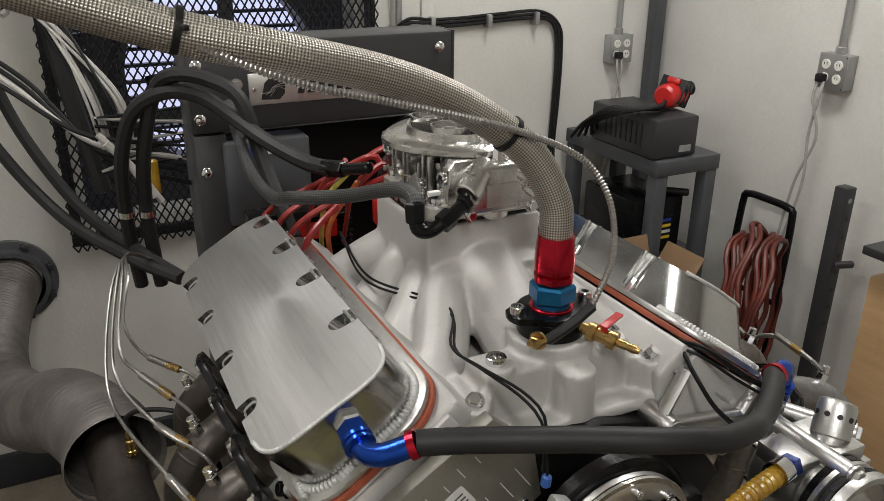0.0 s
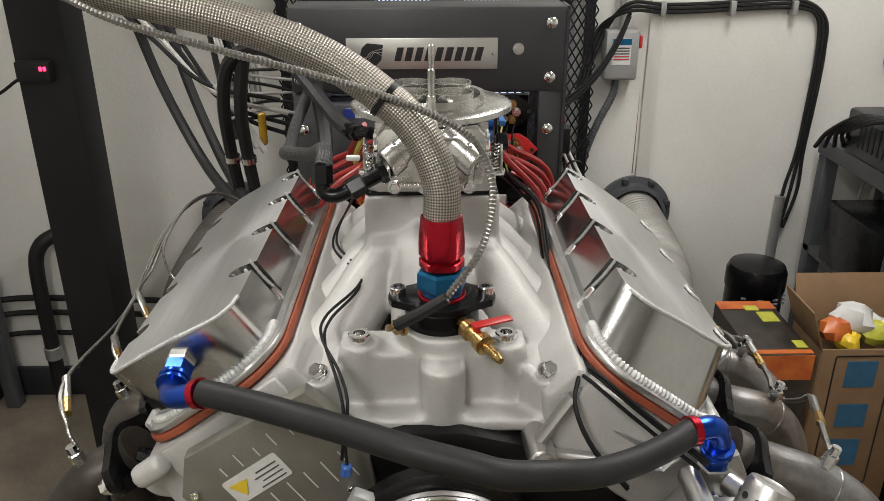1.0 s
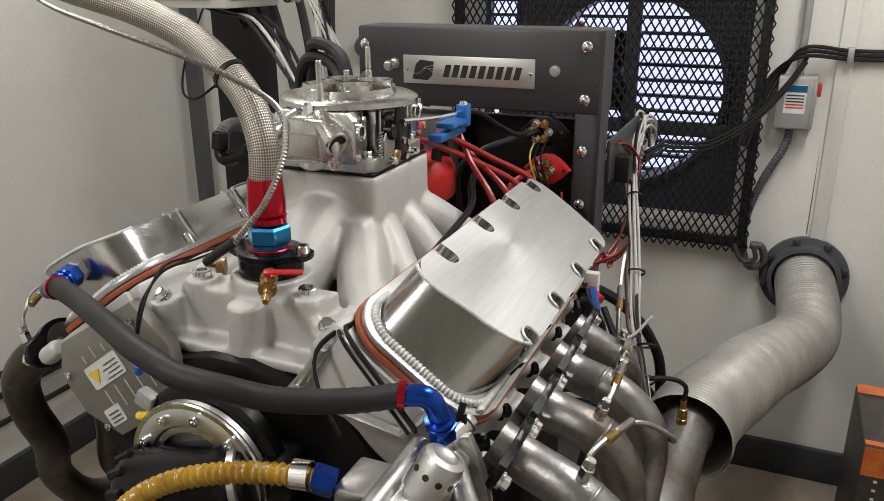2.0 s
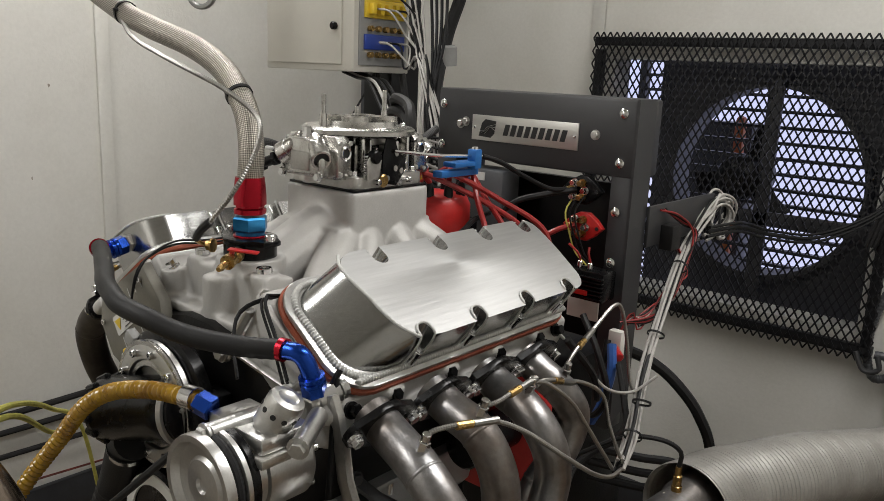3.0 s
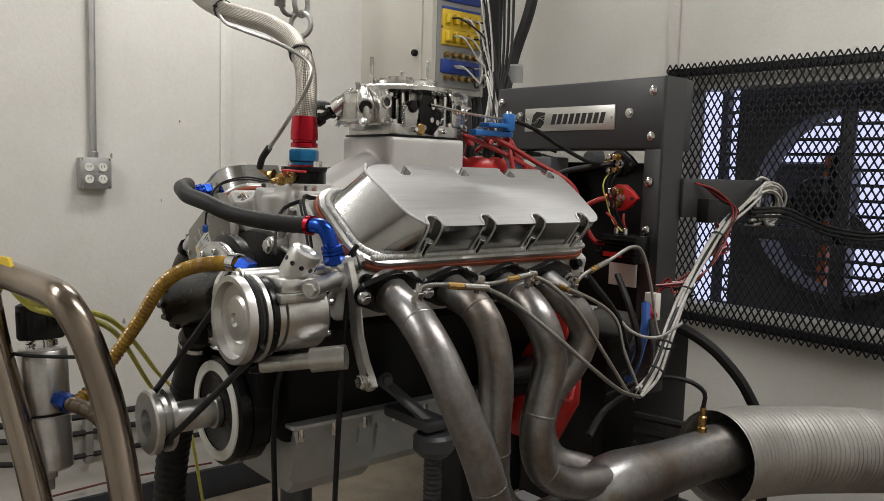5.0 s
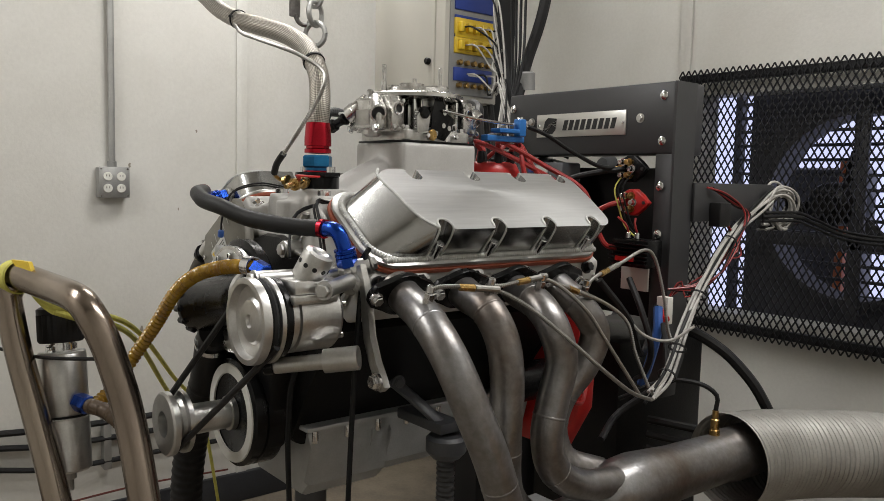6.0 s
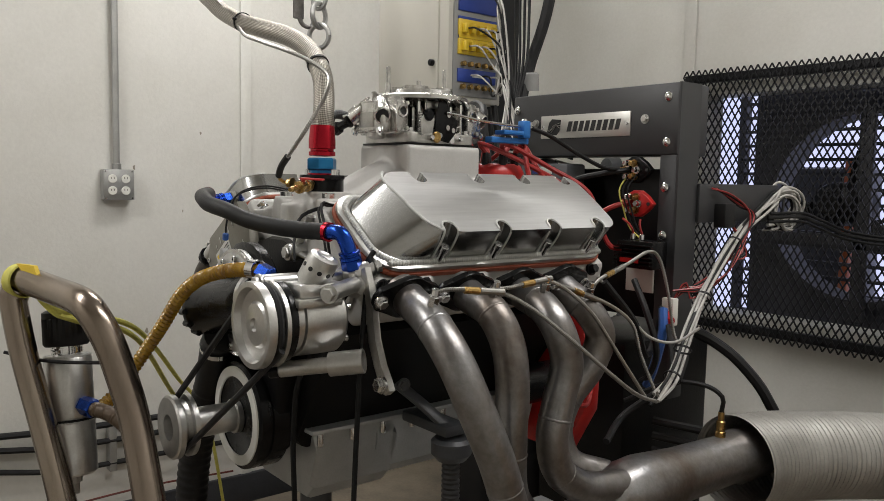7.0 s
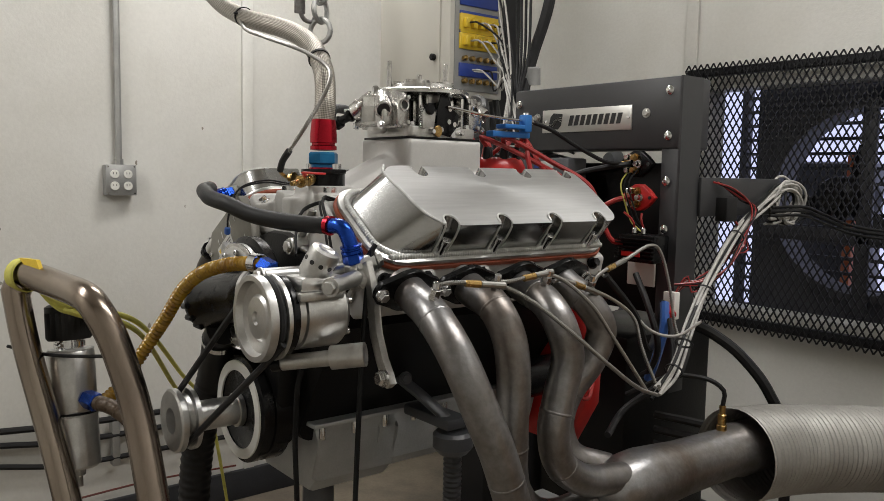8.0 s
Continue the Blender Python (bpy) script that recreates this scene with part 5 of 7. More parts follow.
LB = BANK_L
ig = thing("coil_module", "flat grey aluminium module with warning sticker on the head front", "module", LB @ Vector((0.09, -0.08, -0.08)))
bm = B()
prism(bm, [(-0.035, -0.030), (0.115, -0.020), (0.150, -0.055), (0.150, -0.115), (0.115, -0.165), (-0.02, -0.165), (-0.05, -0.10)], 0.020, LB @ Matrix(((1, 0, 0, 0), (0, 0, 1, -0.100), (0, 1, 0, 0), (0, 0, 0, 1))), 0.003)
part("case", bm, MODULE, ig)
for u, n in ((0.135, -0.060), (0.125, -0.145), (-0.02, -0.05), (0.0, -0.15)):
    bm = B()
    capscrew(bm, LB @ Vector((u, -0.101, n)), (0, -1, 0), 0.005, 0.004)
    part("screw", bm, CHROME, ig)


def on_module(u0, n0, u1, n1, d=-0.1012, t=0.0008):
    bm = B()
    prism(bm, rounded(u0, n0, u1, n1, min(0.003, (u1 - u0) * 0.3, (n1 - n0) * 0.3), 3), t, LB @ Matrix(((1, 0, 0, 0), (0, 0, 1, d), (0, 1, 0, 0), (0, 0, 0, 1))))
    return bm


st = part("sticker", on_module(0.035, -0.098, 0.105, -0.066), WHITEINK, ig, "pale warning sticker")
bm = B()
prism(bm, [(0.090, -0.092), (0.100, -0.073), (0.078, -0.075)], 0.0008, LB @ Matrix(((1, 0, 0, 0), (0, 0, 1, -0.1024), (0, 1, 0, 0), (0, 0, 0, 1))))
part("warning_triangle", bm, YELLOW, st, "yellow warning triangle")
for i in range(4):
    part("print_bar", on_module(0.040, -0.094 + 0.006 * i, 0.072 - 0.006 * (i % 2), -0.0927 + 0.006 * i, -0.1022), STEELGREY, st)
st2 = part("sticker", on_module(0.085, -0.150, 0.118, -0.125), WHITEINK, ig, "small pale label")
for i in range(3):
    part("print_bar", on_module(0.090, -0.146 + 0.006 * i, 0.112, -0.1442 + 0.006 * i, -0.1022), STEELGREY, st2)
for i in range(6):
    part("trace_line", on_module(-0.018 + 0.022 * i, -0.140 + 0.006 * (i % 3), -0.0168 + 0.022 * i, -0.104), WHITEINK, ig)
    part("trace_line", on_module(-0.018 + 0.022 * i, -0.062, -0.0168 + 0.022 * i, -0.045 - 0.005 * (i % 2)), WHITEINK, ig)
# ---- headers ----
PORTS = (-0.026, 0.090, 0.206, 0.315)
TUBES = [
    [(0.325, -0.026, 1.104), (0.362, -0.028, 1.086), (0.425, -0.042, 1.068), (0.480, -0.045, 1.025), (0.508, -0.028, 0.960), (0.520, 0.002, 0.885), (0.518, 0.045, 0.785), (0.500, 0.11, 0.70), (0.470, 0.21, 0.68), (0.468, 0.34, 0.715)],
    [(0.325, 0.090, 1.102), (0.362, 0.089, 1.084), (0.415, 0.083, 1.070), (0.448, 0.086, 1.025), (0.456, 0.090, 0.960), (0.452, 0.092, 0.88), (0.440, 0.115, 0.78), (0.430, 0.20, 0.715), (0.44, 0.33, 0.72)],
    [(0.325, 0.207, 1.098), (0.362, 0.205, 1.080), (0.415, 0.192, 1.070), (0.455, 0.188, 1.038), (0.465, 0.198, 0.985), (0.461, 0.186, 0.925), (0.460, 0.176, 0.868), (0.460, 0.196, 0.810), (0.464, 0.255, 0.772), (0.470, 0.34, 0.760)],
    [(0.325, 0.316, 1.094), (0.355, 0.316, 1.076), (0.392, 0.326, 1.050), (0.404, 0.350, 1.005), (0.398, 0.332, 0.950), (0.380, 0.296, 0.895), (0.372, 0.285, 0.835), (0.385, 0.305, 0.780), (0.42, 0.36, 0.757)],
]


def header(sx, dy, label, steel):
    def f(p):
        # the far header hugs the block more closely above its collector
        near = 1 - (0.42 * min(1, max(0, (p[2] - 0.74) / 0.14)) if sx < 0 else 0)
        return (sx * (0.325 + (p[0] - 0.325) * near) - (0.002 if sx < 0 else 0), p[1] + dy, p[2])
    t = thing("exhaust_header", label, "exhaust header", f((0.45, 0.2, 0.7)), "exhaust headers")
    for k, pts in enumerate(TUBES):
        bm = B()
        sweep(bm, [f(p) for p in pts], 0.0262, 22, 0.008)
        tube = part("primary_tube", bm, steel, t)
        line, total = curve_points([f(p) for p in pts], 0.01)
        for w in (0.16, 0.47 + 0.03 * k, 0.80 - 0.04 * k):
            i = int(w * len(line))
            bm = B()
            lathe(bm, [(0.0255, -0.003), (0.0266, -0.0018), (0.0270, 0.0), (0.0266, 0.0018), (0.0255, 0.003)], line[i], line[i + 1] - line[i - 1], 22, lambda an, h: 1 + 0.008 * math.sin(11 * an))
            part("weld_seam", bm, steel, tube)
        bm = B()
        c = Vector(f((0.338, PORTS[k], 1.096)))
        ax = Vector((sx * 0.88, 0, -0.47))
        m = axis_matrix(c, ax, (0, 1, 0))
        prism(bm, [(0.036 * math.cos(a), (0.060 if abs(math.sin(a)) > 0.75 else 0.040) * math.sin(a)) for a in (2 * math.pi * i / 24 for i in range(24))], 0.010, m, 0.001)
        part("port_flange", bm, BLACKANO, tube)
        for s in (-1, 1):
            bm = B()
            hexbolt(bm, m @ Vector((0.0, s * 0.050, 0.010)), ax, 0.008, 0.012)
            part("flange_bolt", bm, CHROME, tube)
        bm = B()
        e = Vector(f(pts[2])) + Vector((0, -0.002, 0.018))
        cyl(bm, e, e + Vector((sx * 0.008, 0.0, 0.022)), 0.008, 6, 0.001)
        cyl(bm, e + Vector((sx * 0.008, 0, 0.022)), e + Vector((sx * 0.011, 0, 0.032)), 0.006, 8, 0.001)
        part("probe_nut", bm, CHROME, tube)
    bm = B()
    a, b = Vector(f((0.458, 0.30, 0.738))), Vector(f((0.484, 0.745, 0.742)))
    lathe(bm, [(0.0, -0.01), (0.02, -0.005), (0.042, 0.02), (0.054, 0.06), (0.057, 0.10), (0.050, 0.20), (0.047, 0.36), (0.052, 0.37), (0.052, 0.445), (0.048, 0.445), (0.045, 0.37), (0, 0.36)], a, b - a, 32)
    part("collector", bm, steel, t)
    bm = B()
    p = Vector(f((0.474, 0.632, 0.788)))
    lathe(bm, [(0, 0), (0.010, 0), (0.010, 0.010), (0.0085, 0.011), (0.0085, 0.030), (0.006, 0.032), (0.006, 0.048), (0, 0.05)], p, (0, 0, 1), 12)
    part("oxygen_sensor", bm, BRASS, t)
    bm = B()
    q = p + Vector((0, 0, 0.048))
    sweep(bm, [q, q + Vector((0, 0.0, 0.03)), q + Vector((-sx * 0.03, -0.02, 0.05)), q + Vector((-sx * 0.09, -0.05, 0.045)), q + Vector((-sx * 0.16, -0.09, 0.0))], 0.0045, 8)
    part("sensor_cable", bm, RUBBER, t)
    return t


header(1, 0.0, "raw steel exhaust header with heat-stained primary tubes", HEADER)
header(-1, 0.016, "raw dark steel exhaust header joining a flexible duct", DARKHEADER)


def duct(sx, pts, label):
    t = thing("exhaust_duct", label, "duct", pts[-1], "exhaust ducts")
    bm = B()
    sweep(bm, pts, 0.090, 36, 0.0026, lambda s, L: (1 + 0.017 * math.sin(s * 2 * math.pi / 0.0125) + 0.02 * noise.noise((s * 6, sx, 0))) * (1.0 if s > 0.02 else 1.03), cap=False)
    part("flexible_duct", bm, FLEX if sx > 0 else DARKFLEX, t, "grey corrugated flexible duct" if sx > 0 else "dark corrugated flexible duct")
    e = Vector(pts[-1])
    bm = B()
    lathe(bm, [(0.088, 0.0), (0.105, 0.0), (0.108, -0.06), (0.130, -0.062), (0.134, -0.03), (0.134, 0.0), (0.088, 0.0)], (e.x, YB - 0.001, e.z), (0, -1, 0), 40)
    lathe(bm, [(0.096, 0.0), (0.134, 0.0), (0.134, 0.016), (0.112, 0.020), (0.110, 0.052), (0.096, 0.054)], (e.x, YB - 0.0, e.z), (0, -1, 0), 40)
    part("wall_collar", bm, STEELGREY, t, "dark bolted wall collar")
    for k in range(8):
        a = 2 * math.pi * k / 8 + 0.3
        bm = B()
        box(bm, (e.x + 0.122 * math.cos(a), YB - 0.024, e.z + 0.122 * math.sin(a)), (0.022, 0.02, 0.022), None, 0.004)
        part("collar_clip", bm, BLACKSTEEL, t)
    return t


duct(1, [(0.478, 0.675, 0.728), (0.495, 0.80, 0.720), (0.545, 0.96, 0.705), (0.60, 1.16, 0.675), (0.68, 1.40, 0.63), (0.725, 1.60, 0.60), (0.728, 1.78, 0.62), (0.712, 1.925, 0.66)], "grey flexible exhaust duct running to the wall")
duct(-1, [(-0.482, 0.706, 0.742), (-0.50, 0.82, 0.735), (-0.56, 0.98, 0.71), (-0.65, 1.2, 0.60), (-0.73, 1.42, 0.56), (-0.75, 1.60, 0.57), (-0.73, 1.78, 0.61), (-0.690, 1.925, 0.65)], "dark flexible exhaust duct behind the hanging cables")

# starter, engine mount, dyno coupling
sm = thing("bellhousing", "red painted bell housing plate at the engine rear", "bell housing", (0.1, 0.56, 0.8))
bm = B()
prism(bm, [(-0.19, 0.70), (0.19, 0.70), (0.245, 0.80), (0.250, 0.92), (0.225, 1.02), (0.15, 1.08), (-0.15, 1.08), (-0.225, 1.02), (-0.250, 0.92), (-0.245, 0.80)], 0.05, Matrix(((1, 0, 0, 0), (0, 0, 1, 0.50), (0, 1, 0, 0), (0, 0, 0, 1))), 0.012)
part("plate", bm, REDCAP, sm)
bm = B()
cyl(bm, (0.175, 0.36, 0.86), (0.175, 0.50, 0.86), 0.040, 24, 0.004)
part("starter_motor", bm, BLACKANO, sm)
for sx in (-1, 1):
    mt = thing("engine_mount", "black screw jack engine mount with steel arm", "engine mount", (sx * 0.25, 0.146, FLOOR), "engine mounts")
    bm = B()
    sweep(bm, [(sx * 0.25, 0.146, FLOOR), (sx * 0.25, 0.146, 0.78)], 0.016, 14, 0.0025, lambda s, L: 1 + 0.07 * math.sin(s * 2 * math.pi / 0.009))
    part("threaded_post", bm, BLACKSTEEL, mt)
    bm = B()
    lathe(bm, [(0, 0), (0.026, 0), (0.036, 0.012), (0.036, 0.034), (0.030, 0.040), (0, 0.04)], (sx * 0.25, 0.146, 0.78), (0, 0, 1), 24)
    box(bm, (sx * 0.20, 0.146, 0.835), (0.13, 0.05, 0.02), None, 0.004)
    part("cap", bm, STEELGREY, mt)
    bm = B()
    sweep(bm, [(sx * 0.15, 0.10, 0.90), (sx * 0.20, 0.12, 0.87), (sx * 0.25, 0.146, 0.83)], 0.014, 10, 0.01, flat=0.6)
    hexbolt(bm, (sx * 0.175, 0.095, 0.905), (sx, -0.3, 0), 0.009, 0.010)
    part("arm", bm, STEELGREY, mt)
    bm = B()
    box(bm, (sx * 0.25, 0.146, FLOOR + 0.02), (0.12, 0.12, 0.04), None, 0.006)
    part("foot", bm, BLACKSTEEL, mt)
stand = thing("engine_stand", "dark steel stand tubes under the engine", "stand", (0, 0.0, FLOOR))
bm = B()
cyl(bm, (0.0, 0.02, FLOOR), (0.0, 0.02, 0.702), 0.03, 20)
part("post", bm, STEELGREY, stand)
bm = B()
box(bm, (0.28, 0.30, 0.63), (0.14, 0.24, 0.012), pose(0, 0, 0), 0.002)
box(bm, (0.22, 0.30, 0.60), (0.012, 0.24, 0.07), None, 0.002)
part("drip_tray", bm, PANALU, stand, "galvanised drip tray")

# ---- things on the dyno ----
def disconnect(x, z, mat_body, label):
    t = thing("battery_switch", label, "switch", (x, PY, z), "battery switches")
    bm = B()
    m = Matrix(((1, 0, 0, x), (0, 0, -1, PY), (0, 1, 0, z), (0, 0, 0, 1)))
    prism(bm, [(-0.048, 0.0), (-0.03, -0.018), (-0.008, -0.03), (0.012, -0.03), (0.030, -0.018), (0.048, 0.0), (0.030, 0.018), (0.012, 0.03), (-0.008, 0.03), (-0.03, 0.018)], 0.016, m, 0.003)
    part("body", bm, mat_body, t)
    for k in range(6):
        a = 2 * math.pi * k / 6
        bm = B()
        hexbolt(bm, (x - 0.006 + 0.017 * math.cos(a), PY - 0.016, z + 0.017 * math.sin(a)), (0, -1, 0), 0.0065, 0.018)
        part("stud", bm, BRASS if k % 2 else CHROME, t)
    for sx in (-0.036, 0.036):
        bm = B()
        cyl(bm, (x + sx, PY - 0.0165, z), (x + sx, PY - 0.019, z), 0.004, 10)
        part("rivet", bm, BLACKINK, t)
    return t


disconnect(0.158, 1.224, REDCAP, "red plastic battery switch with brass studs on the dyno")
disconnect(0.150, 1.300, BLACKANO, "black battery switch with brass studs on the dyno")


def wire(name, label, pts, r, m, cat="wire", group=""):
    t = thing(name, label, cat, pts[0], group)
    bm = B()
    sweep(bm, pts, r, 8, 0.012)
    part("core", bm, m, t)
    return t


wire("battery_lead", "thick red battery lead", [(0.145, 0.75, 1.226), (0.12, 0.72, 1.215), (0.10, 0.70, 1.19), (0.13, 0.70, 1.13), (0.16, 0.71, 1.12)], 0.006, WIRERED)
wire("battery_lead", "thick black battery lead with clamp", [(0.140, 0.75, 1.300), (0.10, 0.70, 1.29), (0.05, 0.66, 1.27), (0.0, 0.68, 1.22), (-0.02, 0.74, 1.1)], 0.0065, RUBBER)
for k, (dx, m) in enumerate(((0.0, WIREBLACK), (0.012, WIREBLACK), (-0.010, YROPE))):
    wire("switch_wire", "thin wire hanging from the battery switches", [(0.150 + dx, 0.752, 1.292), (0.140 + dx, 0.73, 1.255), (0.150 + dx, 0.735, 1.21), (0.165 + dx, 0.74, 1.17), (0.19, 0.74 + dx, 1.15)], 0.0018, m, group="switch wires")

cb = thing("ignition_coil", "black finned ignition coil on the dyno front", "coil", (0.195, 0.73, 1.06))
bm = B()
box(bm, (0.195, 0.735, 1.112), (0.098, 0.055, 0.062), None, 0.004)
part("body", bm, BLACKANO, cb)
for k in range(6):
    bm = B()
    box(bm, (0.195, 0.704, 1.090 + 0.0085 * k), (0.100, 0.012, 0.0035), None, 0.001)
    part("fin", bm, BLACKANO, cb)
bm = B()
box(bm, (0.190, 0.6975, 1.100), (0.05, 0.002, 0.010))
part("label_bar", bm, REDCAP, cb)
for sx in (-0.012, 0.012):
    bm = B()
    cyl(bm, (0.19 + sx, 0.725, 1.143), (0.19 + sx, 0.725, 1.158), 0.006, 12, 0.002)
    part("terminal", bm, CHROME, cb)
    wire("coil_wire", "short red coil wire", [(0.19 + sx, 0.725, 1.157), (0.19 + sx, 0.715, 1.175), (0.175 + 2 * sx, 0.72, 1.19)], 0.0025, WIRERED, group="coil wires")

arm = thing("wiring_bracket", "black sheet metal bracket carrying the wiring connectors", "bracket", (0.262, 1.0, 1.18))
bm = B()
box(bm, (0.2615, 1.015, 1.228), (0.008, 0.345, 0.088), None, 0.002)
part("plate", bm, BLACKSTEEL, arm)
bm = B()
box(bm, (0.280, 0.925, 1.200), (0.030, 0.045, 0.055), None, 0.003)
part("relay", bm, RUBBER, arm)
for y, z in ((1.165, 1.245), (1.10, 1.20)):
    bm = B()
    hexbolt(bm, (0.2655, y, z), (1, 0, 0), 0.006, 0.007)
    part("bolt", bm, CHROME, arm)
cp = thing("connector_plate", "pale lower plate on the dyno with red plug", "plate", (0.26, 0.70, 0.9))
bm = B()
box(bm, (0.262, 0.755, 0.99), (0.030, 0.020, 0.060), None, 0.002)
part("plate", bm, WHITEPL, cp)
bm = B()
cyl(bm, (0.26, 0.745, 0.985), (0.29, 0.72, 0.975), 0.010, 10, 0.002)
part("plug", bm, REDCAP, cp)

# ---- wiring loom on the exhaust side ----
rng = random.Random(11)
EGT = [
    [(0.430, -0.043, 1.111), (0.435, -0.016, 1.115), (0.455, 0.052, 1.109), (0.475, 0.102, 1.085), (0.495, 0.168, 1.035), (0.490, 0.270, 0.967), (0.460, 0.386, 0.906), (0.430, 0.486, 0.870)],
    [(0.420, 0.091, 1.106), (0.425, 0.115, 1.108), (0.425, 0.176, 1.114), (0.425, 0.229, 1.099), (0.430, 0.295, 1.052), (0.430, 0.350, 0.994), (0.430, 0.408, 0.931), (0.430, 0.452, 0.883)],
    [(0.420, 0.208, 1.100), (0.415, 0.247, 1.097), (0.410, 0.363, 1.058), (0.412, 0.428, 1.017), (0.420, 0.446, 0.960), (0.430, 0.476, 0.895)],
    [(0.395, 0.320, 1.078), (0.385, 0.367, 1.100), (0.370, 0.456, 1.119), (0.360, 0.536, 1.139), (0.355, 0.580, 1.122), (0.355, 0.613, 1.053), (0.360, 0.631, 0.972), (0.375, 0.641, 0.936)],
]
for sx, dy in ((1, 0.0), (-1, 0.016)):
    for k, pts in enumerate(EGT):
        pp = [(sx * p[0] + (0.042 if sx < 0 else 0), p[1] + dy, p[2]) for p in pts]
        if sx < 0:
            c = Vector((-0.47, 0.50, 1.13))
            pp = [pp[0], (pp[0][0] - 0.015, pp[0][1] + 0.015, pp[0][2] + 0.02), (pp[0][0] - 0.045 - 0.006 * k, pp[0][1] + 0.09, pp[0][2] + 0.035 - 0.015 * (k % 2)), (-0.475 + 0.012 * k, 0.36 + 0.03 * k, 1.085 + 0.02 * k), (-0.45 + 0.01 * k, 0.52, 1.16 + 0.01 * k), (-0.41, 0.66, 1.17), (-0.36, 0.74, 1.12)]
        t = armoured("exhaust_probe", "armoured exhaust temperature probe cable with brass joint", pp, 0.0032 if sx > 0 else 0.0023, pitch=0.0036)
        t["group"] = "exhaust probes"
        bm = B()
        j0, j1 = Vector(pp[1]), Vector(pp[2])
        d = (j1 - j0).normalized()
        cyl(bm, j0 + d * 0.02, j0 + d * 0.045, 0.0055, 10, 0.001)
        part("joint", bm, BRASS, t)
        bm = B()
        cyl(bm, j0 + d * 0.045, j0 + d * 0.085, 0.0050, 10, 0.001)
        part("sleeve", bm, ARMOUR, t)

LOOM = [(0.43, 0.49, 0.877), (0.407, 0.567, 0.903), (0.376, 0.65, 0.958), (0.351, 0.745, 1.036), (0.322, 0.862, 1.107), (0.295, 0.983, 1.169), (0.277, 1.097, 1.214), (0.273, 1.166, 1.249), (0.28, 1.209, 1.243), (0.28, 1.231, 1.211), (0.275, 1.21, 1.181), (0.27, 1.137, 1.173)]
for k in range(10):
    o = Vector((rng.uniform(-1, 1), rng.uniform(-1, 1), rng.uniform(-1, 1))) * 0.016
    pts = [Vector(p) + o * (0.6 + 0.5 * math.sin(i * 1.3 + k)) for i, p in enumerate(LOOM)]
    for i in (7, 8, 9):
        pts[i] += Vector((0.003 * (k % 4), 0.006 * (k % 5), 0.006 * (k % 3)))
    wire("sensor_wire", "pale grey sensor wire in the loom", pts, 0.0033, WIREGREY if k % 4 else WIREBLACK, group="loom wires")
for k in range(9):
    ry, rz = 0.050 + 0.0040 * (k % 5), 0.042 + 0.004 * (k % 4)
    c = Vector((0.265 + 0.003 * k, 1.199 + 0.006 * (k % 3), 1.202 + 0.004 * (k % 4)))
    ring = [c + Vector((0.010 * math.sin(2 * a + k), ry * math.cos(a), rz * math.sin(a))) for a in (2 * math.pi * i / 14 + 0.5 * k for i in range(13))]
    wire("coiled_wire", "spare pale sensor wire coiled beside the bracket", ring, 0.0032, WIREGREY if k % 4 else WIREBLACK, group="coiled wires")
for k in range(7):
    o = 0.007 * k
    wire("bracket_wire", "thin coloured wire strung below the bracket", [(0.285, 0.93, 1.19), (0.30, 0.95 + o, 1.15 - o), (0.295, 0.90, 1.08 + 0.3 * o), (0.29, 0.84 - o, 1.06 - o), (0.27, 0.79, 1.03 + 0.5 * o), (0.25, 0.75 - o, 1.0 - 2 * o)], 0.0018, (WIRERED, WIREBLACK, WIRERED, WIREGREY)[k % 4], group="bracket wires")
for k in range(5):
    o = Vector((0.0, rng.uniform(-0.01, 0.01), rng.uniform(-0.014, 0.014)))
    wire("wall_wire", "dark sensor wire leading to the wall", [Vector(q) + o for q in ((0.30, 1.08, 1.19), (0.32, 1.20, 1.19), (0.31, 1.32, 1.17), (0.32, 1.48, 1.135), (0.40, 1.60, 1.125), (0.50, 1.70, 1.18), (0.58, 1.78, 1.27), (0.63, 1.85, 1.35))], 0.0038, WIREBLACK, group="wall wires")
for p, d in (((0.400, 0.605, 0.948), (-0.2, 0.6, 0.8)), ((0.351, 0.745, 1.036), (-0.1, 0.6, 0.7)), ((0.309, 0.922, 1.139), (-0.15, 0.8, 0.5)), ((0.409, 0.562, 0.9), (-0.2, 0.8, 0.5))):
    bm = B()
    lathe(bm, [(0.0165, -0.002), (0.018, -0.002), (0.018, 0.002), (0.0165, 0.002), (0.0165, -0.002)], p, d, 16)
    solid("cable_tie", bm, TIE, "small black cable tie round the loom", "cable tie", "cable ties")
for k in range(4):
    o = 0.008 * k
    wire("power_wire", "red wire from the bracket to the loom", [(0.272, 0.88 + o, 1.262), (0.285, 0.95 + o, 1.245 - o), (0.30, 1.00 + o, 1.20), (0.31, 0.95, 1.12 + o), (0.315, 0.88, 1.07), (0.30, 0.82, 1.045 - o / 2), (0.26, 0.765, 1.035)], 0.0022, WIRERED if k % 2 == 0 else WIREBLACK, group="red wires")
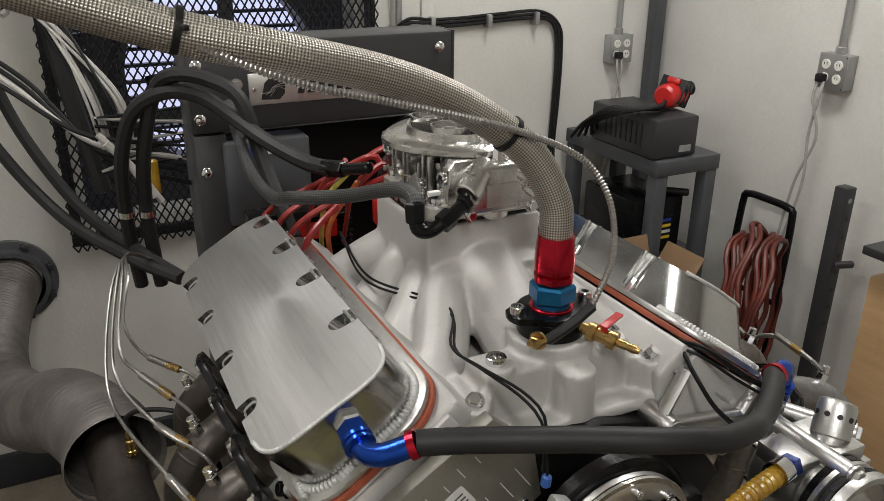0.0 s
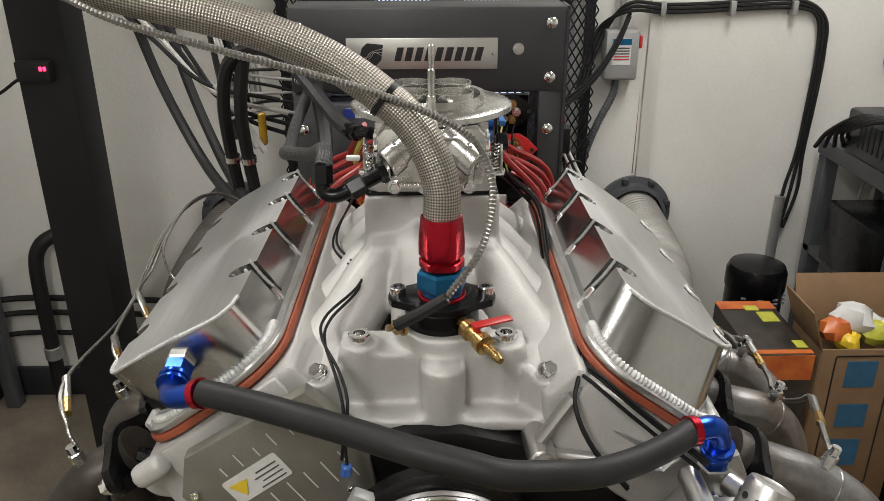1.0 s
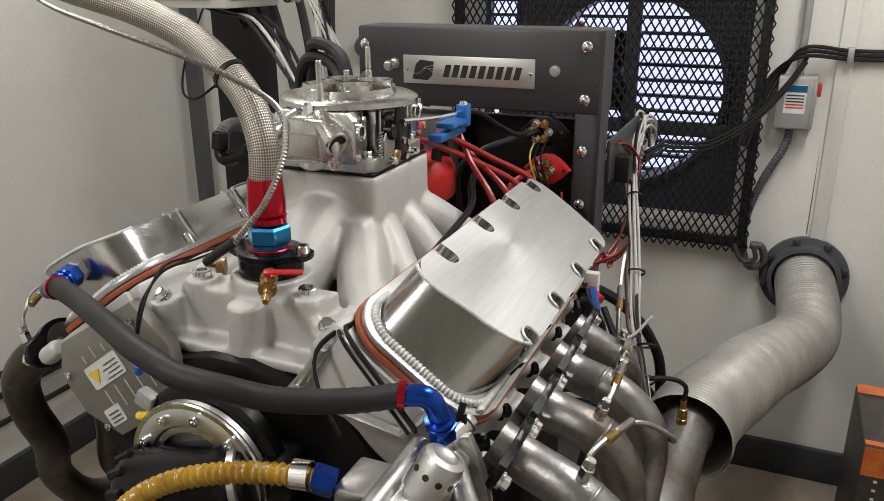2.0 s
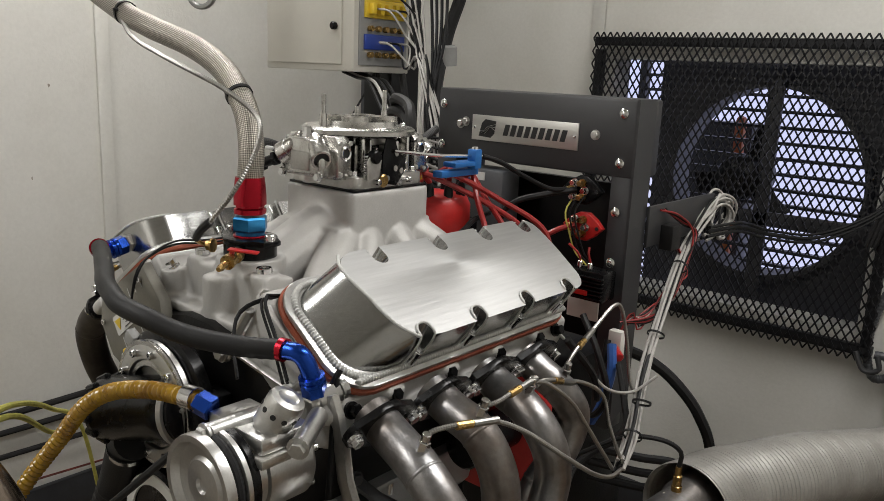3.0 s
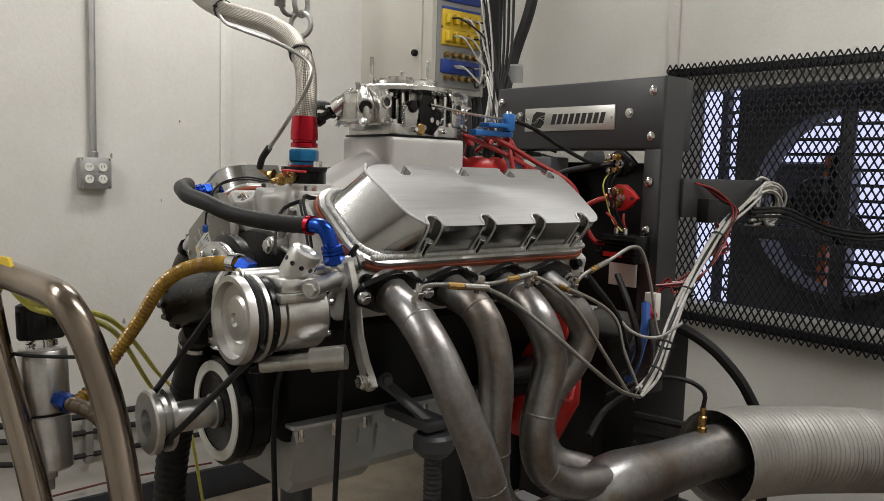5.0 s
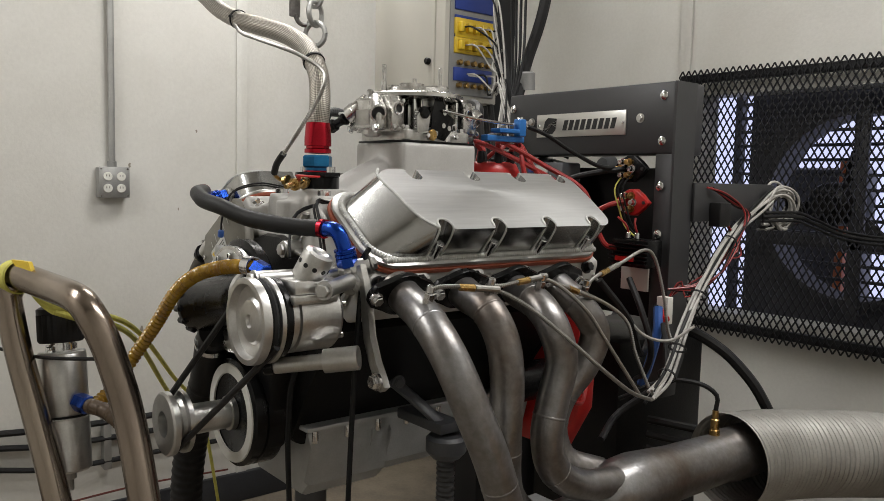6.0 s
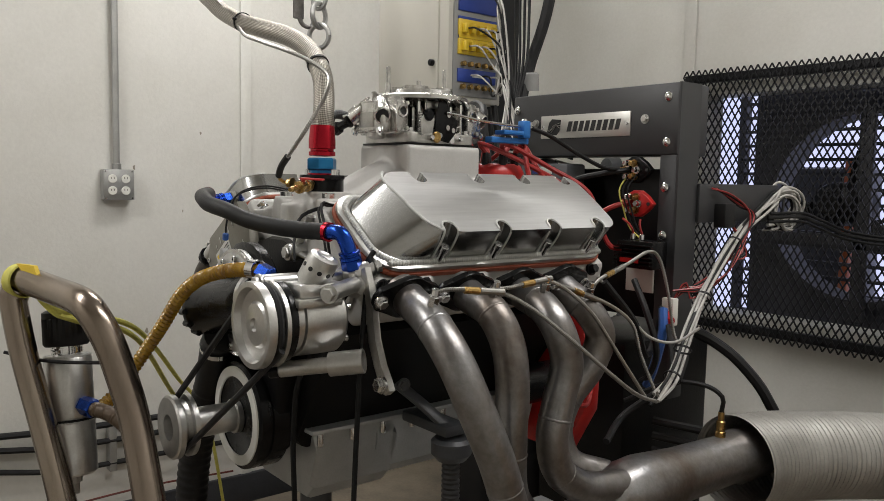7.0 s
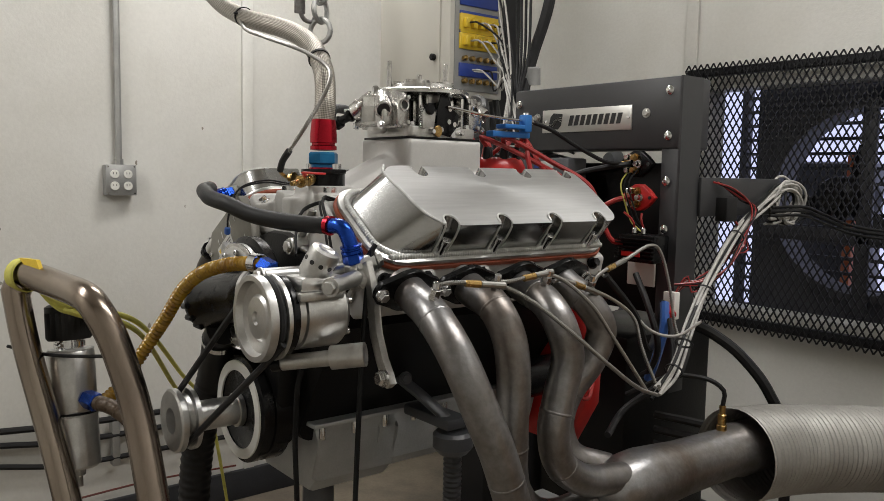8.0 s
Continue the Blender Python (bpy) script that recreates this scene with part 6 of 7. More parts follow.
for k, pts in enumerate(([(0.30, 0.46, 1.09), (0.32, 0.52, 1.03), (0.34, 0.57, 0.97), (0.37, 0.62, 0.955), (0.40, 0.66, 0.985)], [(0.31, 0.47, 1.08), (0.33, 0.54, 1.0), (0.30, 0.62, 0.92), (0.26, 0.70, 0.92), (0.25, 0.74, 1.0)],
                        [(0.22, 0.68, 1.06), (0.27, 0.66, 1.0), (0.30, 0.66, 0.92), (0.27, 0.68, 0.86), (0.22, 0.72, 0.83)], [(0.30, 0.70, 0.97), (0.34, 0.66, 0.91), (0.36, 0.62, 0.87), (0.30, 0.56, 0.80), (0.33, 0.47, 0.77)])):
    wire("loom_hose", "black sleeved loom below the dyno panel", pts, 0.007 if k else 0.003, RUBBER if k else WIREGREY, group="sleeved looms")
wire("blue_hose", "translucent blue tube hanging below the panel", [(0.27, 0.72, 1.0), (0.285, 0.70, 0.95), (0.275, 0.69, 0.88), (0.25, 0.70, 0.83)], 0.010, BLUEWIRE)
wire("water_hose", "thick black water hose behind the duct", [(0.215, 0.90, 0.93), (0.25, 0.95, 0.90), (0.30, 0.985, 0.855), (0.355, 1.02, 0.775), (0.385, 1.05, 0.66), (0.385, 1.07, 0.4), (0.385, 1.07, FLOOR)], 0.013, RUBBER, "hose")
for k in range(3):
    wire("return_hose", "black hose curving under the dyno", [(0.20, 0.80, 0.72 - 0.035 * k), (0.30, 0.84, 0.715 - 0.035 * k), (0.37, 0.90, 0.70 - 0.035 * k), (0.38, 0.96, 0.62 - 0.03 * k), (0.33, 1.0, 0.5), (0.3, 1.0, 0.2), (0.3, 1.0, FLOOR)], 0.010, RUBBER, "hose", "return hoses")
for k, pts in enumerate(([(0.345, 0.10, 0.90), (0.35, 0.16, 0.885), (0.34, 0.23, 0.895), (0.30, 0.26, 0.91)], [(0.35, 0.33, 0.885), (0.36, 0.37, 0.865), (0.33, 0.42, 0.88)])):
    wire("plug_wire", "red plug wire between the header tubes", pts, 0.004, WIRERED, group="plug wires")

# harness lying in the valley beside the covers
RUN = [(0.1, 0.5, 1.27), (0.125, 0.42, 1.268), (0.153, 0.34, 1.255), (0.151, 0.22, 1.23), (0.154, 0.1, 1.217), (0.153, -0.03, 1.219)]
for k in range(5):
    o = Vector((0.005 * math.sin(k * 2.1), 0, 0.004 * math.cos(k * 1.7)))
    tail = [(0.139, -0.088, 1.204), (0.155, -0.112, 1.168), (0.188, -0.13, 1.134)] if k in (0, 3) else [(0.163, -0.07, 1.223), (0.215, -0.092, 1.184), (0.265, -0.115, 1.151)]
    wire("harness_wire", "thin black harness wire lying along the valve cover", [Vector(p) + o for p in RUN + tail], 0.0021, WIREBLACK, group="harness wires")
for k in range(2):
    wire("harness_wire", "thin black harness wire lying along the valve cover", [Vector(p) + Vector((0.005 * k * math.sin(i * 1.4), 0.002 * k, 0.004 * k)) for i, p in enumerate([(-0.12, 0.4, 1.25), (-0.135, 0.25, 1.238), (-0.085, 0.11, 1.249), (-0.112, 0.03, 1.24), (-0.111, -0.03, 1.246), (-0.094, -0.085, 1.238), (-0.085, -0.112, 1.22), (-0.084, -0.122, 1.183), (-0.083, -0.124, 1.164)])], 0.0017, WIREBLACK, group="harness wires")
cs = thing("crank_sensor_plug", "blue and clear sensor plug at the block front", "connector", (-0.12, -0.1, 1.07))
bm = B()
cyl(bm, (-0.083, -0.124, 1.164), (-0.085, -0.124, 1.15), 0.0055, 10, 0.002)
part("boot", bm, BLUEWIRE, cs)
bm = B()
box(bm, (0, 0, 0), (0.024, 0.016, 0.022), pose(-0.071, -0.13, 1.124, 0, 25, 0), 0.004)
part("connector", bm, BOXGREY, cs)
bm = B()
cyl(bm, (-0.083, -0.136, 1.102), (-0.061, -0.138, 1.108), 0.005, 10, 0.002)
part("seal", bm, YELLOW, cs)

# long wires hanging in front of the exhaust side
for k, pts in enumerate(([(0.300, -0.062, 1.15), (0.312, -0.078, 1.10), (0.318, -0.090, 1.0), (0.322, -0.10, 0.85), (0.33, -0.11, 0.7), (0.335, -0.12, 0.4), (0.34, -0.13, FLOOR)],
                        [(0.298, -0.055, 1.16), (0.280, -0.16, 1.0), (0.262, -0.17, 0.90), (0.258, -0.165, 0.75), (0.262, -0.16, 0.45), (0.27, -0.16, FLOOR)])):
    wire("hanging_wire", "black wire hanging down beside the pump", pts, 0.0042, WIREBLACK, group="hanging wires")

# ---- fuel and hose runs on the far side ----
fu = thing("fuel_hose", "black braided fuel hose with black elbow fittings", "hose", (-0.1, 0.1, 1.35))
bm = B()
sweep(bm, [(-0.123, 0.116, 1.388), (-0.122, 0.130, 1.397), (-0.130, 0.17, 1.392), (-0.160, 0.26, 1.360), (-0.205, 0.34, 1.34), (-0.215, 0.42, 1.318), (-0.222, 0.52, 1.33), (-0.215, 0.62, 1.36), (-0.21, 0.70, 1.40)], 0.0095, 14, 0.008)
part("hose", bm, NYLONBRAID, fu)
bm = B()
sweep(bm, [(-0.052, 0.122, 1.380), (-0.085, 0.110, 1.366), (-0.108, 0.108, 1.356), (-0.122, 0.110, 1.360), (-0.124, 0.114, 1.376), (-0.123, 0.116, 1.388)], 0.0085, 14, 0.004)
part("elbow", bm, BLACKANO, fu)
for a, b, m in (((-0.052, 0.122, 1.380), (-0.060, 0.119, 1.377), BLACKANO), ((-0.076, 0.113, 1.370), (-0.094, 0.109, 1.361), BLACKANO), ((-0.124, 0.112, 1.368), (-0.1235, 0.116, 1.392), BLACKANO)):
    bm = B()
    cyl(bm, a, b, 0.0125, 6, 0.002)
    part("hex_nut", bm, m, fu)
bm = B()
box(bm, (-0.090, 0.135, 1.392), (0.016, 0.008, 0.006), None, 0.002)
part("tag", bm, WHITEINK, fu, "white paper tag")

LOOP = [(-0.385, 0.80, 1.05), (-0.392, 0.79, 1.14), (-0.395, 0.77, 1.22), (-0.390, 0.735, 1.32), (-0.365, 0.70, 1.40), (-0.315, 0.665, 1.435), (-0.262, 0.65, 1.425), (-0.222, 0.62, 1.395), (-0.185, 0.57, 1.365), (-0.145, 0.49, 1.345), (-0.120, 0.43, 1.345)]
for k in range(2):
    t = wire("cooler_hose", "thick black rubber hose looping up beside the dyno", [Vector(p) + Vector((0.034 * k * (1 if i < 5 else 0.4), -0.01 * k, 0.028 * k * (1 if 3 < i < 8 else 0.0))) for i, p in enumerate(LOOP if k == 0 else LOOP[:8] + [(-0.20, 0.60, 1.33), (-0.19, 0.55, 1.27), (-0.18, 0.50, 1.22)])], 0.0125, GREYRUB, "hose", "loop hoses")
    bm = B()
    lathe(bm, [(0.0125, -0.006), (0.0150, -0.006), (0.0150, 0.006), (0.0125, 0.006)], Vector((-0.394, 0.775, 1.205)) + Vector((0.034 * k, -0.01 * k, 0)), (0.0, -0.2, 1), 18)
    part("clamp", bm, CHROME, t, "bright hose clamp")
bm = B()
cyl(bm, (-0.126, 0.445, 1.345), (-0.108, 0.405, 1.350), 0.013, 6, 0.002)
cyl(bm, (-0.108, 0.405, 1.350), (-0.085, 0.36, 1.362), 0.009, 14, 0.002)
solid("hose_end", bm, BLACKANO, "black anodised hose end at the carburetor", "hose fitting")
for k, o in enumerate(((0, 0, 0), (0.10, 0.03, 0.02))):
    wire("coolant_line", "grey rubber line hanging from the boom", [Vector(p) + Vector(o) * (1 - i * 0.16) for i, p in enumerate(((-1.0, 1.15, 2.2), (-0.80, 1.12, 1.75), (-0.68, 1.08, 1.50), (-0.60, 1.03, 1.30), (-0.50, 0.92, 1.165), (-0.40, 0.76, 1.125), (-0.33, 0.66, 1.11)))], 0.0115, GREYRUB, "hose", "hanging lines")
for k in range(4):
    o = Vector((0.012 * k, 0.012 * k, 0.0))
    wire("boom_wire", "wire bundle hanging from the cabinet to the dyno", [Vector(p) + o for p in ((-0.79, 0.94, 1.515), (-0.72, 0.93, 1.500), (-0.64, 0.90, 1.490), (-0.55, 0.86, 1.425), (-0.44, 0.81, 1.345 - 0.02 * k), (-0.30, 0.82, 1.31 - 0.03 * k))], 0.0045, (WIREBLACK, WIREGREY, WIREBLACK, WIREBLACK)[k], group="boom wires")
for k in range(7):
    z = 1.36 - 0.016 * k
    wire("dyno_wire", "grey wire strung across behind the dyno", [(-0.42, 0.86, z + 0.02 * math.sin(k)), (-0.33, 0.875, z), (-0.25, 0.88, z - 0.01 * (k % 3)), (-0.15, 0.88, z - 0.03)], 0.0032, WIREGREY if k % 2 else WIREBLACK, group="dyno wires")
for a, b in (((-0.42, 0.80, 1.345), (-0.33, 0.78, 1.215)), ((-0.41, 0.79, 1.33), (-0.345, 0.775, 1.225))):
    wire("ribbon_cable", "pale ribbon cable hanging beside the dyno", [a, ((a[0] + b[0]) / 2 + 0.006, 0.79, (a[2] + b[2]) / 2), b], 0.006, WIREGREY, group="ribbon cables")
bm = B()
cyl(bm, (-0.335, 0.80, 1.225), (-0.335, 0.80, 1.29), 0.008, 14, 0.003)
solid("yellow_sleeve", bm, AMBER, "yellow wire sleeve beside the dyno column", "sleeve")
ib = thing("control_box", "dark control box with small blue label inside the dyno", "control box", (-0.16, 0.72, 1.15))
bm = B()
box(bm, (-0.135, 0.79, 1.235), (0.16, 0.07, 0.16), None, 0.006)
part("case", bm, STEELGREY, ib)
bm = B()
box(bm, (-0.135, 0.7535, 1.298), (0.060, 0.003, 0.018))
part("label", bm, WHITEINK, ib)
bm = B()
box(bm, (-0.158, 0.7515, 1.298), (0.022, 0.003, 0.018))
part("label_corner", bm, BLUEPL, ib)
fb2 = thing("ignition_box", "black finned ignition box with red print behind the engine", "ignition box", (-0.12, 0.60, 1.15))
bm = B()
box(bm, (-0.125, 0.62, 1.17), (0.18, 0.05, 0.11), None, 0.004)
part("case", bm, BLACKANO, fb2)
for k in range(9):
    bm = B()
    box(bm, (-0.125, 0.592, 1.125 + 0.011 * k), (0.18, 0.012, 0.004), None, 0.001)
    part("fin", bm, BLACKANO, fb2)
bm = B()
box(bm, (-0.10, 0.585, 1.19), (0.07, 0.003, 0.03))
part("print_bar", bm, REDCAP, fb2)
for k, (m, pts) in enumerate(((WIRERED, [(-0.05, 0.60, 1.15), (-0.07, 0.52, 1.22), (-0.085, 0.44, 1.30), (-0.075, 0.38, 1.36)]), (YROPE, [(-0.09, 0.60, 1.14), (-0.11, 0.53, 1.21), (-0.12, 0.46, 1.29), (-0.10, 0.40, 1.35)]),
                             (WIRERED, [(-0.11, 0.60, 1.13), (-0.13, 0.54, 1.22), (-0.13, 0.47, 1.30), (-0.10, 0.42, 1.36)]), (ORANGE, [(-0.07, 0.60, 1.12), (-0.10, 0.52, 1.17), (-0.12, 0.45, 1.25), (-0.09, 0.40, 1.33)]))):
    wire("loom_wire", "coloured loom wire rising behind the carburetor", pts, 0.0042, m, group="coloured wires")

# ---- guard frame and catch can by the front ----
gf = thing("guard_frame", "bent heat-tinted stainless tube frame with yellow strap", "guard frame", (0.0, -0.4, FLOOR))
bm = B()
sweep(bm, [(-0.172, -0.458, 1.058), (-0.168, -0.450, 1.082), (-0.152, -0.444, 1.090), (-0.062, -0.416, 1.080), (0.022, -0.402, 1.074), (0.054, -0.394, 1.060), (0.074, -0.378, 1.020), (0.086, -0.364, 0.970), (0.105, -0.350, 0.897), (0.146, -0.344, 0.789), (0.20, -0.335, 0.62), (0.30, -0.32, 0.30), (0.42, -0.30, FLOOR)], 0.0230, 22, 0.01)
part("front_tube", bm, STAINLESS, gf)
bm = B()
sweep(bm, [(-0.172, -0.460, 1.068), (-0.153, -0.449, 0.973), (-0.119, -0.429, 0.854), (-0.073, -0.412, 0.732), (-0.01, -0.39, 0.55), (0.08, -0.37, 0.25), (0.17, -0.35, FLOOR)], 0.0215, 20, 0.012)
part("rear_tube", bm, STAINLESS, gf)
bm = B()
lathe(bm, [(0.026, -0.012), (0.0285, -0.010), (0.0285, 0.010), (0.026, 0.012)], (-0.158, -0.447, 1.088), (0.9, 0.3, 0.05), 20)
part("strap", bm, YROPE, gf, "yellow strap loop")
bm = B()
poly(bm, [(-0.150, -0.456, 1.118), (-0.104, -0.440, 1.118), (-0.084, -0.436, 1.092), (-0.122, -0.449, 1.100)] + [(-0.150, -0.450, 1.118), (-0.104, -0.434, 1.118), (-0.084, -0.430, 1.092), (-0.122, -0.443, 1.100)], ((0, 1, 2, 3), (7, 6, 5, 4), (0, 4, 5, 1), (1, 5, 6, 2), (2, 6, 7, 3), (3, 7, 4, 0)))
part("strap_tail", bm, YELLOW, gf, "yellow strap tail")
QX, QY = -0.154, -0.378
can = thing("catch_can", "aluminium breather catch can with black filter", "catch can", (QX, QY, 0.74))
bm = B()
lathe(bm, [(0, 0), (0.034, 0), (0.0385, 0.004), (0.0385, 0.092), (0.0376, 0.094), (0.0385, 0.096), (0.0385, 0.198), (0.035, 0.204), (0.022, 0.205), (0, 0.205)], (QX + 0.02, QY, 0.752), (-0.14, 0.0, 1), 32)
part("body", bm, MACHINED, can)
for h in (0.092, 0.203):
    bm = B()
    sweep(bm, [axis_matrix((QX + 0.02, QY, 0.752), (-0.14, 0.0, 1)) @ Vector(((0.0385 if h < 0.1 else 0.036) * math.cos(2 * math.pi * i / 24), (0.0385 if h < 0.1 else 0.036) * math.sin(2 * math.pi * i / 24), h)) for i in range(25)], 0.0022, 6, 0.002, lambda q, L: 1 + 0.2 * math.sin(q * 1300), False)
    part("weld_bead", bm, WELD, can)
bm = B()
lathe(bm, [(0, 0), (0.022, 0), (0.022, 0.02), (0.0, 0.02)], (QX - 0.010, QY, 0.953), (-0.14, 0, 1), 20)
part("neck", bm, CHROME, can)
bm = B()
lathe(bm, [(0, 0), (0.034, 0), (0.036, 0.004), (0.036, 0.048), (0.037, 0.049), (0.037, 0.058), (0.030, 0.062), (0, 0.062)], (QX - 0.013, QY, 0.970), (-0.14, 0, 1), 48, lambda a, h: 1 + (0.035 * math.cos(24 * a) if 0.002 < h < 0.0485 else 0))
part("air_filter", bm, RUBBER, can, "pleated black cone filter")
bm = B()
lathe(bm, [(0.0235, 0), (0.0255, 0), (0.0255, 0.009), (0.0235, 0.009), (0.0235, 0)], (QX - 0.0115, QY, 0.958), (-0.14, 0, 1), 24)
box(bm, (QX + 0.006, QY - 0.024, 0.962), (0.014, 0.008, 0.010), None, 0.001)
part("clamp", bm, CHROME, can)
bm = B()
lathe(bm, [(0.0385, -0.002), (0.040, -0.002), (0.040, 0.002), (0.0385, 0.002)], (QX + 0.0075, QY, 0.846), (-0.14, 0, 1), 28)
part("band", bm, TIE, can)
bm = B()
box(bm, (QX - 0.047, QY - 0.022, 0.862), (0.040, 0.016, 0.034), None, 0.003)
part("bracket", bm, DULL, can)
bm = B()
cyl(bm, (QX + 0.038, QY + 0.012, 0.875), (QX + 0.068, QY + 0.022, 0.873), 0.016, 6, 0.002)
part("port_nut", bm, BLUEANO, can)
bm = B()
lathe(bm, [(0, 0), (0.013, 0), (0.013, 0.014), (0.008, 0.016), (0.008, 0.034), (0, 0.036)], (QX + 0.020, QY, 0.752), (0.1, 0, -1), 10)
part("drain", bm, DULL, can)
bm = B()
sweep(bm, [(QX + 0.066, QY + 0.022, 0.873), (QX + 0.10, QY + 0.04, 0.868), (QX + 0.13, QY + 0.06, 0.845), (QX + 0.12, QY + 0.09, 0.79), (QX + 0.06, QY + 0.10, 0.74)], 0.0125, 14, 0.003, lambda s, L: 1 + 0.05 * math.sin(s * 2 * math.pi / 0.007))
part("hose", bm, BROWNHOSE, can, "wire-wound brown hose")
for k in range(2):
    wire("tie_rope", "yellow rope running back from the guard frame", [(-0.15, -0.44, 1.085), (-0.12, -0.41, 1.05 - 0.01 * k), (-0.10, -0.38, 1.035 - 0.01 * k), (-0.35, -0.20, 0.95 - 0.02 * k), (-0.80, 0.05 , 0.72 - 0.06 * k), (-1.2, 0.3, 0.45), (-1.5, 0.5, FLOOR + 0.01)], 0.0055, YROPE, "rope", "ropes")
wire("tie_wire", "black tie wire round the guard frame", [(-0.19, -0.47, 0.965), (-0.15, -0.43, 0.955), (-0.08, -0.40, 0.96), (0.02, -0.37, 0.975)], 0.003, WIREBLACK)

# ---- west wall: outlet, conduit, floor hoses ----
def outlet(c, right, out_dir, label, plug=False):
    """Surface box with four sockets on a wall."""
    t = thing("wall_outlet", label, "outlet", c, "wall outlets")
    r, o = Vector(right), Vector(out_dir)
    m = Matrix((r, Vector((0, 0, 1)).cross(r) * 0 + Vector((0, 0, 1)), o)).transposed().to_4x4()
    m.translation = Vector(c)
    bm = B()
    box(bm, (0, 0, 0.022), (0.104, 0.108, 0.044), m, 0.004)
    part("box", bm, BOXGREY, t)
    bm = B()
    box(bm, (0, 0, 0.0455), (0.106, 0.110, 0.003), m, 0.001)
    face = part("cover", bm, GALV, t)
    for x in (-0.023, 0.023):
        for y in (-0.021, 0.021):
            bm = B()
            lathe(bm, [(0, 0), (0.0155, 0), (0.0155, 0.003), (0.0145, 0.004), (0, 0.004)], m @ Vector((x, y, 0.047)), o, 20)
            s = part("socket", bm, WHITEPL, face)
            for dx in (-0.005, 0.005):
                bm = B()
                box(bm, (x + dx, y + 0.003, 0.0515), (0.0018, 0.007, 0.001), m)
                part("slot", bm, BLACKINK, s)
    for x in (-0.046, 0.046):
        for y in (-0.048, 0.048):
            bm = B()
            cyl(bm, m @ Vector((x, y, 0.047)), m @ Vector((x, y, 0.0485)), 0.003, 8)
            part("screw", bm, CHROME, face)
    bm = B()
    top = Vector(c) + o * 0.020 + Vector((0, 0, 0.054))
    cyl(bm, top, (top.x, top.y, CEIL), 0.0115, 14)
    part("conduit", bm, GALV, t, "galvanised conduit rising from the box")
    bm = B()
    cyl(bm, top, top + Vector((0, 0, 0.022)), 0.017, 8, 0.002)
    part("conduit_nut", bm, GALV, t)
    if plug:
        for y in (-0.021,):
            bm = B()
            box(bm, (0.0 - 0.023, y, 0.062), (0.030, 0.026, 0.024), m, 0.005)
            part("plug", bm, RUBBER, t)
        for k in range(2):
            p = m @ Vector((-0.03 + 0.02 * k, -0.03, 0.062))
            bm = B()
            sweep(bm, [p, p + Vector((0, 0, -0.06)) + o * 0.01, p + Vector((0, 0, -0.18)) + r * (0.03 - 0.05 * k), p + Vector((0, 0, -0.34)) + r * (-0.02 + 0.01 * k), p + Vector((0, 0, -0.55)) - r * 0.05], 0.0048, 8)
            part("flex", bm, WIREGREY, t, "grey power cord")
    return t


outlet((XL, 0.164, 1.226), (0, 1, 0), (1, 0, 0), "grey steel box with four ivory sockets on the cream wall")
outlet((1.560, YB, 1.232), (1, 0, 0), (0, -1, 0), "grey steel outlet box on the wall above the bench", True)
outlet((XR, 1.055, 1.262), (0, -1, 0), (-1, 0, 0), "grey steel outlet box with cords plugged in", True)
for k, z in enumerate((0.36, 0.30, 0.215)):
    wire("floor_hose", "black hose clipped low along the wall", [(XL + 0.03, YF + 0.2, z + 0.05), (XL + 0.035, -0.6, z + 0.03 + 0.02 * k), (XL + 0.035, -0.05, z), (XL + 0.035, 0.30, z - 0.01), (XL + 0.035, 0.9, z - 0.01 * k), (XL + 0.04, 1.5, z - 0.02), (XL + 0.08, YB - 0.05, z - 0.02), (XL + 0.5, YB - 0.035, z - 0.02), (-0.95, YB - 0.035, z - 0.03), (-0.6, YB - 0.035, z - 0.05)], 0.012 - 0.001 * k, RUBBER, "hose", "floor hoses")
for y in (0.13, 0.75, -0.7):
    bm = B()
    box(bm, (XL + 0.022, y, 0.285), (0.044, 0.028, 0.22), None, 0.004)
    solid("hose_clip", bm, GALV, "galvanised strut clip holding the wall hoses", "clip", "hose clips")
wire("drain_wire", "thin red and black wire lying along the wall", [(XL + 0.03, -0.5, 0.06), (XL + 0.03, -0.1, 0.075), (XL + 0.04, 0.25, 0.09), (XL + 0.03, 0.6, 0.07)], 0.004, OLDRED)
bm = B()
box(bm, (-1.60, 1.84, FLOOR + (CEIL - FLOOR) / 2), (0.05, 0.05, CEIL - FLOOR), None, 0.004)
solid("corner_channel", bm, STEELGREY, "grey steel channel standing in the corner", "channel", kind="structure")
dp = thing("drain_pipe", "black drain pipe elbowing out of the wall", "pipe", (-1.42, 1.85, FLOOR))
bm = B()
sweep(bm, [(-1.33, YB, 0.60), (-1.345, 1.89, 0.60), (-1.39, 1.86, 0.57), (-1.415, 1.85, 0.48), (-1.42, 1.85, 0.2), (-1.42, 1.85, FLOOR)], 0.026, 18, 0.012)
part("pipe", bm, RUBBER, dp)
bm = B()
cyl(bm, (-1.42, 1.85, 0.12), (-1.42, 1.85, 0.17), 0.031, 18, 0.003)
part("coupling", bm, GALV, dp)

